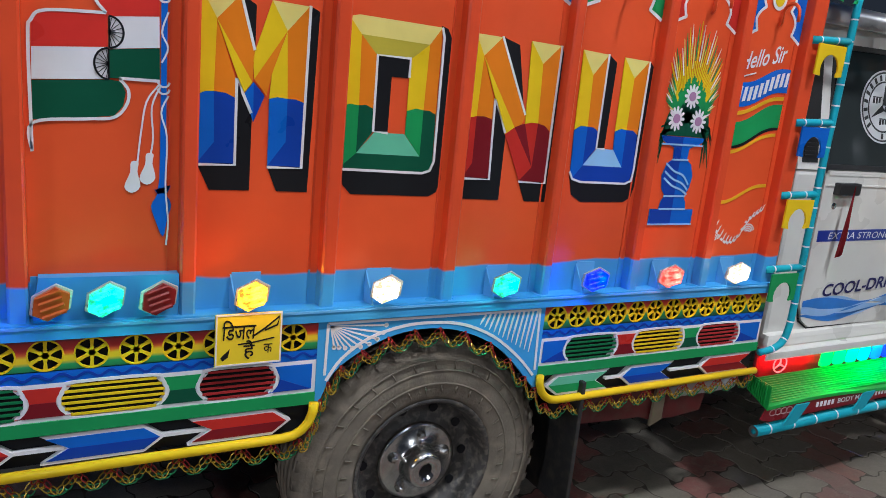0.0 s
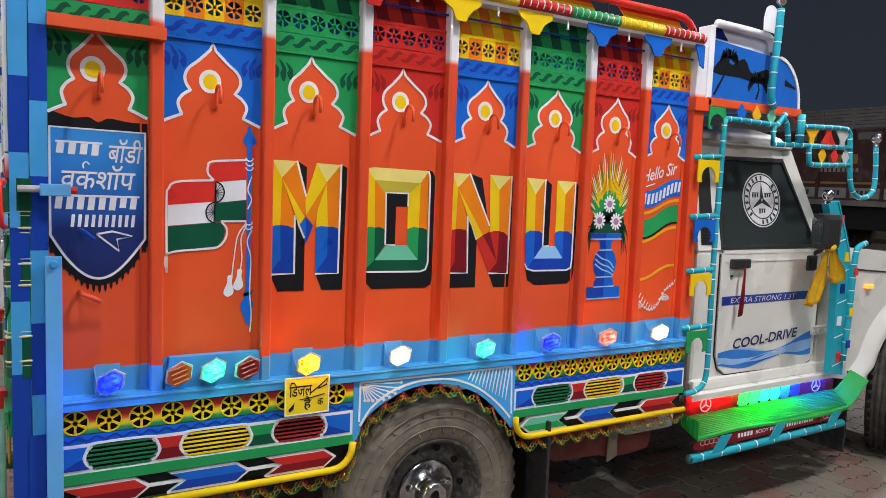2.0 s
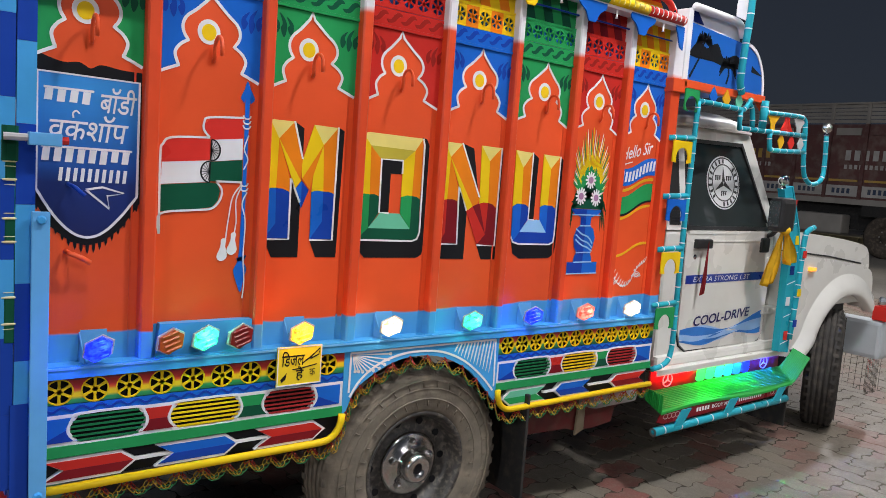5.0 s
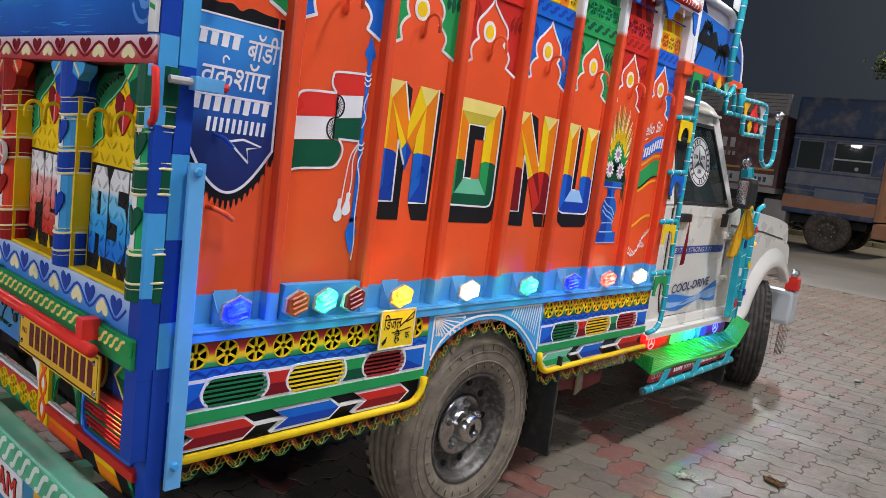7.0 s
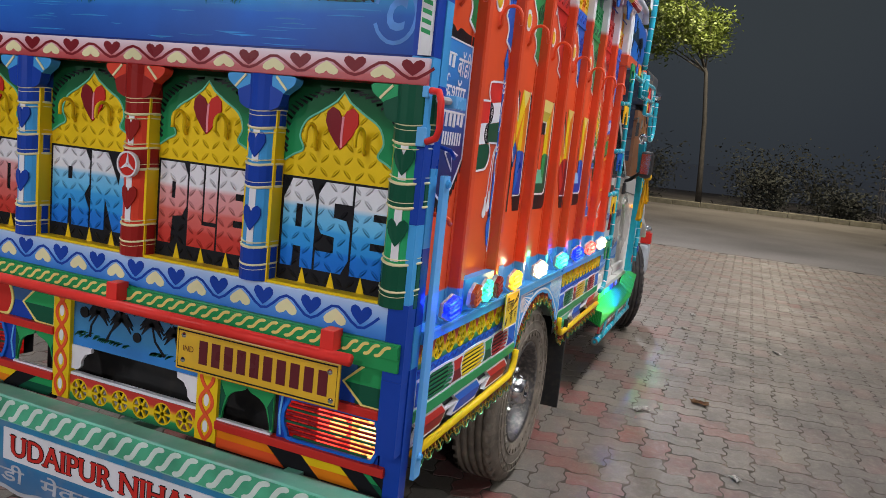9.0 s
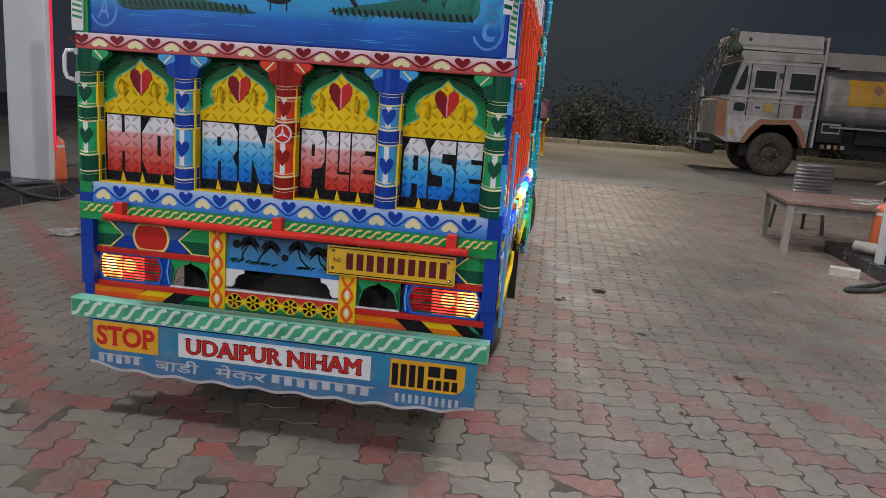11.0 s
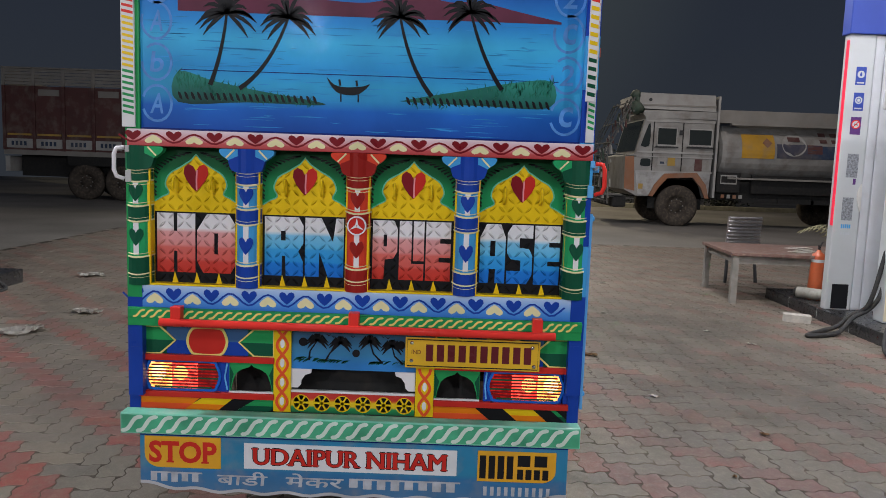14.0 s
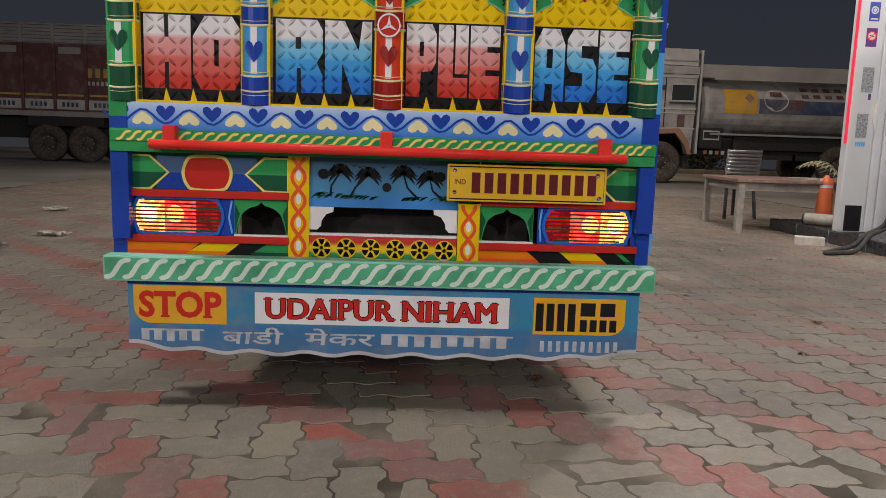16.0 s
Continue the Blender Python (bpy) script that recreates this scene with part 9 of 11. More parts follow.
part("grey_panel", boxm(fx + 0.006, fx + 0.10, -4.90, -3.710, 0.12, 2.86, bevel=0.006), PUMPG, t1)
part("blue_head", boxm(fx - 0.03, fx + 0.13, -4.92, -3.33, 2.86, 3.60, bevel=0.01), SIGNB, t1)
sticker_square(t1, face, -3.487, 2.462, 0.100, 0.175, SIGNB, "drop")
sticker_square(t1, face, -3.486, 2.212, 0.100, 0.175, SIGNB, "ring")
sticker_square(t1, face, -3.480, 1.976, 0.104, 0.172, mat("sign_plum", (0.10, 0.03, 0.16), 0.4), "ban")
code_square(t1, face, -3.488, 1.583, 0.112, 0.235)
code_square(t1, face, -3.478, 1.150, 0.108, 0.230)
part("tiny_seal", prism(bmesh.new(), rr(-3.535, -3.508, 1.395, 1.455), face, 0.0, 0.002), mat("sign_plum", (0.10, 0.03, 0.16), 0.4), t1)
bars("covered_word", 5, lambda u, v, d: face(-6.98 - u, v, d), -3.55, 0.955, 0.10, 0.040, paint("sky"), t1, 0.003, fill=0.7)
bars("faint_word", 4, lambda u, v, d: face(-6.98 - u, v, d), -3.55, 0.890, 0.10, 0.026, PUMPG, t1, 0.003, fill=0.7)
part("torn_patch", prism(bmesh.new(), smooth_line([(-3.585, 1.16), (-3.560, 1.27), (-3.575, 1.36), (-3.598, 1.40), (-3.604, 1.24), (-3.602, 1.12)], 3, True), face, 0.0, 0.012), mat("torn_paper", (0.6, 0.58, 0.54), 0.9), t1)
part("pipe_opening", boxm(fx - 0.004, fx + 0.004, -3.565, -3.400, 0.135, 0.385), paint("black"), t1)
# pump
p1 = tagged(put("fuel_pump", boxm(3.98, 4.15, -4.34, -3.56, 0.12, 1.95, bevel=0.02), PUMPW), "white diesel fuel pump with blue swoosh", "fuel pump", "fuel pumps")
pf = lambda u, v, d: (u, -3.56 + d, v)
pe = lambda u, v, d: (3.98 - d, u, v)
part("pump_neck", boxm(4.00, 4.12, -4.25, -3.62, 1.94, 2.11), PUMPG, p1)
part("pump_head", boxm(3.94, 4.19, -4.40, -3.48, 2.10, 2.28, bevel=0.02), PUMPW, p1)
part("display_panel", prism(bmesh.new(), rr(-4.26, -3.60, 1.235, 1.66), pe, 0.0, 0.006), PUMPG, p1)
for z0, z1 in ((1.405, 1.580), (1.338, 1.392), (1.262, 1.318)):
    frame_d = part("display_frame", prism(bmesh.new(), rr(-4.24, -3.612, z0 - 0.012, z1 + 0.012), pe, 0.004, 0.008), PLASTIC, p1)
    part("display", prism(bmesh.new(), rr(-4.22, -3.630, z0, z1), pe, 0.008, 0.010), mat("display_glow", (0.35, 0.5, 0.55), 0.2, emit=((0.6, 0.8, 0.9), 0.5)), frame_d)
for k in range(7):
    part("vent_slot", prism(bmesh.new(), rr(-3.610 - 0.085 * k, -3.560 - 0.085 * k, 1.150, 1.178), pe, 0.0, 0.003), PLASTIC, p1)
part("name_strip", prism(bmesh.new(), rr(-4.34, -3.562, 1.036, 1.120), pe, 0.0, 0.004), mat("strip_indigo", (0.03, 0.02, 0.10), 0.4), p1)
text("lettering", "Diesel", lambda u, v, d: (3.98 - d, -u, v), 3.600, 1.052, 0.170, 0.050, PUMPW, p1, 0.005)
part("cream_face", prism(bmesh.new(), rr(-4.33, -3.566, 0.140, 1.030), pe, 0.0, 0.002), mat("pump_cream", (0.66, 0.60, 0.44), 0.4, 0, 0.06, 3, 40, 0.05, dirt=0.15), p1)


def pump_arc(y0, z0, ry, rz, t):
    """A band that sweeps from the pump's edge over and down, widest at its middle."""
    out, inn = [], []
    for k in range(15):
        a = radians(88 - 88 * k / 14)
        w = t * (0.75 + 0.25 * math.sin(math.pi * k / 14))
        out.append((y0 - ry * math.cos(a), z0 + rz * math.sin(a)))
        inn.append((y0 - (ry - w) * math.cos(a), z0 + (rz - 1.6 * w) * math.sin(a)))
    return out + inn[::-1]


part("swoosh", prism(bmesh.new(), pump_arc(-3.566, 0.140, 0.270, 0.870, 0.070), pe, 0.002, 0.004), SIGNB, p1, "deep blue curved band")
part("swoosh", prism(bmesh.new(), pump_arc(-3.566, 0.140, 0.222, 0.640, 0.036), pe, 0.002, 0.004), SIGNB, p1, "deep blue curved band")
part("white_band", prism(bmesh.new(), pump_arc(-3.566, 0.140, 0.290, 0.905, 0.024), pe, 0.002, 0.0036), PUMPW, p1)
part("emblem_disc", prism(bmesh.new(), circle(-3.665, 0.345, 0.055, 24, 0.085), pe, 0.003, 0.005), PUMPW, p1)
part("emblem_wing", prism(bmesh.new(), smooth_line([(-3.665, 0.27), (-3.700, 0.32), (-3.712, 0.35), (-3.665, 0.31), (-3.618, 0.35), (-3.630, 0.32)], 3, True), pe, 0.005, 0.007), SIGNB, p1)
part("emblem_dot", prism(bmesh.new(), rr(-3.690, -3.640, 0.365, 0.400), pe, 0.005, 0.007), paint("brightred"), p1)
hz = [(4.06, -3.62, 1.02), (4.06, -3.585, 0.82), (4.05, -3.546, 0.64), (4.05, -3.495, 0.39), (4.08, -3.45, 0.24), (4.14, -3.34, 0.150), (4.12, -3.22, 0.05), (4.02, -3.02, 0.022), (3.86, -2.84, 0.022), (3.78, -2.78, 0.022), (3.80, -2.90, 0.024), (3.92, -3.13, 0.03), (4.06, -3.33, 0.150), (4.08, -3.47, 0.22), (4.05, -3.54, 0.33), (4.06, -3.585, 0.47), (4.10, -3.62, 0.75)]
tagged(put("fuel_hose", tube(bmesh.new(), smooth_line(hz, 6), 0.021, 10), BLACK_RUBBER, None, "", True), "black rubber fuel hose looped on the paving", "hose", "fuel hoses")
hz2 = [(3.96, -4.02, 0.55), (3.90, -3.86, 0.26), (3.84, -3.70, 0.165), (3.70, -3.48, 0.150), (3.42, -3.27, 0.145), (3.24, -3.16, 0.05), (3.05, -3.10, 0.022), (2.76, -3.00, 0.022), (2.62, -3.04, 0.022), (2.74, -3.16, 0.022), (2.98, -3.24, 0.03), (3.30, -3.42, 0.148), (3.62, -3.72, 0.16), (3.94, -4.10, 0.40)]
tagged(put("fuel_hose", tube(bmesh.new(), smooth_line(hz2, 6), 0.021, 10), BLACK_RUBBER, None, "", True), "black rubber fuel hose looped on the paving", "hose", "fuel hoses")
pv = tagged(put("loose_pipe", tube(bmesh.new(), [(5.30, -3.38, 0.185), (4.98, -3.72, 0.185)], 0.062, 18), mat("dirty_pvc", (0.42, 0.40, 0.34), 0.6, 0, 0.2, 10, 90, 0.2, dirt=0.4), None, "", True), "dirty pale pipe lying on the island", "pipe")
part("pipe_end", lathe(bmesh.new(), [(0.055, 0.0), (0.050, 0.02), (0.0, 0.02)], 16, (0, 0, 0), "Z"), BLACK_RUBBER, pv, m=look((5.302, -3.378, 0.185), (4.98, -3.72, 0.185)))
tagged(put("loose_brick", boxm(-0.13, 0.13, -0.06, 0.06, 0.0, 0.085, bevel=0.008), mat("pale_brick", (0.45, 0.41, 0.36), 0.9, 0, 0.2, 25, 120, 0.5), m=pose(4.53, -3.03, -0.008, 0, 0, 68)), "pale loose brick on the paving", "brick")


def extinguisher(x, y, z, h=0.50, r=0.085):
    o = Vector((x, y, z))
    e = tagged(put("fire_extinguisher", lathe(bmesh.new(), [(0.0, 0.0), (r * 1.10, 0.0), (r * 1.14, 0.02), (r * .90, h * .84), (r * .78, h * .91), (r * .35, h * .95), (r * .25, h)], 22, (x, y, z), "Z"), mat("extinguisher_red", (0.62, 0.13, 0.045), 0.35, 0, 0.12, 8, 60, 0.1, dirt=0.2), None, "", True), "orange-red fire extinguisher standing on the island", "extinguisher")
    part("valve", tube(bmesh.new(), [o + Vector((0, 0, h)), o + Vector((0, 0, h + 0.05))], r * .18, 8), PLASTIC, e)
    part("lever", tube(bmesh.new(), [o + Vector((-0.02, 0, h + 0.03)), o + Vector((0.05, -0.05, h + 0.07)), o + Vector((0.07, -0.07, h + 0.075))], 0.009, 6), PLASTIC, e)
    part("label_band", lathe(bmesh.new(), [(r * .945, h * .74), (r * .925, h * .80)], 22, (x, y, z), "Z"), PUMPW, e)
    return e


extinguisher(5.42, -3.64, 0.12, 0.53, 0.080)
extinguisher(5.00, 5.48, 0.15)

# far island: two columns and a pump
t2 = tagged(put("price_totem", boxm(-0.62, 0.10, 5.42, 5.95, 0.15, 2.62, bevel=0.012), PUMPW), "white pump-side column with blue signs", "column", "pump-side columns")
f2 = lambda u, v, d: (u, 5.42 - d, v)
part("blue_head", boxm(-0.64, 0.12, 5.40, 5.97, 2.62, 3.60, bevel=0.01), SIGNB, t2)
for z in (2.36, 2.08, 1.80):
    sticker_square(t2, f2, -0.02, z, 0.11, 0.17, SIGNB, "drop" if z > 2.2 else "ring")
for z in (1.35, 0.92):
    code_square(t2, f2, -0.02, z, 0.12, 0.20)
t3 = tagged(put("price_totem", boxm(4.82, 4.92, 5.45, 5.95, 0.15, 2.62, bevel=0.012), PUMPW), "white pump-side column with blue signs", "column", "pump-side columns")
part("red_edge", boxm(4.900, 4.930, 5.436, 5.452, 0.50, 2.62), SIGNR, t3)
part("blue_head", boxm(4.79, 4.95, 5.43, 5.97, 2.62, 3.60, bevel=0.01), SIGNB, t3)
p2 = tagged(put("fuel_pump", boxm(2.10, 3.20, 5.42, 6.10, 0.15, 1.95, bevel=0.02), PUMPW), "white diesel fuel pump with blue swoosh", "fuel pump", "fuel pumps")
pf2 = lambda u, v, d: (u, 5.42 - d, v)
part("display_panel", prism(bmesh.new(), rr(2.30, 3.00, 1.10, 1.60), pf2, 0.0, 0.006), PUMPG, p2)
part("display", prism(bmesh.new(), rr(2.36, 2.94, 1.36, 1.54), pf2, 0.006, 0.009), MATS["display_glow"], p2)
part("swoosh", prism(bmesh.new(), swoosh(2.20, 3.10, 0.25, 0.70, 0.12, -0.05), pf2, 0.0, 0.003), SIGNB, p2)
tagged(put("fuel_hose", tube(bmesh.new(), smooth_line([(3.22, 5.60, 1.2), (3.50, 5.45, 0.6), (3.9, 5.25, 0.2), (4.4, 5.10, 0.02), (4.75, 5.12, 0.02), (4.60, 5.30, 0.16), (4.0, 5.45, 0.20), (3.3, 5.50, 0.5)], 6), 0.021, 10), BLACK_RUBBER, None, "", True), "black rubber fuel hose looped on the paving", "hose", "fuel hoses")

# ---- table and chair ----
WOOD = mat("worn_table_wood", (0.20, 0.11, 0.085), 0.45, 0, 0.3, 7, 60, 0.25, coat=0.1, dirt=0.4, dirt_col=(0.40, 0.36, 0.32))
LEGW = mat("grey_table_leg", (0.26, 0.24, 0.21), 0.7, 0, 0.25, 9, 80, 0.3, dirt=0.3)
tm = pose(6.00, -3.62, 0, 0, 0, -4)
table = tagged(empty("table", tm), "low worn wooden table with scattered papers", "table")
part("tabletop", boxm(-0.62, 0.62, -0.90, 0.90, 0.545, 0.582, bevel=0.006), WOOD, table)
for sx_ in (-1, 1):
    part("apron", boxm(sx_ * 0.56 - 0.012, sx_ * 0.56 + 0.012, -0.82, 0.82, 0.455, 0.545), LEGW, table)
    part("apron", boxm(-0.54, 0.54, sx_ * 0.83 - 0.012, sx_ * 0.83 + 0.012, 0.455, 0.545), LEGW, table)
    for sy in (-1, 1):
        part("leg", boxm(sx_ * 0.565 - 0.035, sx_ * 0.565 + 0.035, sy * 0.84 - 0.035, sy * 0.84 + 0.035, -0.012, 0.545, bevel=0.004), LEGW, table)
rnd = random.Random(2)
for k in range(4):
    bm = bmesh.new()
    w, h = rnd.uniform(.12, .20), rnd.uniform(.16, .26)
    g = [[bm.verts.new((w * (i / 4 - .5), h * (j / 4 - .5), 0.003 + 0.006 * rnd.random())) for j in range(5)] for i in range(5)]
    for i in range(4):
        for j in range(4):
            bm.faces.new((g[i][j], g[i + 1][j], g[i + 1][j + 1], g[i][j + 1]))
    bmesh.ops.solidify(bm, geom=bm.faces[:], thickness=0.001)
    tagged(put("paper_sheet", bm, mat("paper", (0.66, 0.62, 0.56), 0.9, vary=0.1), m=pose(5.72 + 0.17 * k, -3.45 - 0.22 * rnd.random() - 0.1 * k, 0.584, 0, 0, rnd.uniform(0, 180))), "crumpled paper lying on the table", "paper", "papers on the table")
chair = tagged(empty("chair", pose(7.35, -3.42, -0.012, 0, 0, 12)), "steel chair with slatted back behind the table", "chair")
CH_ST = mat("chair_steel", (0.42, 0.40, 0.40), 0.32, 0.8, 0.15, 15, 100, 0.1)
part("seat", boxm(-0.23, 0.23, -0.23, 0.23, 0.43, 0.455, bevel=0.01), CH_ST, chair)
for k in range(8):
    z = 0.565 + 0.046 * k
    pts = [(-0.215 - 0.05 * math.cos(radians(a)) - 0.03 * k / 8, 0.245 * math.sin(radians(a)), z) for a in range(-80, 81, 20)]
    part("back_slat", tube(bmesh.new(), pts, 0.0205, 8), CH_ST, chair, smooth=True)
for sx_ in (-1, 1):
    for sy in (-1, 1):
        part("leg", tube(bmesh.new(), [(sx_ * .20, sy * .20, 0.44), (sx_ * .24, sy * .23, 0.0)], 0.022, 8), DARKIN, chair)
    part("back_post", tube(bmesh.new(), [(-0.20, sx_ * .235, 0.43), (-0.245, sx_ * .245, 0.91)], 0.014, 8), CH_ST, chair)
# potted frond behind the table
FROND = mat("dry_frond", (0.36, 0.33, 0.19), 0.7, 0, 0.2)
pot = tagged(empty("potted_palm", pose(7.30, -5.02, 0.06)), "small potted palm with a drooping frond", "plant")
part("pot", lathe(bmesh.new(), [(0.12, 0.0), (0.17, 0.28), (0.18, 0.30), (0.16, 0.30), (0.15, 0.24), (0.0, 0.24)], 20, axis="Z"), mat("clay_pot", (0.3, 0.13, 0.08), 0.8), pot, smooth=True)
for q in range(6):
    ang = radians(60 * q + 25)
    bm = bmesh.new()
    st_ = [Vector((0.62 * t * math.cos(ang), 0.62 * t * math.sin(ang), 0.26 + 1.22 * t - 0.80 * t * t)) for t in [k / 12 for k in range(13)]]
    tube(bm, st_, [0.007 - 0.005 * k / 12 for k in range(13)], 5)
    for k in range(3, 13):
        for s in (-1, 1):
            d = Vector((-math.sin(ang), math.cos(ang), 0)) * s
            a, ln_ = st_[k], 0.20 * (1.1 - k / 15)
            tip = a + d * ln_ + Vector((math.cos(ang) * .10, math.sin(ang) * .10, -0.07))
            w_ = Vector((math.cos(ang), math.sin(ang), 0)) * 0.010
            v1, v2, v3, v4 = bm.verts.new(a - w_), bm.verts.new(a + w_), bm.verts.new((a + tip) / 2 + w_ * 1.2 + Vector((0, 0, .012))), bm.verts.new(tip)
            bm.faces.new((v1, v2, v3, v4))
    part("frond", bm, FROND, pot)


# ---- litter on the paving ----
def litter(x, y, s, m_, label, seed):
    r = random.Random(seed)
    bm = bmesh.new()
    n = 6
    g = [[bm.verts.new((s * (i / n - .5) + r.uniform(-.1, .1) * s, s * .55 * (j / n - .5) + r.uniform(-.1, .1) * s, 0.002 + s * 0.16 * r.random())) for j in range(n + 1)] for i in range(n + 1)]
    for i in range(n):
        for j in range(n):
            bm.faces.new((g[i][j], g[i + 1][j], g[i + 1][j + 1], g[i][j + 1]))
    bmesh.ops.solidify(bm, geom=bm.faces[:], thickness=0.001)
    tagged(put("litter_scrap", bm, m_, m=pose(x, y, 0.003, 0, 0, r.uniform(0, 360))), label, "litter", "scraps on the paving")


PAPERW = mat("dirty_paper", (0.55, 0.53, 0.48), 0.9, 0, 0.2, 30, 120, 0.3, dirt=0.3)
DRY = mat("dry_leaf", (0.20, 0.10, 0.04), 0.8, 0, 0.3)
for k, (x, y, s, mm) in enumerate(((5.75, 4.70, 0.26, PAPERW), (3.75, 3.79, 0.26, PAPERW), (2.95, 3.90, 0.30, PAPERW), (3.43, -2.13, 0.07, PAPERW), (2.51, -0.34, 0.09, PAPERW), (2.86, -0.63, 0.10, DRY), (1.84, -0.85, 0.06, PAPERW), (4.60, -1.10, 0.07, PAPERW),
                                   (5.6, -0.4, 0.08, PAPERW), (0.18, 0.31, 0.06, DRY), (1.2, -1.3, 0.05, DRY), (3.9, -1.9, 0.06, PAPERW), (6.6, -1.5, 0.08, PAPERW), (7.4, 0.3, 0.09, PAPERW), (0.6, -0.9, 0.035, DRY), (-0.6, 1.9, 0.03, DRY), (4.9, -0.38, 0.06, PAPERW))):
    litter(x, y, s, mm, ("crumpled dirty white paper scrap on the paving" if mm is PAPERW else "dry brown leaf lying on the paving"), k)

# ---- far side of the road: kerb, wall, trees ----
KERB = mat("kerb_stone", (0.30, 0.28, 0.20), 0.85, 0, 0.25, 4, 40, 0.4, dirt=0.4)
kerb = tagged(empty("kerb"), "long dusty stone kerb beyond the road", "kerb", kind="structure")
for k in range(36):
    y = -22 + 0.95 * k
    x = 25.9 - 0.06 * (y - 1.7) * (y < 1.7)
    part("kerb_stone", boxm(x, x + 0.28, y, y + 0.93, -0.012, 0.17, bevel=0.02), KERB, kerb)


def leaf_cloud(bm, centres, n, spread, size, rnd, mi=0):
    for _ in range(n):
        c = rnd.choice(centres)
        p = Vector((rnd.gauss(c[0], spread), rnd.gauss(c[1], spread), rnd.gauss(c[2], spread * .7)))
        a, b = Vector((rnd.uniform(-1, 1), rnd.uniform(-1, 1), rnd.uniform(-.6, .6))).normalized(), None
        b = a.cross(Vector((rnd.uniform(-1, 1), rnd.uniform(-1, 1), rnd.uniform(-1, 1)))).normalized()
        s = size * rnd.uniform(.6, 1.3)
        vs = [bm.verts.new(p + q) for q in (-a * s, b * s * .42, a * s, -b * s * .42)]
        bm.faces.new(vs).material_index = mi


LEAF = mat("leaf_green", (0.115, 0.155, 0.020), 0.55, 0, 0.35, 3, 30, 0.1)
# greyed leaves, night haze put into their colour
LEAFD = mat("leaf_dark", (0.064, 0.068, 0.058), 0.8, 0, 0.15, 3, 30, 0.1, spec=0.1)
BARK = mat("bark", (0.085, 0.078, 0.068), 0.9, 0, 0.3, 9, 60, 0.6)


def tree(x, y, leaves, mtl, seed, size=0.085):
    """A slender leaning trunk with a wide, ragged crown."""
    r = random.Random(seed)
    t = tagged(empty("tree", pose(x, y, -0.012)), "leafy roadside tree with a slender pale leaning trunk", "tree")
    bm = tube(bmesh.new(), [(0, 0, 0), (0.05, 0.10, 1.5), (0.0, 0.22, 3.2), (0.0, 0.42, 4.9), (0.0, 0.95, 6.2), (0.1, 1.4, 7.4)], [0.12, 0.095, 0.085, 0.070, 0.045, 0.015], 10)
    cs = []
    for k in range(22):
        a, el = 2 * math.pi * (k + r.uniform(-.3, .3)) / 22, r.uniform(-.75, 1.0)
        w = math.sqrt(max(0.05, 1 - el * el * .8)) * r.uniform(.55, 1.0)
        s = Vector((0, 0.42, 4.9)).lerp(Vector((0.1, 1.4, 7.4)), r.uniform(0, .7))
        e = Vector((math.cos(a) * 1.8 * w, 1.75 + math.sin(a) * 1.85 * w, 6.75 + 1.45 * el))
        tube(bm, [tuple(s), tuple((s + e) / 2 + Vector((0, 0, .18))), tuple(e)], [0.035, 0.022, 0.007], 6)
        cs += [tuple(e), tuple(s.lerp(e, .7)), tuple(e + Vector((r.uniform(-.4, .4), r.uniform(-.4, .4), r.uniform(-.2, .3))))]
    part("trunk", bm, BARK, t, smooth=True)
    bm = bmesh.new()
    leaf_cloud(bm, cs, leaves, 0.27, size, r)
    part("crown", bm, mtl, t)
    return t


tree(28.3, 1.0, 9500, LEAF, 5)


def shrub(x, y, w, h, seed):
    """A low ragged bush: a few stems and many small leaves."""
    r = random.Random(seed)
    b = tagged(empty("shrub", pose(x, y, -0.012)), "dim roadside shrub beyond the kerb, greyed as by haze", "bush", "shrubs beyond the kerb")
    bm, cs = bmesh.new(), []
    for k in range(9):
        a = r.uniform(0, 2 * math.pi)
        e = Vector((math.cos(a) * w * .4 * r.random(), math.sin(a) * w * r.uniform(.1, .8), h * r.uniform(.45, .95)))
        tube(bm, [(0, 0, 0), tuple(e * .5 + Vector((0, 0, .08))), tuple(e)], [0.025, 0.016, 0.006], 5)
        cs += [tuple(e), tuple(e * .7), tuple(e * .45)]
    part("stem", bm, BARK, b, smooth=True)
    bm = bmesh.new()
    leaf_cloud(bm, cs, 1400, w * .20, 0.085, r)
    part("foliage", bm, LEAFD, b)


for k, (x, y, w, h) in enumerate(((27.4, -1.6, 1.4, 1.5), (27.8, -3.9, 1.6, 1.25), (27.6, -6.2, 1.5, 1.5), (28.0, -8.6, 1.7, 1.2), (27.9, -11.0, 1.5, 1.4), (28.0, 3.8, 1.6, 1.3), (27.7, 6.4, 1.5, 1.5), (28.2, 9.2, 1.6, 1.2), (31.0, -0.6, 2.2, 2.6), (31.4, -3.4, 2.3, 2.3), (31.2, -6.4, 2.2, 2.7), (31.6, -9.4, 2.4, 2.4), (31.0, -12.4, 2.2, 2.6), (31.2, 3.6, 2.2, 2.5))):
    shrub(x, y, w, h, 60 + k)
# ---- parked cargo lorry ----
# dusty paint, dulled further: night haze is put into these colours
DUST_HAZE = dict(rough=0.7, vary=0.2, scale=1.5, fine=20, bump=0.2, dirt=0.5, dirt_col=(0.20, 0.17, 0.14))
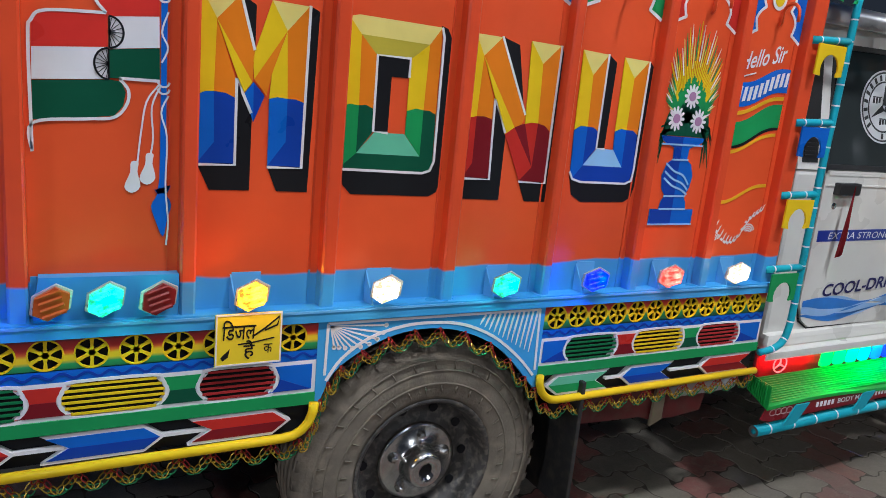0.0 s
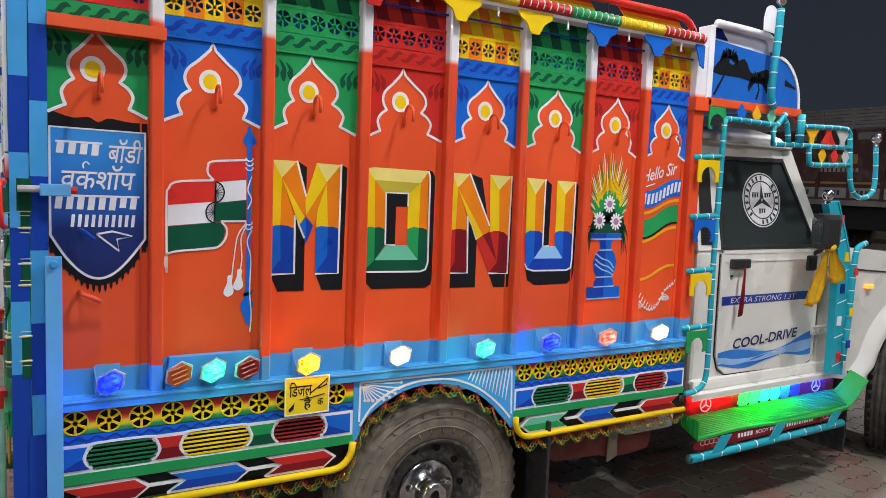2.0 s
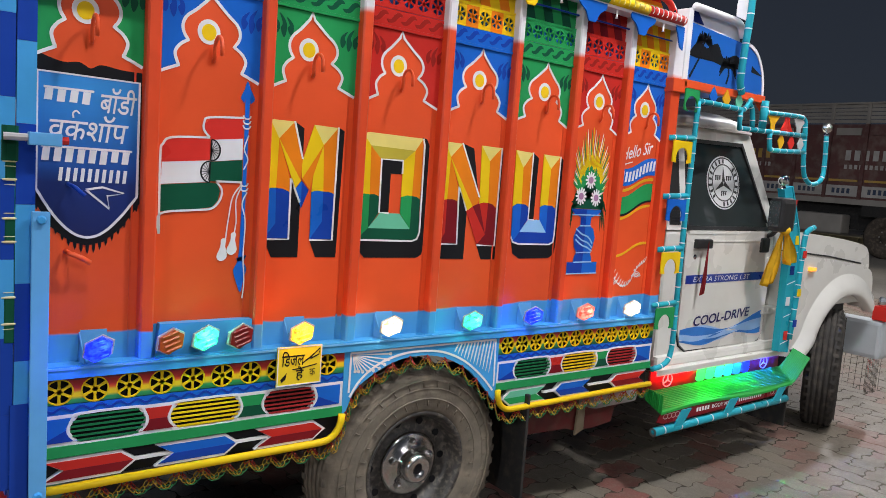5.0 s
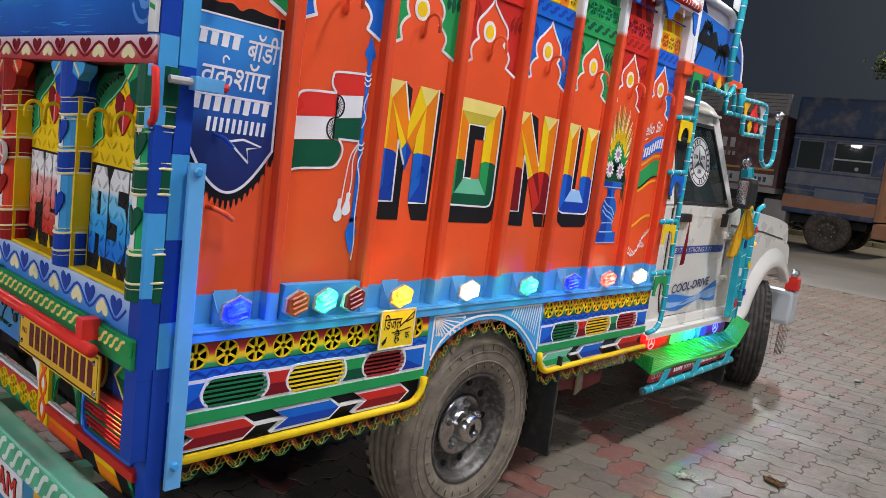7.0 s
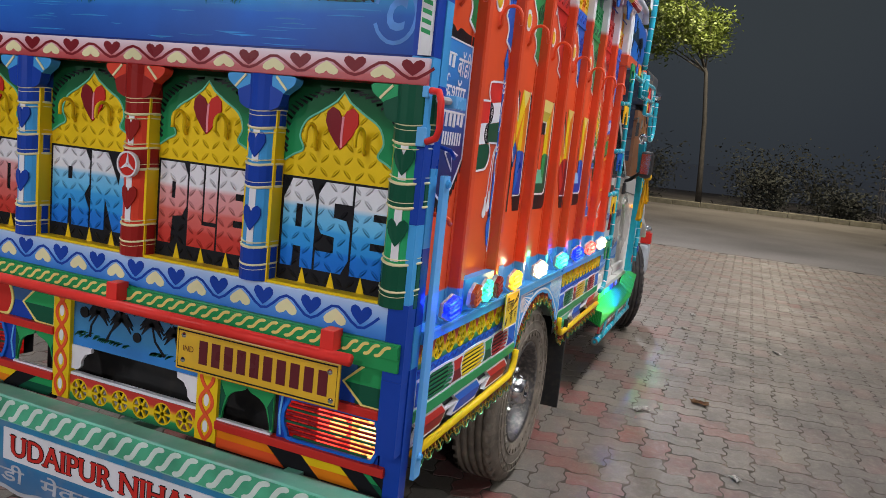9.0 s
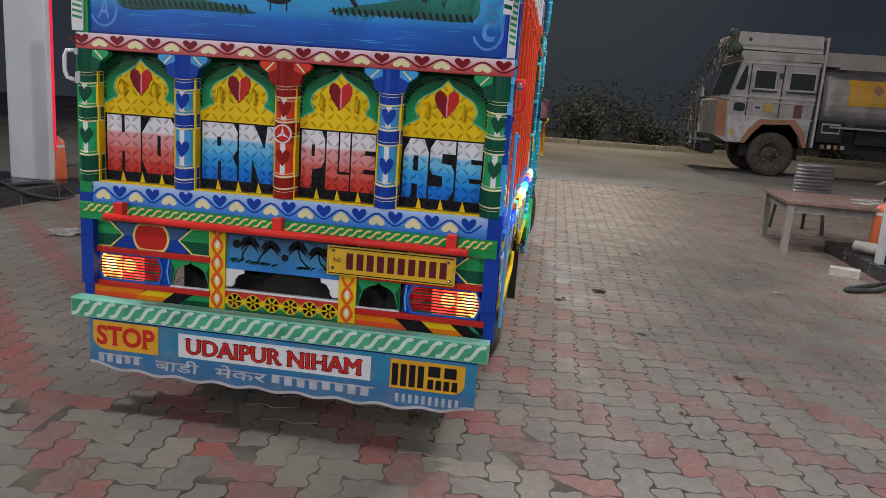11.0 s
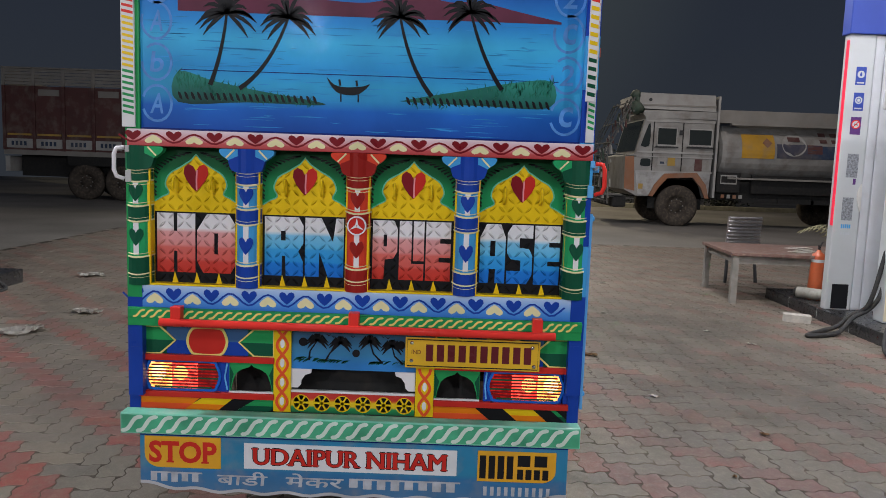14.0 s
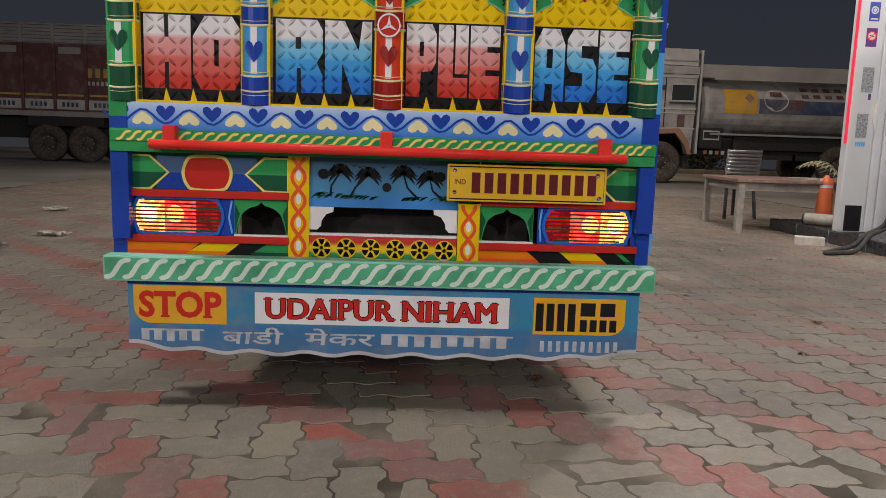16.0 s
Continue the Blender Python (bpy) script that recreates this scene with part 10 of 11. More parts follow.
LRED, LGREY, LBLUE, LGOLD, LWHITE, LORANGE = (mat("lorry_" + n, c, **DUST_HAZE) for n, c in (("maroon", (0.090, 0.032, 0.030)), ("grey", (0.24, 0.225, 0.205)), ("blue", (0.022, 0.040, 0.085)), ("gold", (0.42, 0.26, 0.05)), ("white", (0.36, 0.35, 0.335)), ("orange", (0.28, 0.12, 0.06))))


LTYRE = mat("lorry_tyre", (0.060, 0.050, 0.042), 0.9, 0, 0.3, 6, 60, 0.4, dirt=0.7, dirt_col=(0.15, 0.12, 0.09), spec=0.15)


def big_wheel(parent, x, y, face=-1, r=0.50, sc=(1, 1)):
    w = part("wheel", lathe(bmesh.new(), [(0.27, -0.10), (0.30, -0.14), (r - 0.06, -0.145), (r, -0.10), (r, 0.10), (r - 0.06, 0.145), (0.27, 0.14)], 32, axis="X"), LTYRE, parent, smooth=True, m=Matrix.Translation((x, y, (r - 0.012) / sc[1])) @ Matrix.Diagonal((1, 1 / sc[0], 1 / sc[1], 1)))
    part("rim", lathe(bmesh.new(), [(0.27, -0.10), (0.22, -0.04), (0.15, -0.03), (0.12, -0.12), (0.0, -0.13)], 24, axis="X"), LTYRE, w, smooth=True)
    for k in range(8):
        a = 2 * math.pi * k / 8
        part("wheel_nut", boxm(-0.055, -0.03, 0.18 * math.cos(a) - 0.015, 0.18 * math.cos(a) + 0.015, 0.18 * math.sin(a) - 0.015, 0.18 * math.sin(a) + 0.015), LGREY, w)
    return w


lorry = tagged(empty("cargo_lorry", Matrix.Translation((-2.9, -0.06, 0)) @ Matrix.Diagonal((1, 0.88, 0.93, 1))), "parked maroon and blue cargo lorry with tall slatted body", "truck")
X0, X1 = 22.7, 25.1
part("cargo_wall", boxm(X0 + 0.03, X1, 5.75, 16.05, 1.55, 3.62), LRED, lorry)
nr = 10
for k in range(nr + 1):
    y = 5.75 + (16.05 - 5.75) * k / nr
    part("wall_rib", boxm(X0 - 0.03, X0 + 0.03, y - 0.05, y + 0.05, 1.55, 3.63), LRED, lorry)
    part("upper_post", boxm(X0 - 0.03, X0 + 0.03, y - 0.05, y + 0.05, 3.63, 4.18), LGREY, lorry)
for k in range(5):
    part("upper_board", boxm(X0, X0 + 0.06, 5.75, 16.05, 3.66 + 0.104 * k, 3.745 + 0.104 * k), LGREY, lorry)
    part("upper_board", boxm(X0, X1, 16.0, 16.06, 3.66 + 0.104 * k, 3.745 + 0.104 * k), LGREY, lorry)
part("top_cap", boxm(X0 - 0.04, X0 + 0.08, 5.7, 16.1, 4.17, 4.22), LGREY, lorry)
for k in range(nr):
    y0 = 5.75 + (16.05 - 5.75) * k / nr
    part("gold_line", boxm(X0 - 0.005, X0 + 0.03, y0 + 0.10, y0 + 0.93, 2.03, 2.09), LGOLD, lorry)
    part("small_panel", boxm(X0 + 0.0, X0 + 0.03, y0 + 0.16, y0 + 0.87, 3.32, 3.52), LRED if k % 2 else LGREY, lorry)
    part("lower_panel", boxm(X0 - 0.005, X0 + 0.03, y0 + 0.06, y0 + 0.97, 1.62, 1.92), LWHITE, lorry)
    bars("faint_word", 4, lambda u, v, d: (X0 - 0.005 - d, -u, v), -(y0 + 0.80), 1.70, 0.58, 0.14, LBLUE, lorry, 0.004, fill=0.6)
part("bed_rail", boxm(X0, X1, 5.7, 16.1, 1.40, 1.56), LGREY, lorry)
for y in (8.35, 11.9):
    bars("faint_word", 5, lambda u, v, d: (X0 + 0.03 - d, -u, v), -(y), 2.62, 1.3, 0.28, LGOLD if y > 10 else LWHITE, lorry, 0.006, fill=0.6)
    bars("faint_word", 9, lambda u, v, d: (X0 + 0.03 - d, -u, v), -(y), 2.38, 1.3, 0.12, LWHITE, lorry, 0.006, fill=0.6)
for y in (4.10, 6.95, 12.0, 13.3):
    big_wheel(lorry, X0 + 0.15, y, r=0.55, sc=(0.88, 0.93))
    big_wheel(lorry, X1 - 0.15, y, r=0.55, sc=(0.88, 0.93))
for y in (6.95, 12.65):
    part("mudguard", boxm(X0 + 0.02, X0 + 0.5, y - 0.75 - (0.5 if y > 12 else 0), y + 0.75 + (0.5 if y > 12 else 0), 1.10, 1.40), UNDER, lorry)
part("chassis_box", boxm(X0 + 0.5, X1 - 0.5, 3.2, 15.8, 0.7, 1.4), UNDER, lorry)
part("fuel_tank", boxm(X0 + 0.02, X0 + 0.5, 8.2, 9.6, 0.55, 1.1, bevel=0.06), LGREY, lorry)
part("tool_box", boxm(X0 + 0.05, X0 + 0.5, 5.3, 6.0, 0.55, 1.25, bevel=0.05), LGREY, lorry)
part("rear_frame", boxm(X0 + 0.1, X1 - 0.1, 15.95, 16.12, 0.85, 1.35), LWHITE, lorry)
cabl = part("cab_shell", boxm(X0, X1, 2.95, 5.45, 0.95, 3.15, bevel=0.08), LBLUE, lorry, "blue lorry cab")
part("cab_roof", boxm(X0 + 0.05, X1 - 0.05, 2.7, 5.5, 3.15, 4.20, bevel=0.10), LBLUE, lorry)
LSLATE = mat("lorry_slate", (0.10, 0.11, 0.14), **DUST_HAZE)
part("cab_stripe", boxm(X0 - 0.01, X0 + 0.02, 2.95, 5.45, 1.75, 2.10), LSLATE, lorry)
part("cab_stripe", boxm(X0 - 0.012, X0 + 0.02, 2.95, 5.45, 1.10, 1.46), LORANGE, lorry)
part("cab_panel", boxm(X0 - 0.016, X0 + 0.02, 3.30, 4.60, 1.42, 1.70), LSLATE, lorry)
for z in (1.60, 2.14, 3.02):
    part("cab_trim", boxm(X0 - 0.024, X0 + 0.01, 2.95, 5.45, z, z + 0.035), LSLATE, lorry)
part("door_lamp", lathe(bmesh.new(), [(0.0, -0.03), (0.05, -0.02), (0.06, 0.0)], 12, (X0, 3.62, 2.32), "X"), LWHITE, lorry)
for y0, y1 in ((4.55, 5.25), (3.25, 4.25)):
    part("cab_window", boxm(X0 - 0.014, X0 + 0.02, y0, y1, 2.20, 2.98), GLASS, lorry)
    part("window_frame", stroke(bmesh.new(), rr(y0, y1, 2.20, 2.98), 0.06, lambda u, v, d: (X0 - 0.012 - d, u, v), 0, 0.012, True), LSLATE, lorry)
part("window_bar", boxm(X0 - 0.03, X0, 3.25, 4.25, 2.52, 2.56), LWHITE, lorry)
part("cab_front", boxm(X0 + 0.05, X1 - 0.05, 2.86, 2.96, 1.0, 3.0), LORANGE, lorry)
part("front_bumper", boxm(X0 - 0.02, X1 + 0.02, 2.55, 2.95, 0.55, 0.95, bevel=0.05), LORANGE, lorry)
part("mirror_arm", tube(bmesh.new(), [(X0, 2.95, 2.7), (X0 - 0.35, 2.75, 2.75), (X0 - 0.35, 2.75, 2.2)], 0.025, 6), LGREY, lorry)
part("mirror", boxm(X0 - 0.42, X0 - 0.28, 2.70, 2.78, 2.2, 2.6), PLASTIC, lorry)
rnd = random.Random(31)
for k in range(26):
    y, z = 2.62 + rnd.uniform(-.1, .1), rnd.uniform(0.9, 3.9)
    part("tassel", tube(bmesh.new(), [(X0 + rnd.uniform(-.15, .25), y, z), (X0 + rnd.uniform(-.15, .25), y - 0.03, z - rnd.uniform(.15, .4))], rnd.uniform(.012, .03), 5), rnd.choice((LGOLD, LWHITE, LORANGE, LBLUE)), lorry)

# ---- parked fuel tanker ----
TSIL = mat("tanker_silver", (0.29, 0.28, 0.265), 0.55, 0.05, 0.3, 1.5, 20, 0.2, dirt=0.75, dirt_col=(0.15, 0.12, 0.10))
tanker = tagged(empty("fuel_tanker"), "parked silver fuel tanker lorry with orange wheel arch", "truck")
TX0, TX1 = 17.3, 19.7
SHEET = mat("tanker_sheet", (0.42, 0.41, 0.40), 0.34, 0.55, 0.25, 2.5, 24, 0.35, dirt=0.6, dirt_col=(0.16, 0.13, 0.11))
on_side = lambda u, v, d: (TX0 - d, u, v)
cab_line = [(-6.50, 0.78), (-6.42, 0.79), (-6.33, 1.08), (-6.08, 1.38), (-5.34, 1.33), (-5.12, 1.08), (-4.96, 0.80), (-4.56, 0.79), (-4.22, 0.95), (-4.20, 1.84), (-4.46, 1.92), (-4.70, 2.88), (-6.58, 2.88)]
tcab = part("cab_shell", prism(bmesh.new(), cab_line, lambda u, v, d: (TX1 - d, u, v), 0.0, TX1 - TX0), TSIL, tanker, "dented silver tanker cab")
part("side_sheet", prism(bmesh.new(), [(-6.49, 0.82), (-6.40, 0.83), (-6.31, 1.11), (-6.08, 1.42), (-5.32, 1.37), (-5.09, 1.11), (-4.93, 0.83), (-4.60, 0.83), (-4.50, 1.46), (-6.52, 1.46)], on_side, 0.0, 0.008), SHEET, tanker, "polished dented side sheet")
part("cab_roof", prism(bmesh.new(), [(-6.60, 2.86), (-4.70, 2.88), (-4.62, 3.00), (-4.66, 3.09), (-6.60, 3.08)], lambda u, v, d: (TX1 - 0.03 - d, u, v), 0.0, TX1 - TX0 - 0.03), TSIL, tanker)
visor = part("visor_box", prism(bmesh.new(), [(-6.56, 3.09), (-4.66, 3.12), (-4.50, 3.30), (-4.52, 3.54), (-6.52, 3.52)], lambda u, v, d: (TX1 - 0.02 - d, u, v), 0.0, TX1 - TX0 - 0.01), LWHITE, tanker, "pale dented visor box over the cab")
part("visor_lip", boxm(TX0 - 0.03, TX0 + 0.02, -6.56, -4.60, 3.20, 3.24), LGREY, visor)
part("visor_lamp", prism(bmesh.new(), circle(-4.79, 3.36, 0.045, 12), on_side, 0.0, 0.02), PLASTIC, visor)
part("rear_plate", boxm(TX0 - 0.05, TX1, -6.66, -6.60, 0.80, 3.50, bevel=0.01), LWHITE, tanker)
for y0, y1, z0, z1 in ((-5.55, -5.03, 2.17, 2.63), (-6.49, -5.88, 2.18, 2.61)):
    win = part("cab_window", boxm(TX0 - 0.012, TX0 + 0.02, y0, y1, z0, z1), GLASS, tanker)
    part("window_frame", stroke(bmesh.new(), rr(y0, y1, z0, z1), 0.04, on_side, 0.008, 0.026, True), LWHITE, win)
    part("window_ledge", boxm(TX0 - 0.06, TX0 - 0.005, y0 - 0.05, y1 + 0.05, z0 - 0.07, z0 - 0.035), PLASTIC, win)
    for k in range(6):
        y = y0 + (y1 - y0) * (k + .5) / 6
        part("ledge_tooth", boxm(TX0 - 0.062, TX0 - 0.050, y - 0.025, y + 0.025, z0 - 0.032, z0 + 0.005), LWHITE, win)
part("quarter_window", prism(bmesh.new(), smooth_line([(-4.83, 2.14), (-4.62, 2.13), (-4.62, 2.20), (-4.78, 2.70), (-4.84, 2.66)], 2, True), on_side, 0.0, 0.012), GLASS, tanker)
part("small_window", prism(bmesh.new(), smooth_line([(-4.87, 1.60), (-4.64, 1.60), (-4.62, 1.70), (-4.65, 1.79), (-4.86, 1.79), (-4.89, 1.70)], 3, True), on_side, 0.0, 0.014), GLASS, tanker)
for z0, z1 in ((1.95, 2.00), (1.84, 1.87), (1.44, 1.48), (2.78, 2.82)):
    part("cab_moulding", boxm(TX0 - 0.02, TX0 + 0.01, -6.56, -4.50 if z0 < 2.5 else -4.74, z0, z1), LWHITE, tanker)
for y in (-4.93, -5.72, -6.56):
    part("door_edge", boxm(TX0 - 0.014, TX0 + 0.01, y - 0.012, y + 0.012, 1.46, 2.80), UNDER, tanker)
part("door_latch", boxm(TX0 - 0.045, TX0, -5.70, -5.62, 2.45, 2.58, bevel=0.01), PLASTIC, tanker)
for y, z, w, h, mm in ((-5.20, 1.735, .24, .20, LWHITE), (-5.45, 1.73, .20, .22, LGOLD), (-6.18, 1.66, .20, .32, LRED), (-5.20, 1.70, .12, .06, LBLUE), (-4.70, 1.28, .16, .16, LWHITE), (-4.66, 1.05, .12, .14, LGOLD)):
    part("cab_sticker", boxm(TX0 - (0.016 if mm is LBLUE else 0.012), TX0 + 0.005, y - w / 2, y + w / 2, z - h / 2, z + h / 2), mm, tanker)
part("side_roundel", stroke(bmesh.new(), circle(-6.30, 1.22, 0.08, 16), 0.03, on_side, 0.008, 0.014, True), LWHITE, tanker)
arch_o = [(-6.50, 0.78), (-6.40, 1.14), (-6.14, 1.46), (-5.28, 1.41), (-5.03, 1.12), (-4.88, 0.80)]
arch_i = [(-4.99, 0.79), (-5.15, 1.05), (-5.36, 1.29), (-6.04, 1.33), (-6.28, 1.05), (-6.40, 0.78)]
part("wheel_arch", prism(bmesh.new(), arch_o + arch_i, on_side, 0.0, 0.07), LORANGE, tanker, "rust-orange wheel arch")
part("arch_dark", boxm(TX0 + 0.30, TX0 + 0.34, -6.42, -4.96, 0.45, 1.38), UNDER, tanker)
part("orange_corner", prism(bmesh.new(), [(-4.50, 0.92), (-4.22, 0.98), (-4.20, 1.83), (-4.44, 1.86)], on_side, 0.0, 0.012), LORANGE, tanker)
part("windscreen", prism(bmesh.new(), [(TX0 + 0.12, 2.00), (TX1 - 0.12, 2.00), (TX1 - 0.18, 2.82), (TX0 + 0.18, 2.82)], lambda u, v, d: (u, -4.47 - 0.245 * (v - 1.95) + d, v), 0, 0.02), GLASS, tanker)
part("front_bumper", boxm(TX0 - 0.02, TX1 + 0.02, -4.30, -3.92, 0.46, 0.80, bevel=0.06), UNDER, tanker)
# guard frame that leans before the windscreen, hung with tassels and cloth
TGUARD = mat("guard_grey", (0.10, 0.10, 0.095), 0.6, 0, 0.3, 6, 60, 0.2, dirt=0.5)
guard_y = lambda z: -3.72 - 0.46 * max(0.0, z - 2.0) - 0.10 * max(0.0, 1.2 - z)
cage = part("front_guard", tube(bmesh.new(), [(TX0 - 0.02, guard_y(z), z) for z in (0.55, 1.2, 2.0, 2.7, 3.40)], 0.022, 6), TGUARD, tanker, "pipe guard before the windscreen hung with tassels")
for x in (TX0 + 0.35, TX0 + 0.8, TX1 - 0.8, TX1 - 0.35, TX1 + 0.02):
    part("guard_pipe", tube(bmesh.new(), [(x, guard_y(z), z) for z in (0.55, 1.2, 2.0, 2.7, 3.40)], 0.018, 6), TGUARD, cage)
for z in (0.62, 0.98, 1.28, 1.58, 1.88, 2.2, 2.75, 3.32):
    part("guard_bar", tube(bmesh.new(), [(TX0 - 0.03, guard_y(z), z), (TX1 + 0.03, guard_y(z), z)], 0.018, 6), TGUARD, cage)
for z in (0.75, 1.9, 3.3):
    part("guard_stay", tube(bmesh.new(), [(TX0, guard_y(z), z), (TX0, -4.50, z - 0.05)], 0.016, 6), TGUARD, cage)
part("guard_step", boxm(TX0 - 0.08, TX0 + 0.4, -4.15, -3.62, 0.78, 0.83), TGUARD, cage)
rnd = random.Random(33)
DGRN = mat("faded_green_cloth", (0.055, 0.085, 0.060), **DUST_HAZE)
for k in range(64):
    z = rnd.uniform(0.95, 3.35)
    x, y = TX0 + rnd.uniform(-.10, .8), guard_y(z) + rnd.uniform(-.10, .10)
    part("tassel", tube(bmesh.new(), [(x, y, z), (x + rnd.uniform(-.05, .05), y - rnd.uniform(0, .05), z - rnd.uniform(.08, .30))], [rnd.uniform(.010, .02), rnd.uniform(.015, .04)], 5), rnd.choice((LGREY, LGREY, DGRN, LWHITE, LRED)), cage)
for k in range(9):
    o = Vector((TX0 + rnd.uniform(-.06, .30), -4.42 + rnd.uniform(-.14, .12), 3.30 + rnd.uniform(-.2, .2)))
    blob = bmesh.new()
    bmesh.ops.create_icosphere(blob, subdivisions=2, radius=rnd.uniform(.10, .17))
    for v_ in blob.verts:
        v_.co = v_.co * rnd.uniform(.75, 1.2) + o
    part("green_cloth", blob, DGRN, cage, smooth=True)
for y in (-5.68, -10.6, -11.85):
    big_wheel(tanker, TX0 + 0.10, y, r=0.56)
    big_wheel(tanker, TX1 - 0.10, y, r=0.56)
bm = bmesh.new()
tk = [(TX0 + 1.2 + 1.18 * math.cos(a), 2.05 + 0.86 * math.sin(a)) for a in [2 * math.pi * k / 36 for k in range(36)]]
rings_t = [(-6.78, 0.86), (-6.84, 0.96), (-6.94, 1.0), (-12.9, 1.0), (-13.05, 0.96)]
rows_t = [[bm.verts.new((TX0 + 1.2 + (u - TX0 - 1.2) * k, y, 2.05 + (v - 2.05) * k)) for u, v in tk] for y, k in rings_t]
for a, b in zip(rows_t, rows_t[1:]):
    for q in range(36):
        bm.faces.new((a[q], a[(q + 1) % 36], b[(q + 1) % 36], b[q]))
bm.faces.new(rows_t[0]); bm.faces.new(rows_t[-1][::-1])
part("tank", bm, TSIL, tanker, "dirty silver oval tank")
part("catwalk", boxm(TX0 + 0.10, TX0 + 0.40, -13.0, -6.68, 2.82, 3.16), LGREY, tanker)
for z in (1.32, 2.76):
    part("tank_rail", boxm(TX0 - 0.02, TX0 + 0.14, -12.9, -7.0, z, z + 0.05), LGREY, tanker)
tf = lambda u, v, d: (TX0 + 1.2 - 1.18 * math.sqrt(max(0.02, 1 - ((v - 2.05) / 0.86) ** 2)) - d, u, v)


def tank_decal(y0, y1, z0, z1, m_):
    bm = bmesh.new()
    n = 6
    rows3 = [[bm.verts.new(tf(y, z0 + (z1 - z0) * k / n, 0.012)) for k in range(n + 1)] for y in (y0, y1)]
    for k in range(n):
        bm.faces.new((rows3[0][k], rows3[1][k], rows3[1][k + 1], rows3[0][k + 1]))
    part("tank_marking", bm, m_, tanker)


tank_decal(-7.34, -8.22, 1.90, 2.54, mat("hazard_yellow", (0.50, 0.27, 0.02), **DUST_HAZE))
tank_decal(-8.28, -9.22, 1.92, 2.30, mat("mark_slate", (0.06, 0.06, 0.09), **DUST_HAZE))
tank_decal(-9.22, -12.9, 1.92, 2.28, LBLUE)
tank_decal(-9.10, -9.50, 2.06, 2.30, LRED)
part("emblem_disc", prism(bmesh.new(), circle(-8.74, 2.28, 0.33, 24, 0.30), tf, 0.014, 0.022), LWHITE, tanker)
part("emblem_letters", prism(bmesh.new(), rr(-8.90, -8.58, 2.38, 2.50), tf, 0.022, 0.030), LRED, tanker)
part("hazard_diamond", prism(bmesh.new(), [(-8.15, 2.32), (-8.02, 2.45), (-7.89, 2.32), (-8.02, 2.19)], tf, 0.012, 0.03), LORANGE, tanker)
for sg in (-1, 1):
    part("leaf_emblem", prism(bmesh.new(), smooth_line([(-8.74, 2.00), (-8.74 + sg * 0.10, 2.06), (-8.74 + sg * 0.25, 2.20), (-8.74 + sg * 0.28, 2.32), (-8.74 + sg * 0.14, 2.24), (-8.74 + sg * 0.03, 2.12)], 3, True), tf, 0.022, 0.030), mat("mark_slate", (0.06, 0.06, 0.09), **DUST_HAZE), tanker)
bars("faint_word", 6, lambda u, v, d: tf(-u, v, d), 9.45, 2.36, 1.9, 0.28, LRED, tanker, 0.02, fill=0.6)
part("chassis_box", boxm(TX0 + 0.3, TX1 - 0.3, -13.1, -4.6, 0.75, 1.25), UNDER, tanker)
part("side_locker", boxm(TX0 + 0.03, TX0 + 0.5, -7.36, -6.72, 0.95, 1.50, bevel=0.03), UNDER, tanker)
part("locker_plate", stroke(bmesh.new(), rr(-7.25, -6.83, 1.20, 1.41), 0.045, lambda u, v, d: (TX0 + 0.03 - d, u, v), 0.0, 0.012, True), LWHITE, tanker)
for k in range(4):
    part("hazard_stripe", boxm(TX0 + 0.015, TX0 + 0.03, -6.95 - 0.16 * k, -6.86 - 0.16 * k, 0.80, 0.90), LWHITE if k % 2 else LORANGE, tanker)
for y in (-7.9, -8.9, -9.8):
    part("side_guard", boxm(TX0 + 0.05, TX0 + 0.10, y - 0.5, y + 0.48, 0.70, 0.82), UNDER, tanker)
part("tank_skirt", boxm(TX0 + 0.12, TX0 + 0.20, -13.0, -7.7, 0.95, 1.45), UNDER, tanker)


# ---- glowing strip added in place of haze beyond the road ----
haze = bpy.data.materials.new("haze_glow")
haze.use_nodes = True
hb = haze.node_tree.nodes["Principled BSDF"]
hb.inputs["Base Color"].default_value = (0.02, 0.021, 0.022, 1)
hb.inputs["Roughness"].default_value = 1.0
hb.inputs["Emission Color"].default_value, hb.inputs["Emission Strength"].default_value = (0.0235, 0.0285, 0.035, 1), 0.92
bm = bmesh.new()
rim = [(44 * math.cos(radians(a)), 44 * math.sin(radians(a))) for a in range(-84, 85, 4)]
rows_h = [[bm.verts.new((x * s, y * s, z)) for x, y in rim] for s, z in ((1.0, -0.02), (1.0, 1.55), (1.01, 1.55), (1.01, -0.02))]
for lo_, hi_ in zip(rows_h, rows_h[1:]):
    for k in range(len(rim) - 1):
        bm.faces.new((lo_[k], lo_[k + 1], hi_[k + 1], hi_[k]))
tagged(put("backdrop", bm, haze), "faintly glowing strip in place of night haze beyond the road", "backdrop", kind="structure")

# ---- interlocking pavers ----


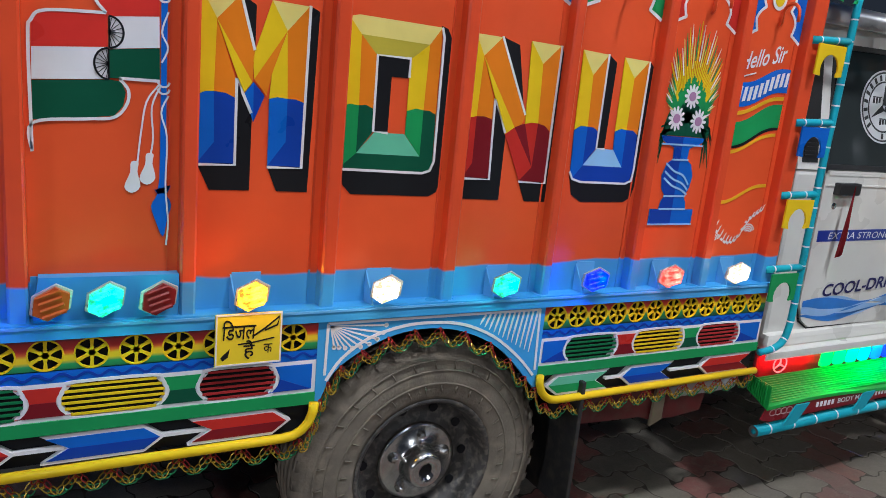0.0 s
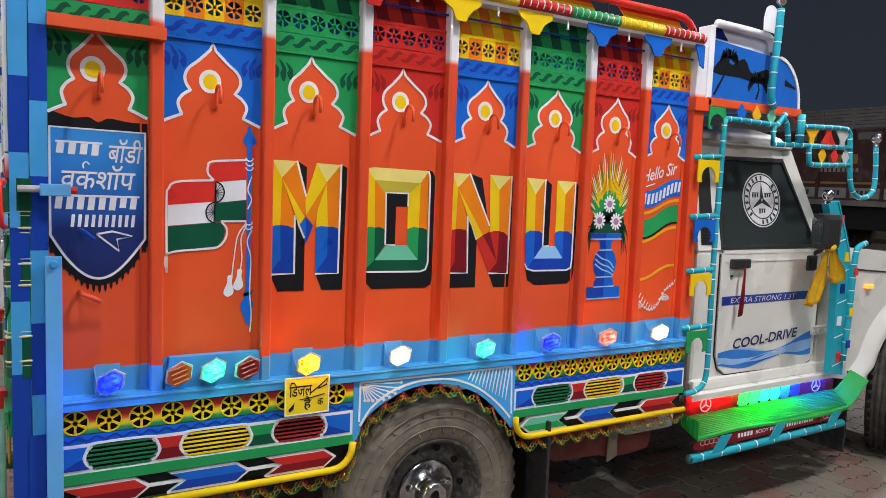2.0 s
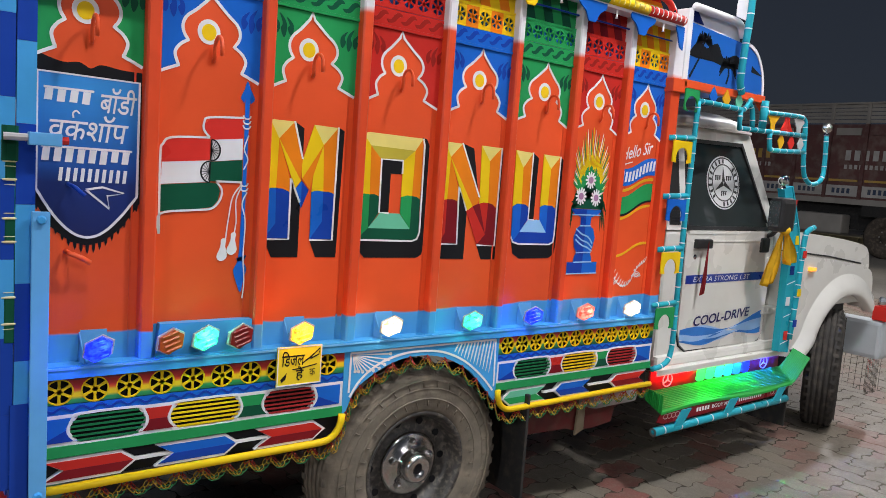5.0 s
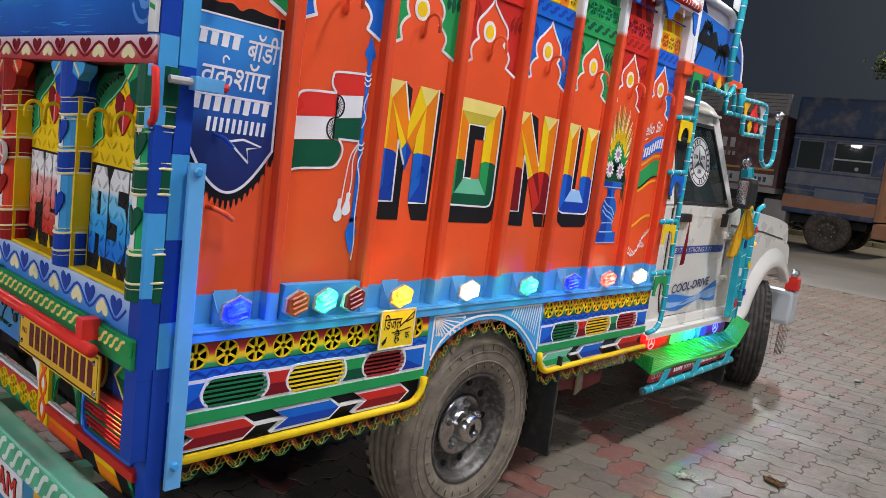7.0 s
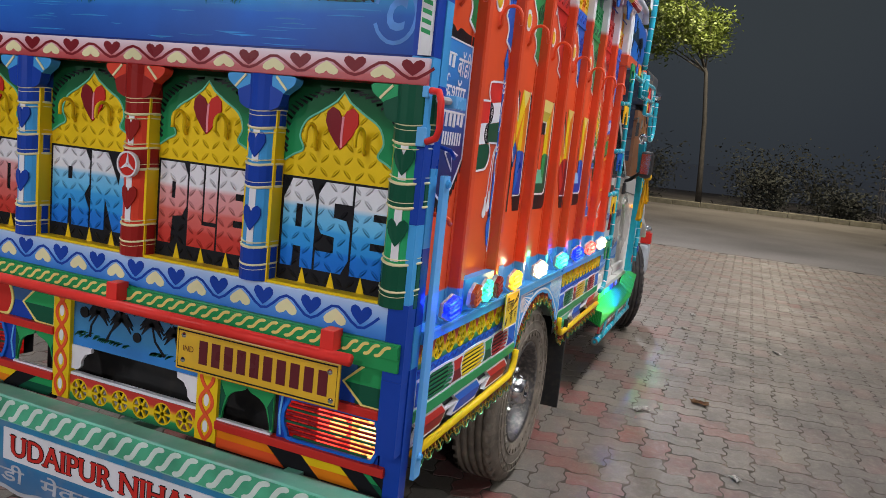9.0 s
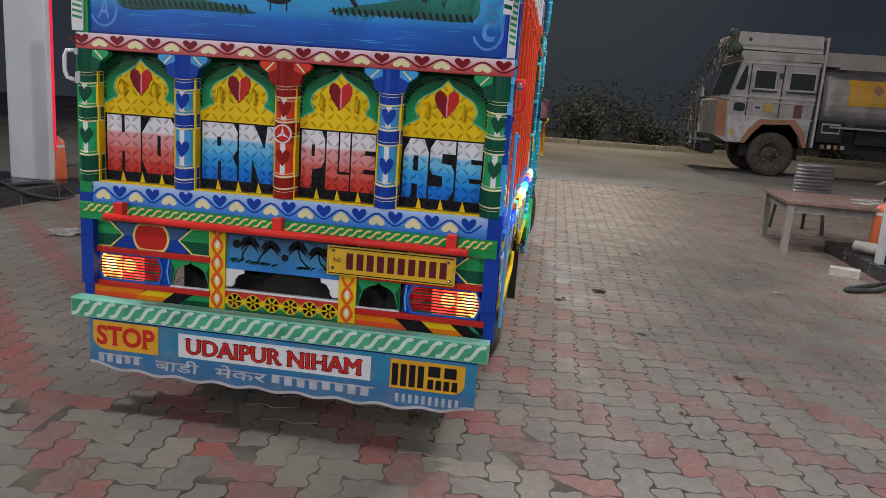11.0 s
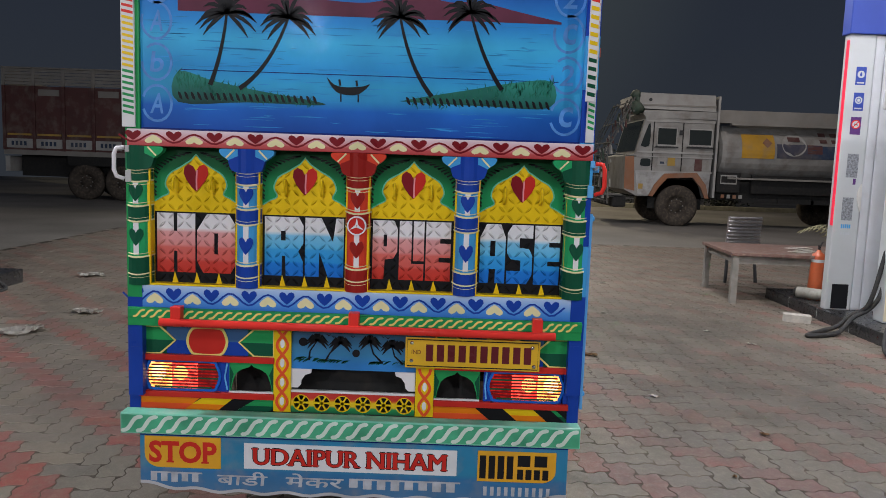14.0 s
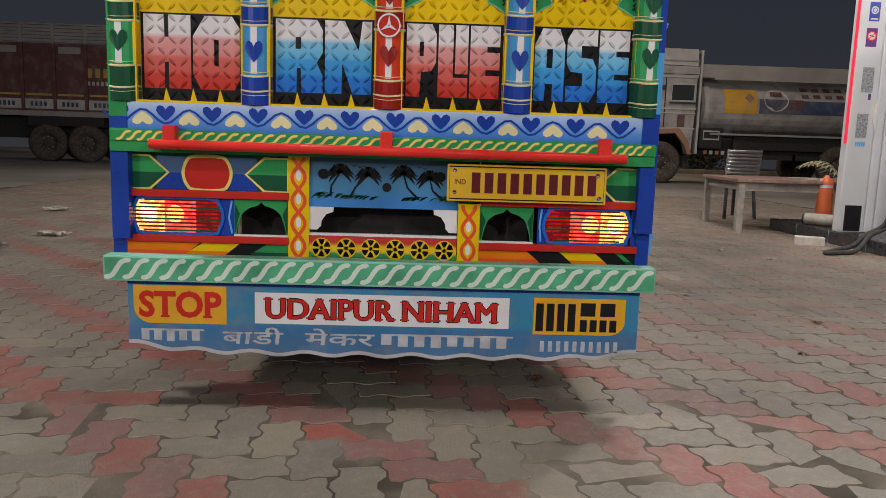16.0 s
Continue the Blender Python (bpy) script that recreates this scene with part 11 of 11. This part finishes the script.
def paver_mat(name, col, island):
    """Concrete paver: its own shade, fine pores, and a film of trodden dirt that runs on over the joints."""
    m = bpy.data.materials.new(name)
    m.use_nodes = True
    n, ln = m.node_tree.nodes, m.node_tree.links
    b = n["Principled BSDF"]
    g = n.new("ShaderNodeNewGeometry")

    def tex(sc, det, rough=0.6):
        t = n.new("ShaderNodeTexNoise")
        t.inputs["Scale"].default_value, t.inputs["Detail"].default_value, t.inputs["Roughness"].default_value = sc, det, rough
        ln.new(g.outputs["Position"], t.inputs["Vector"])
        return t.outputs["Fac"]

    def span(src, f0, f1, t0, t1):
        r = n.new("ShaderNodeMapRange")
        for k, q in zip(("From Min", "From Max", "To Min", "To Max"), (f0, f1, t0, t1)):
            r.inputs[k].default_value = q
        ln.new(src, r.inputs["Value"])
        return r.outputs[0]

    def times(a_, b_):
        k = n.new("ShaderNodeMath"); k.operation = "MULTIPLY"
        ln.new(a_, k.inputs[0]); ln.new(b_, k.inputs[1])
        return k.outputs[0]

    def blend(fac, a_, bcol):
        k = n.new("ShaderNodeMix"); k.data_type = "RGBA"
        ln.new(fac, k.inputs["Factor"]); ln.new(a_, k.inputs["A"]); k.inputs["B"].default_value = (*bcol, 1)
        return k.outputs["Result"]

    shade = g.outputs["Random Per Island"] if island else n.new("ShaderNodeObjectInfo").outputs["Random"]
    hsv = n.new("ShaderNodeHueSaturation")
    hsv.inputs["Color"].default_value = (*col, 1)
    pores = tex(140.0, 3.0)
    ln.new(times(span(shade, 0, 1, 0.80, 1.14), span(pores, 0.3, 0.7, 0.84, 1.12)), hsv.inputs["Value"])
    ln.new(span(shade, 0, 1, 0.75, 1.1), hsv.inputs["Saturation"])
    c = blend(span(tex(9.0, 8.0, 0.7), 0.46, 0.74, 0.0, 0.60), hsv.outputs[0], (0.145, 0.122, 0.096))
    c = blend(span(tex(0.9, 6.0), 0.44, 0.68, 0.0, 0.62), c, (0.112, 0.088, 0.068))
    sep = n.new("ShaderNodeSeparateXYZ")
    ln.new(g.outputs["Position"], sep.inputs[0])
    # far dust; its pale colour also stands in for light on the ground
    lane = times(span(sep.outputs["X"], 1.5, 6.0, 0.0, 0.85), span(tex(1.7, 7.0), 0.30, 0.62, 0.35, 1.0))
    c = blend(lane, c, (0.208, 0.164, 0.126))
    c = blend(span(tex(2.6, 9.0, 0.75), 0.52, 0.70, 0.0, 0.72), c, (0.072, 0.064, 0.052))
    # dirt beside the truck; its colour also darkens ground the lamps overlight
    grime_and_shade = times(times(span(sep.outputs["Y"], -0.10, -0.8, 0.0, 0.95), span(sep.outputs["Y"], -3.1, -2.2, 0.0, 1.0)), times(span(sep.outputs["X"], -0.2, 1.7, 0.0, 1.0), span(sep.outputs["X"], 6.5, 4.5, 0.0, 1.0)))
    c = blend(times(grime_and_shade, span(tex(1.3, 8.0, 0.7), 0.30, 0.58, 0.25, 1.0)), c, (0.070, 0.060, 0.048))
    c = blend(span(tex(26.0, 5.0, 0.7), 0.50, 0.66, 0.0, 0.34), c, (0.250, 0.222, 0.178))
    ln.new(c, b.inputs["Base Color"])
    ln.new(span(tex(3.0, 6.0), 0.3, 0.7, 0.34, 0.66), b.inputs["Roughness"])
    bp = n.new("ShaderNodeBump")
    bp.inputs["Strength"].default_value, bp.inputs["Distance"].default_value = 0.55, 0.003
    ln.new(pores, bp.inputs["Height"]); ln.new(bp.outputs[0], b.inputs["Normal"])
    return m


PAVE = {(c, isl): paver_mat("paver_%s%s" % (c, "_field" if isl else ""), col, isl) for c, col in (("red", (0.205, 0.062, 0.050)), ("grey", (0.164, 0.146, 0.112))) for isl in (False, True)}
PW, GAP, AMP = 0.126, 0.0030, 0.0100


def paver_outline():
    """A zigzag paver, twice as long as wide; every side follows one stepped curve, so that all pavers interlock."""
    step = [(0.14, 1), (0.38, 1), (0.62, -1), (0.86, -1)]
    corner = [(-1.0, -0.5), (0.0, -0.5), (1.0, -0.5), (1.0, 0.5), (0.0, 0.5), (-1.0, 0.5)]
    out = []
    for k in range(6):
        p, q = Vector(corner[k]) * PW, Vector(corner[(k + 1) % 6]) * PW
        t = (q - p).normalized()
        for s_, o in step:
            out.append((p + (q - p) * s_ + Vector((t.y, -t.x)) * AMP * o)[:])
    return out


OUT = np.array(paver_outline())
K = len(OUT)


def shrink(g):
    """The outline drawn in by g."""
    nx = np.roll(OUT, -1, 0) - np.roll(OUT, 1, 0)
    nx /= np.linalg.norm(nx, axis=1)[:, None]
    return OUT + np.column_stack([-nx[:, 1], nx[:, 0]]) * g


RINGS = [(shrink(GAP * 0.5), -0.0042), (shrink(GAP * 0.5 + 0.0026), 0.0)]
VERT = np.concatenate([np.column_stack([r, np.full(K, z)]) for r, z in RINGS])
FACE = [tuple(range(K, 2 * K))] + [(i, (i + 1) % K, K + (i + 1) % K, K + i) for i in range(K)]
paver_mesh = {}
for c in ("red", "grey"):
    me = bpy.data.meshes.new("paver")
    me.from_pydata(VERT.tolist(), [], FACE)
    me.materials.append(PAVE[(c, False)])
    paver_mesh[c] = me
rnd = random.Random(77)
fields = {"red": [], "grey": []}
# herringbone: stripes of lengthwise and crosswise pavers by turns, every third stripe red
X_0, Y_0 = -0.220, 1.095
bed = bpy.data.meshes.new("joint_sand")
bed.from_pydata([(-4.5, -5.7, -0.0016), (11.6, -5.7, -0.0016), (11.6, 7.0, -0.0016), (-4.5, 7.0, -0.0016)], [], [(0, 1, 2, 3)])
bed.materials.append(mat("joint_sand", (0.080, 0.070, 0.055), 0.95, 0, 0.50, 1.6, 120, 0.6, dirt=0.95, dirt_col=(0.22, 0.185, 0.145), spec=0.1))
new("joint_sand", bed).parent = ground
for j in range(-58, 52):
    for i in range(-40, 98):
        k = (i - j) % 4
        if k == 0:
            x, y, turn = X_0 + i * PW, Y_0 + j * PW, 90.0
        elif k == 1:
            x, y, turn = X_0 + (i + 0.5) * PW, Y_0 + (j - 0.5) * PW, 0.0
        else:
            continue
        if not (-4.4 < x < 11.5 and -5.6 < y < 6.9):
            continue
        red = (2 * ((i - j) // 4) + k) % 3 == 0
        if rnd.random() < 0.010:
            red = not red
        z = rnd.uniform(-0.0016, 0.0012)
        c = "red" if red else "grey"
        turn += 180.0 * (rnd.random() < 0.5)
        if -2.15 < x < 0.25 and -1.05 < y < 2.0 and not (0.0 < y < 1.75 and x > 0.05):
            ob = new("paver", paver_mesh[c])
            ob.parent = ground
            ob.matrix_basis = pose(x, y, z, rnd.uniform(-.5, .5), rnd.uniform(-.35, .35), turn + rnd.uniform(-.5, .5))
        else:
            fields[c].append((x, y, z, radians(turn) + rnd.uniform(-.008, .008)))
for c, rows_p in fields.items():
    P = np.array(rows_p)
    ca, sa = np.cos(P[:, 3]), np.sin(P[:, 3])
    vx = VERT[None, :, 0] * ca[:, None] - VERT[None, :, 1] * sa[:, None] + P[:, 0:1]
    vy = VERT[None, :, 0] * sa[:, None] + VERT[None, :, 1] * ca[:, None] + P[:, 1:2]
    vz = VERT[None, :, 2] + P[:, 2:3]
    verts = np.stack([vx, vy, vz], -1).reshape(-1, 3)
    nv = len(VERT)
    faces = [tuple(q + k * nv for q in f) for k in range(len(P)) for f in FACE]
    me = bpy.data.meshes.new("paver_field")
    me.from_pydata(verts.tolist(), [], faces)
    me.materials.append(PAVE[(c, True)])
    ob = new("paver_field", me)
    ob.parent = ground
    tagged(ob, c + " interlocking pavers", kind="stuff")
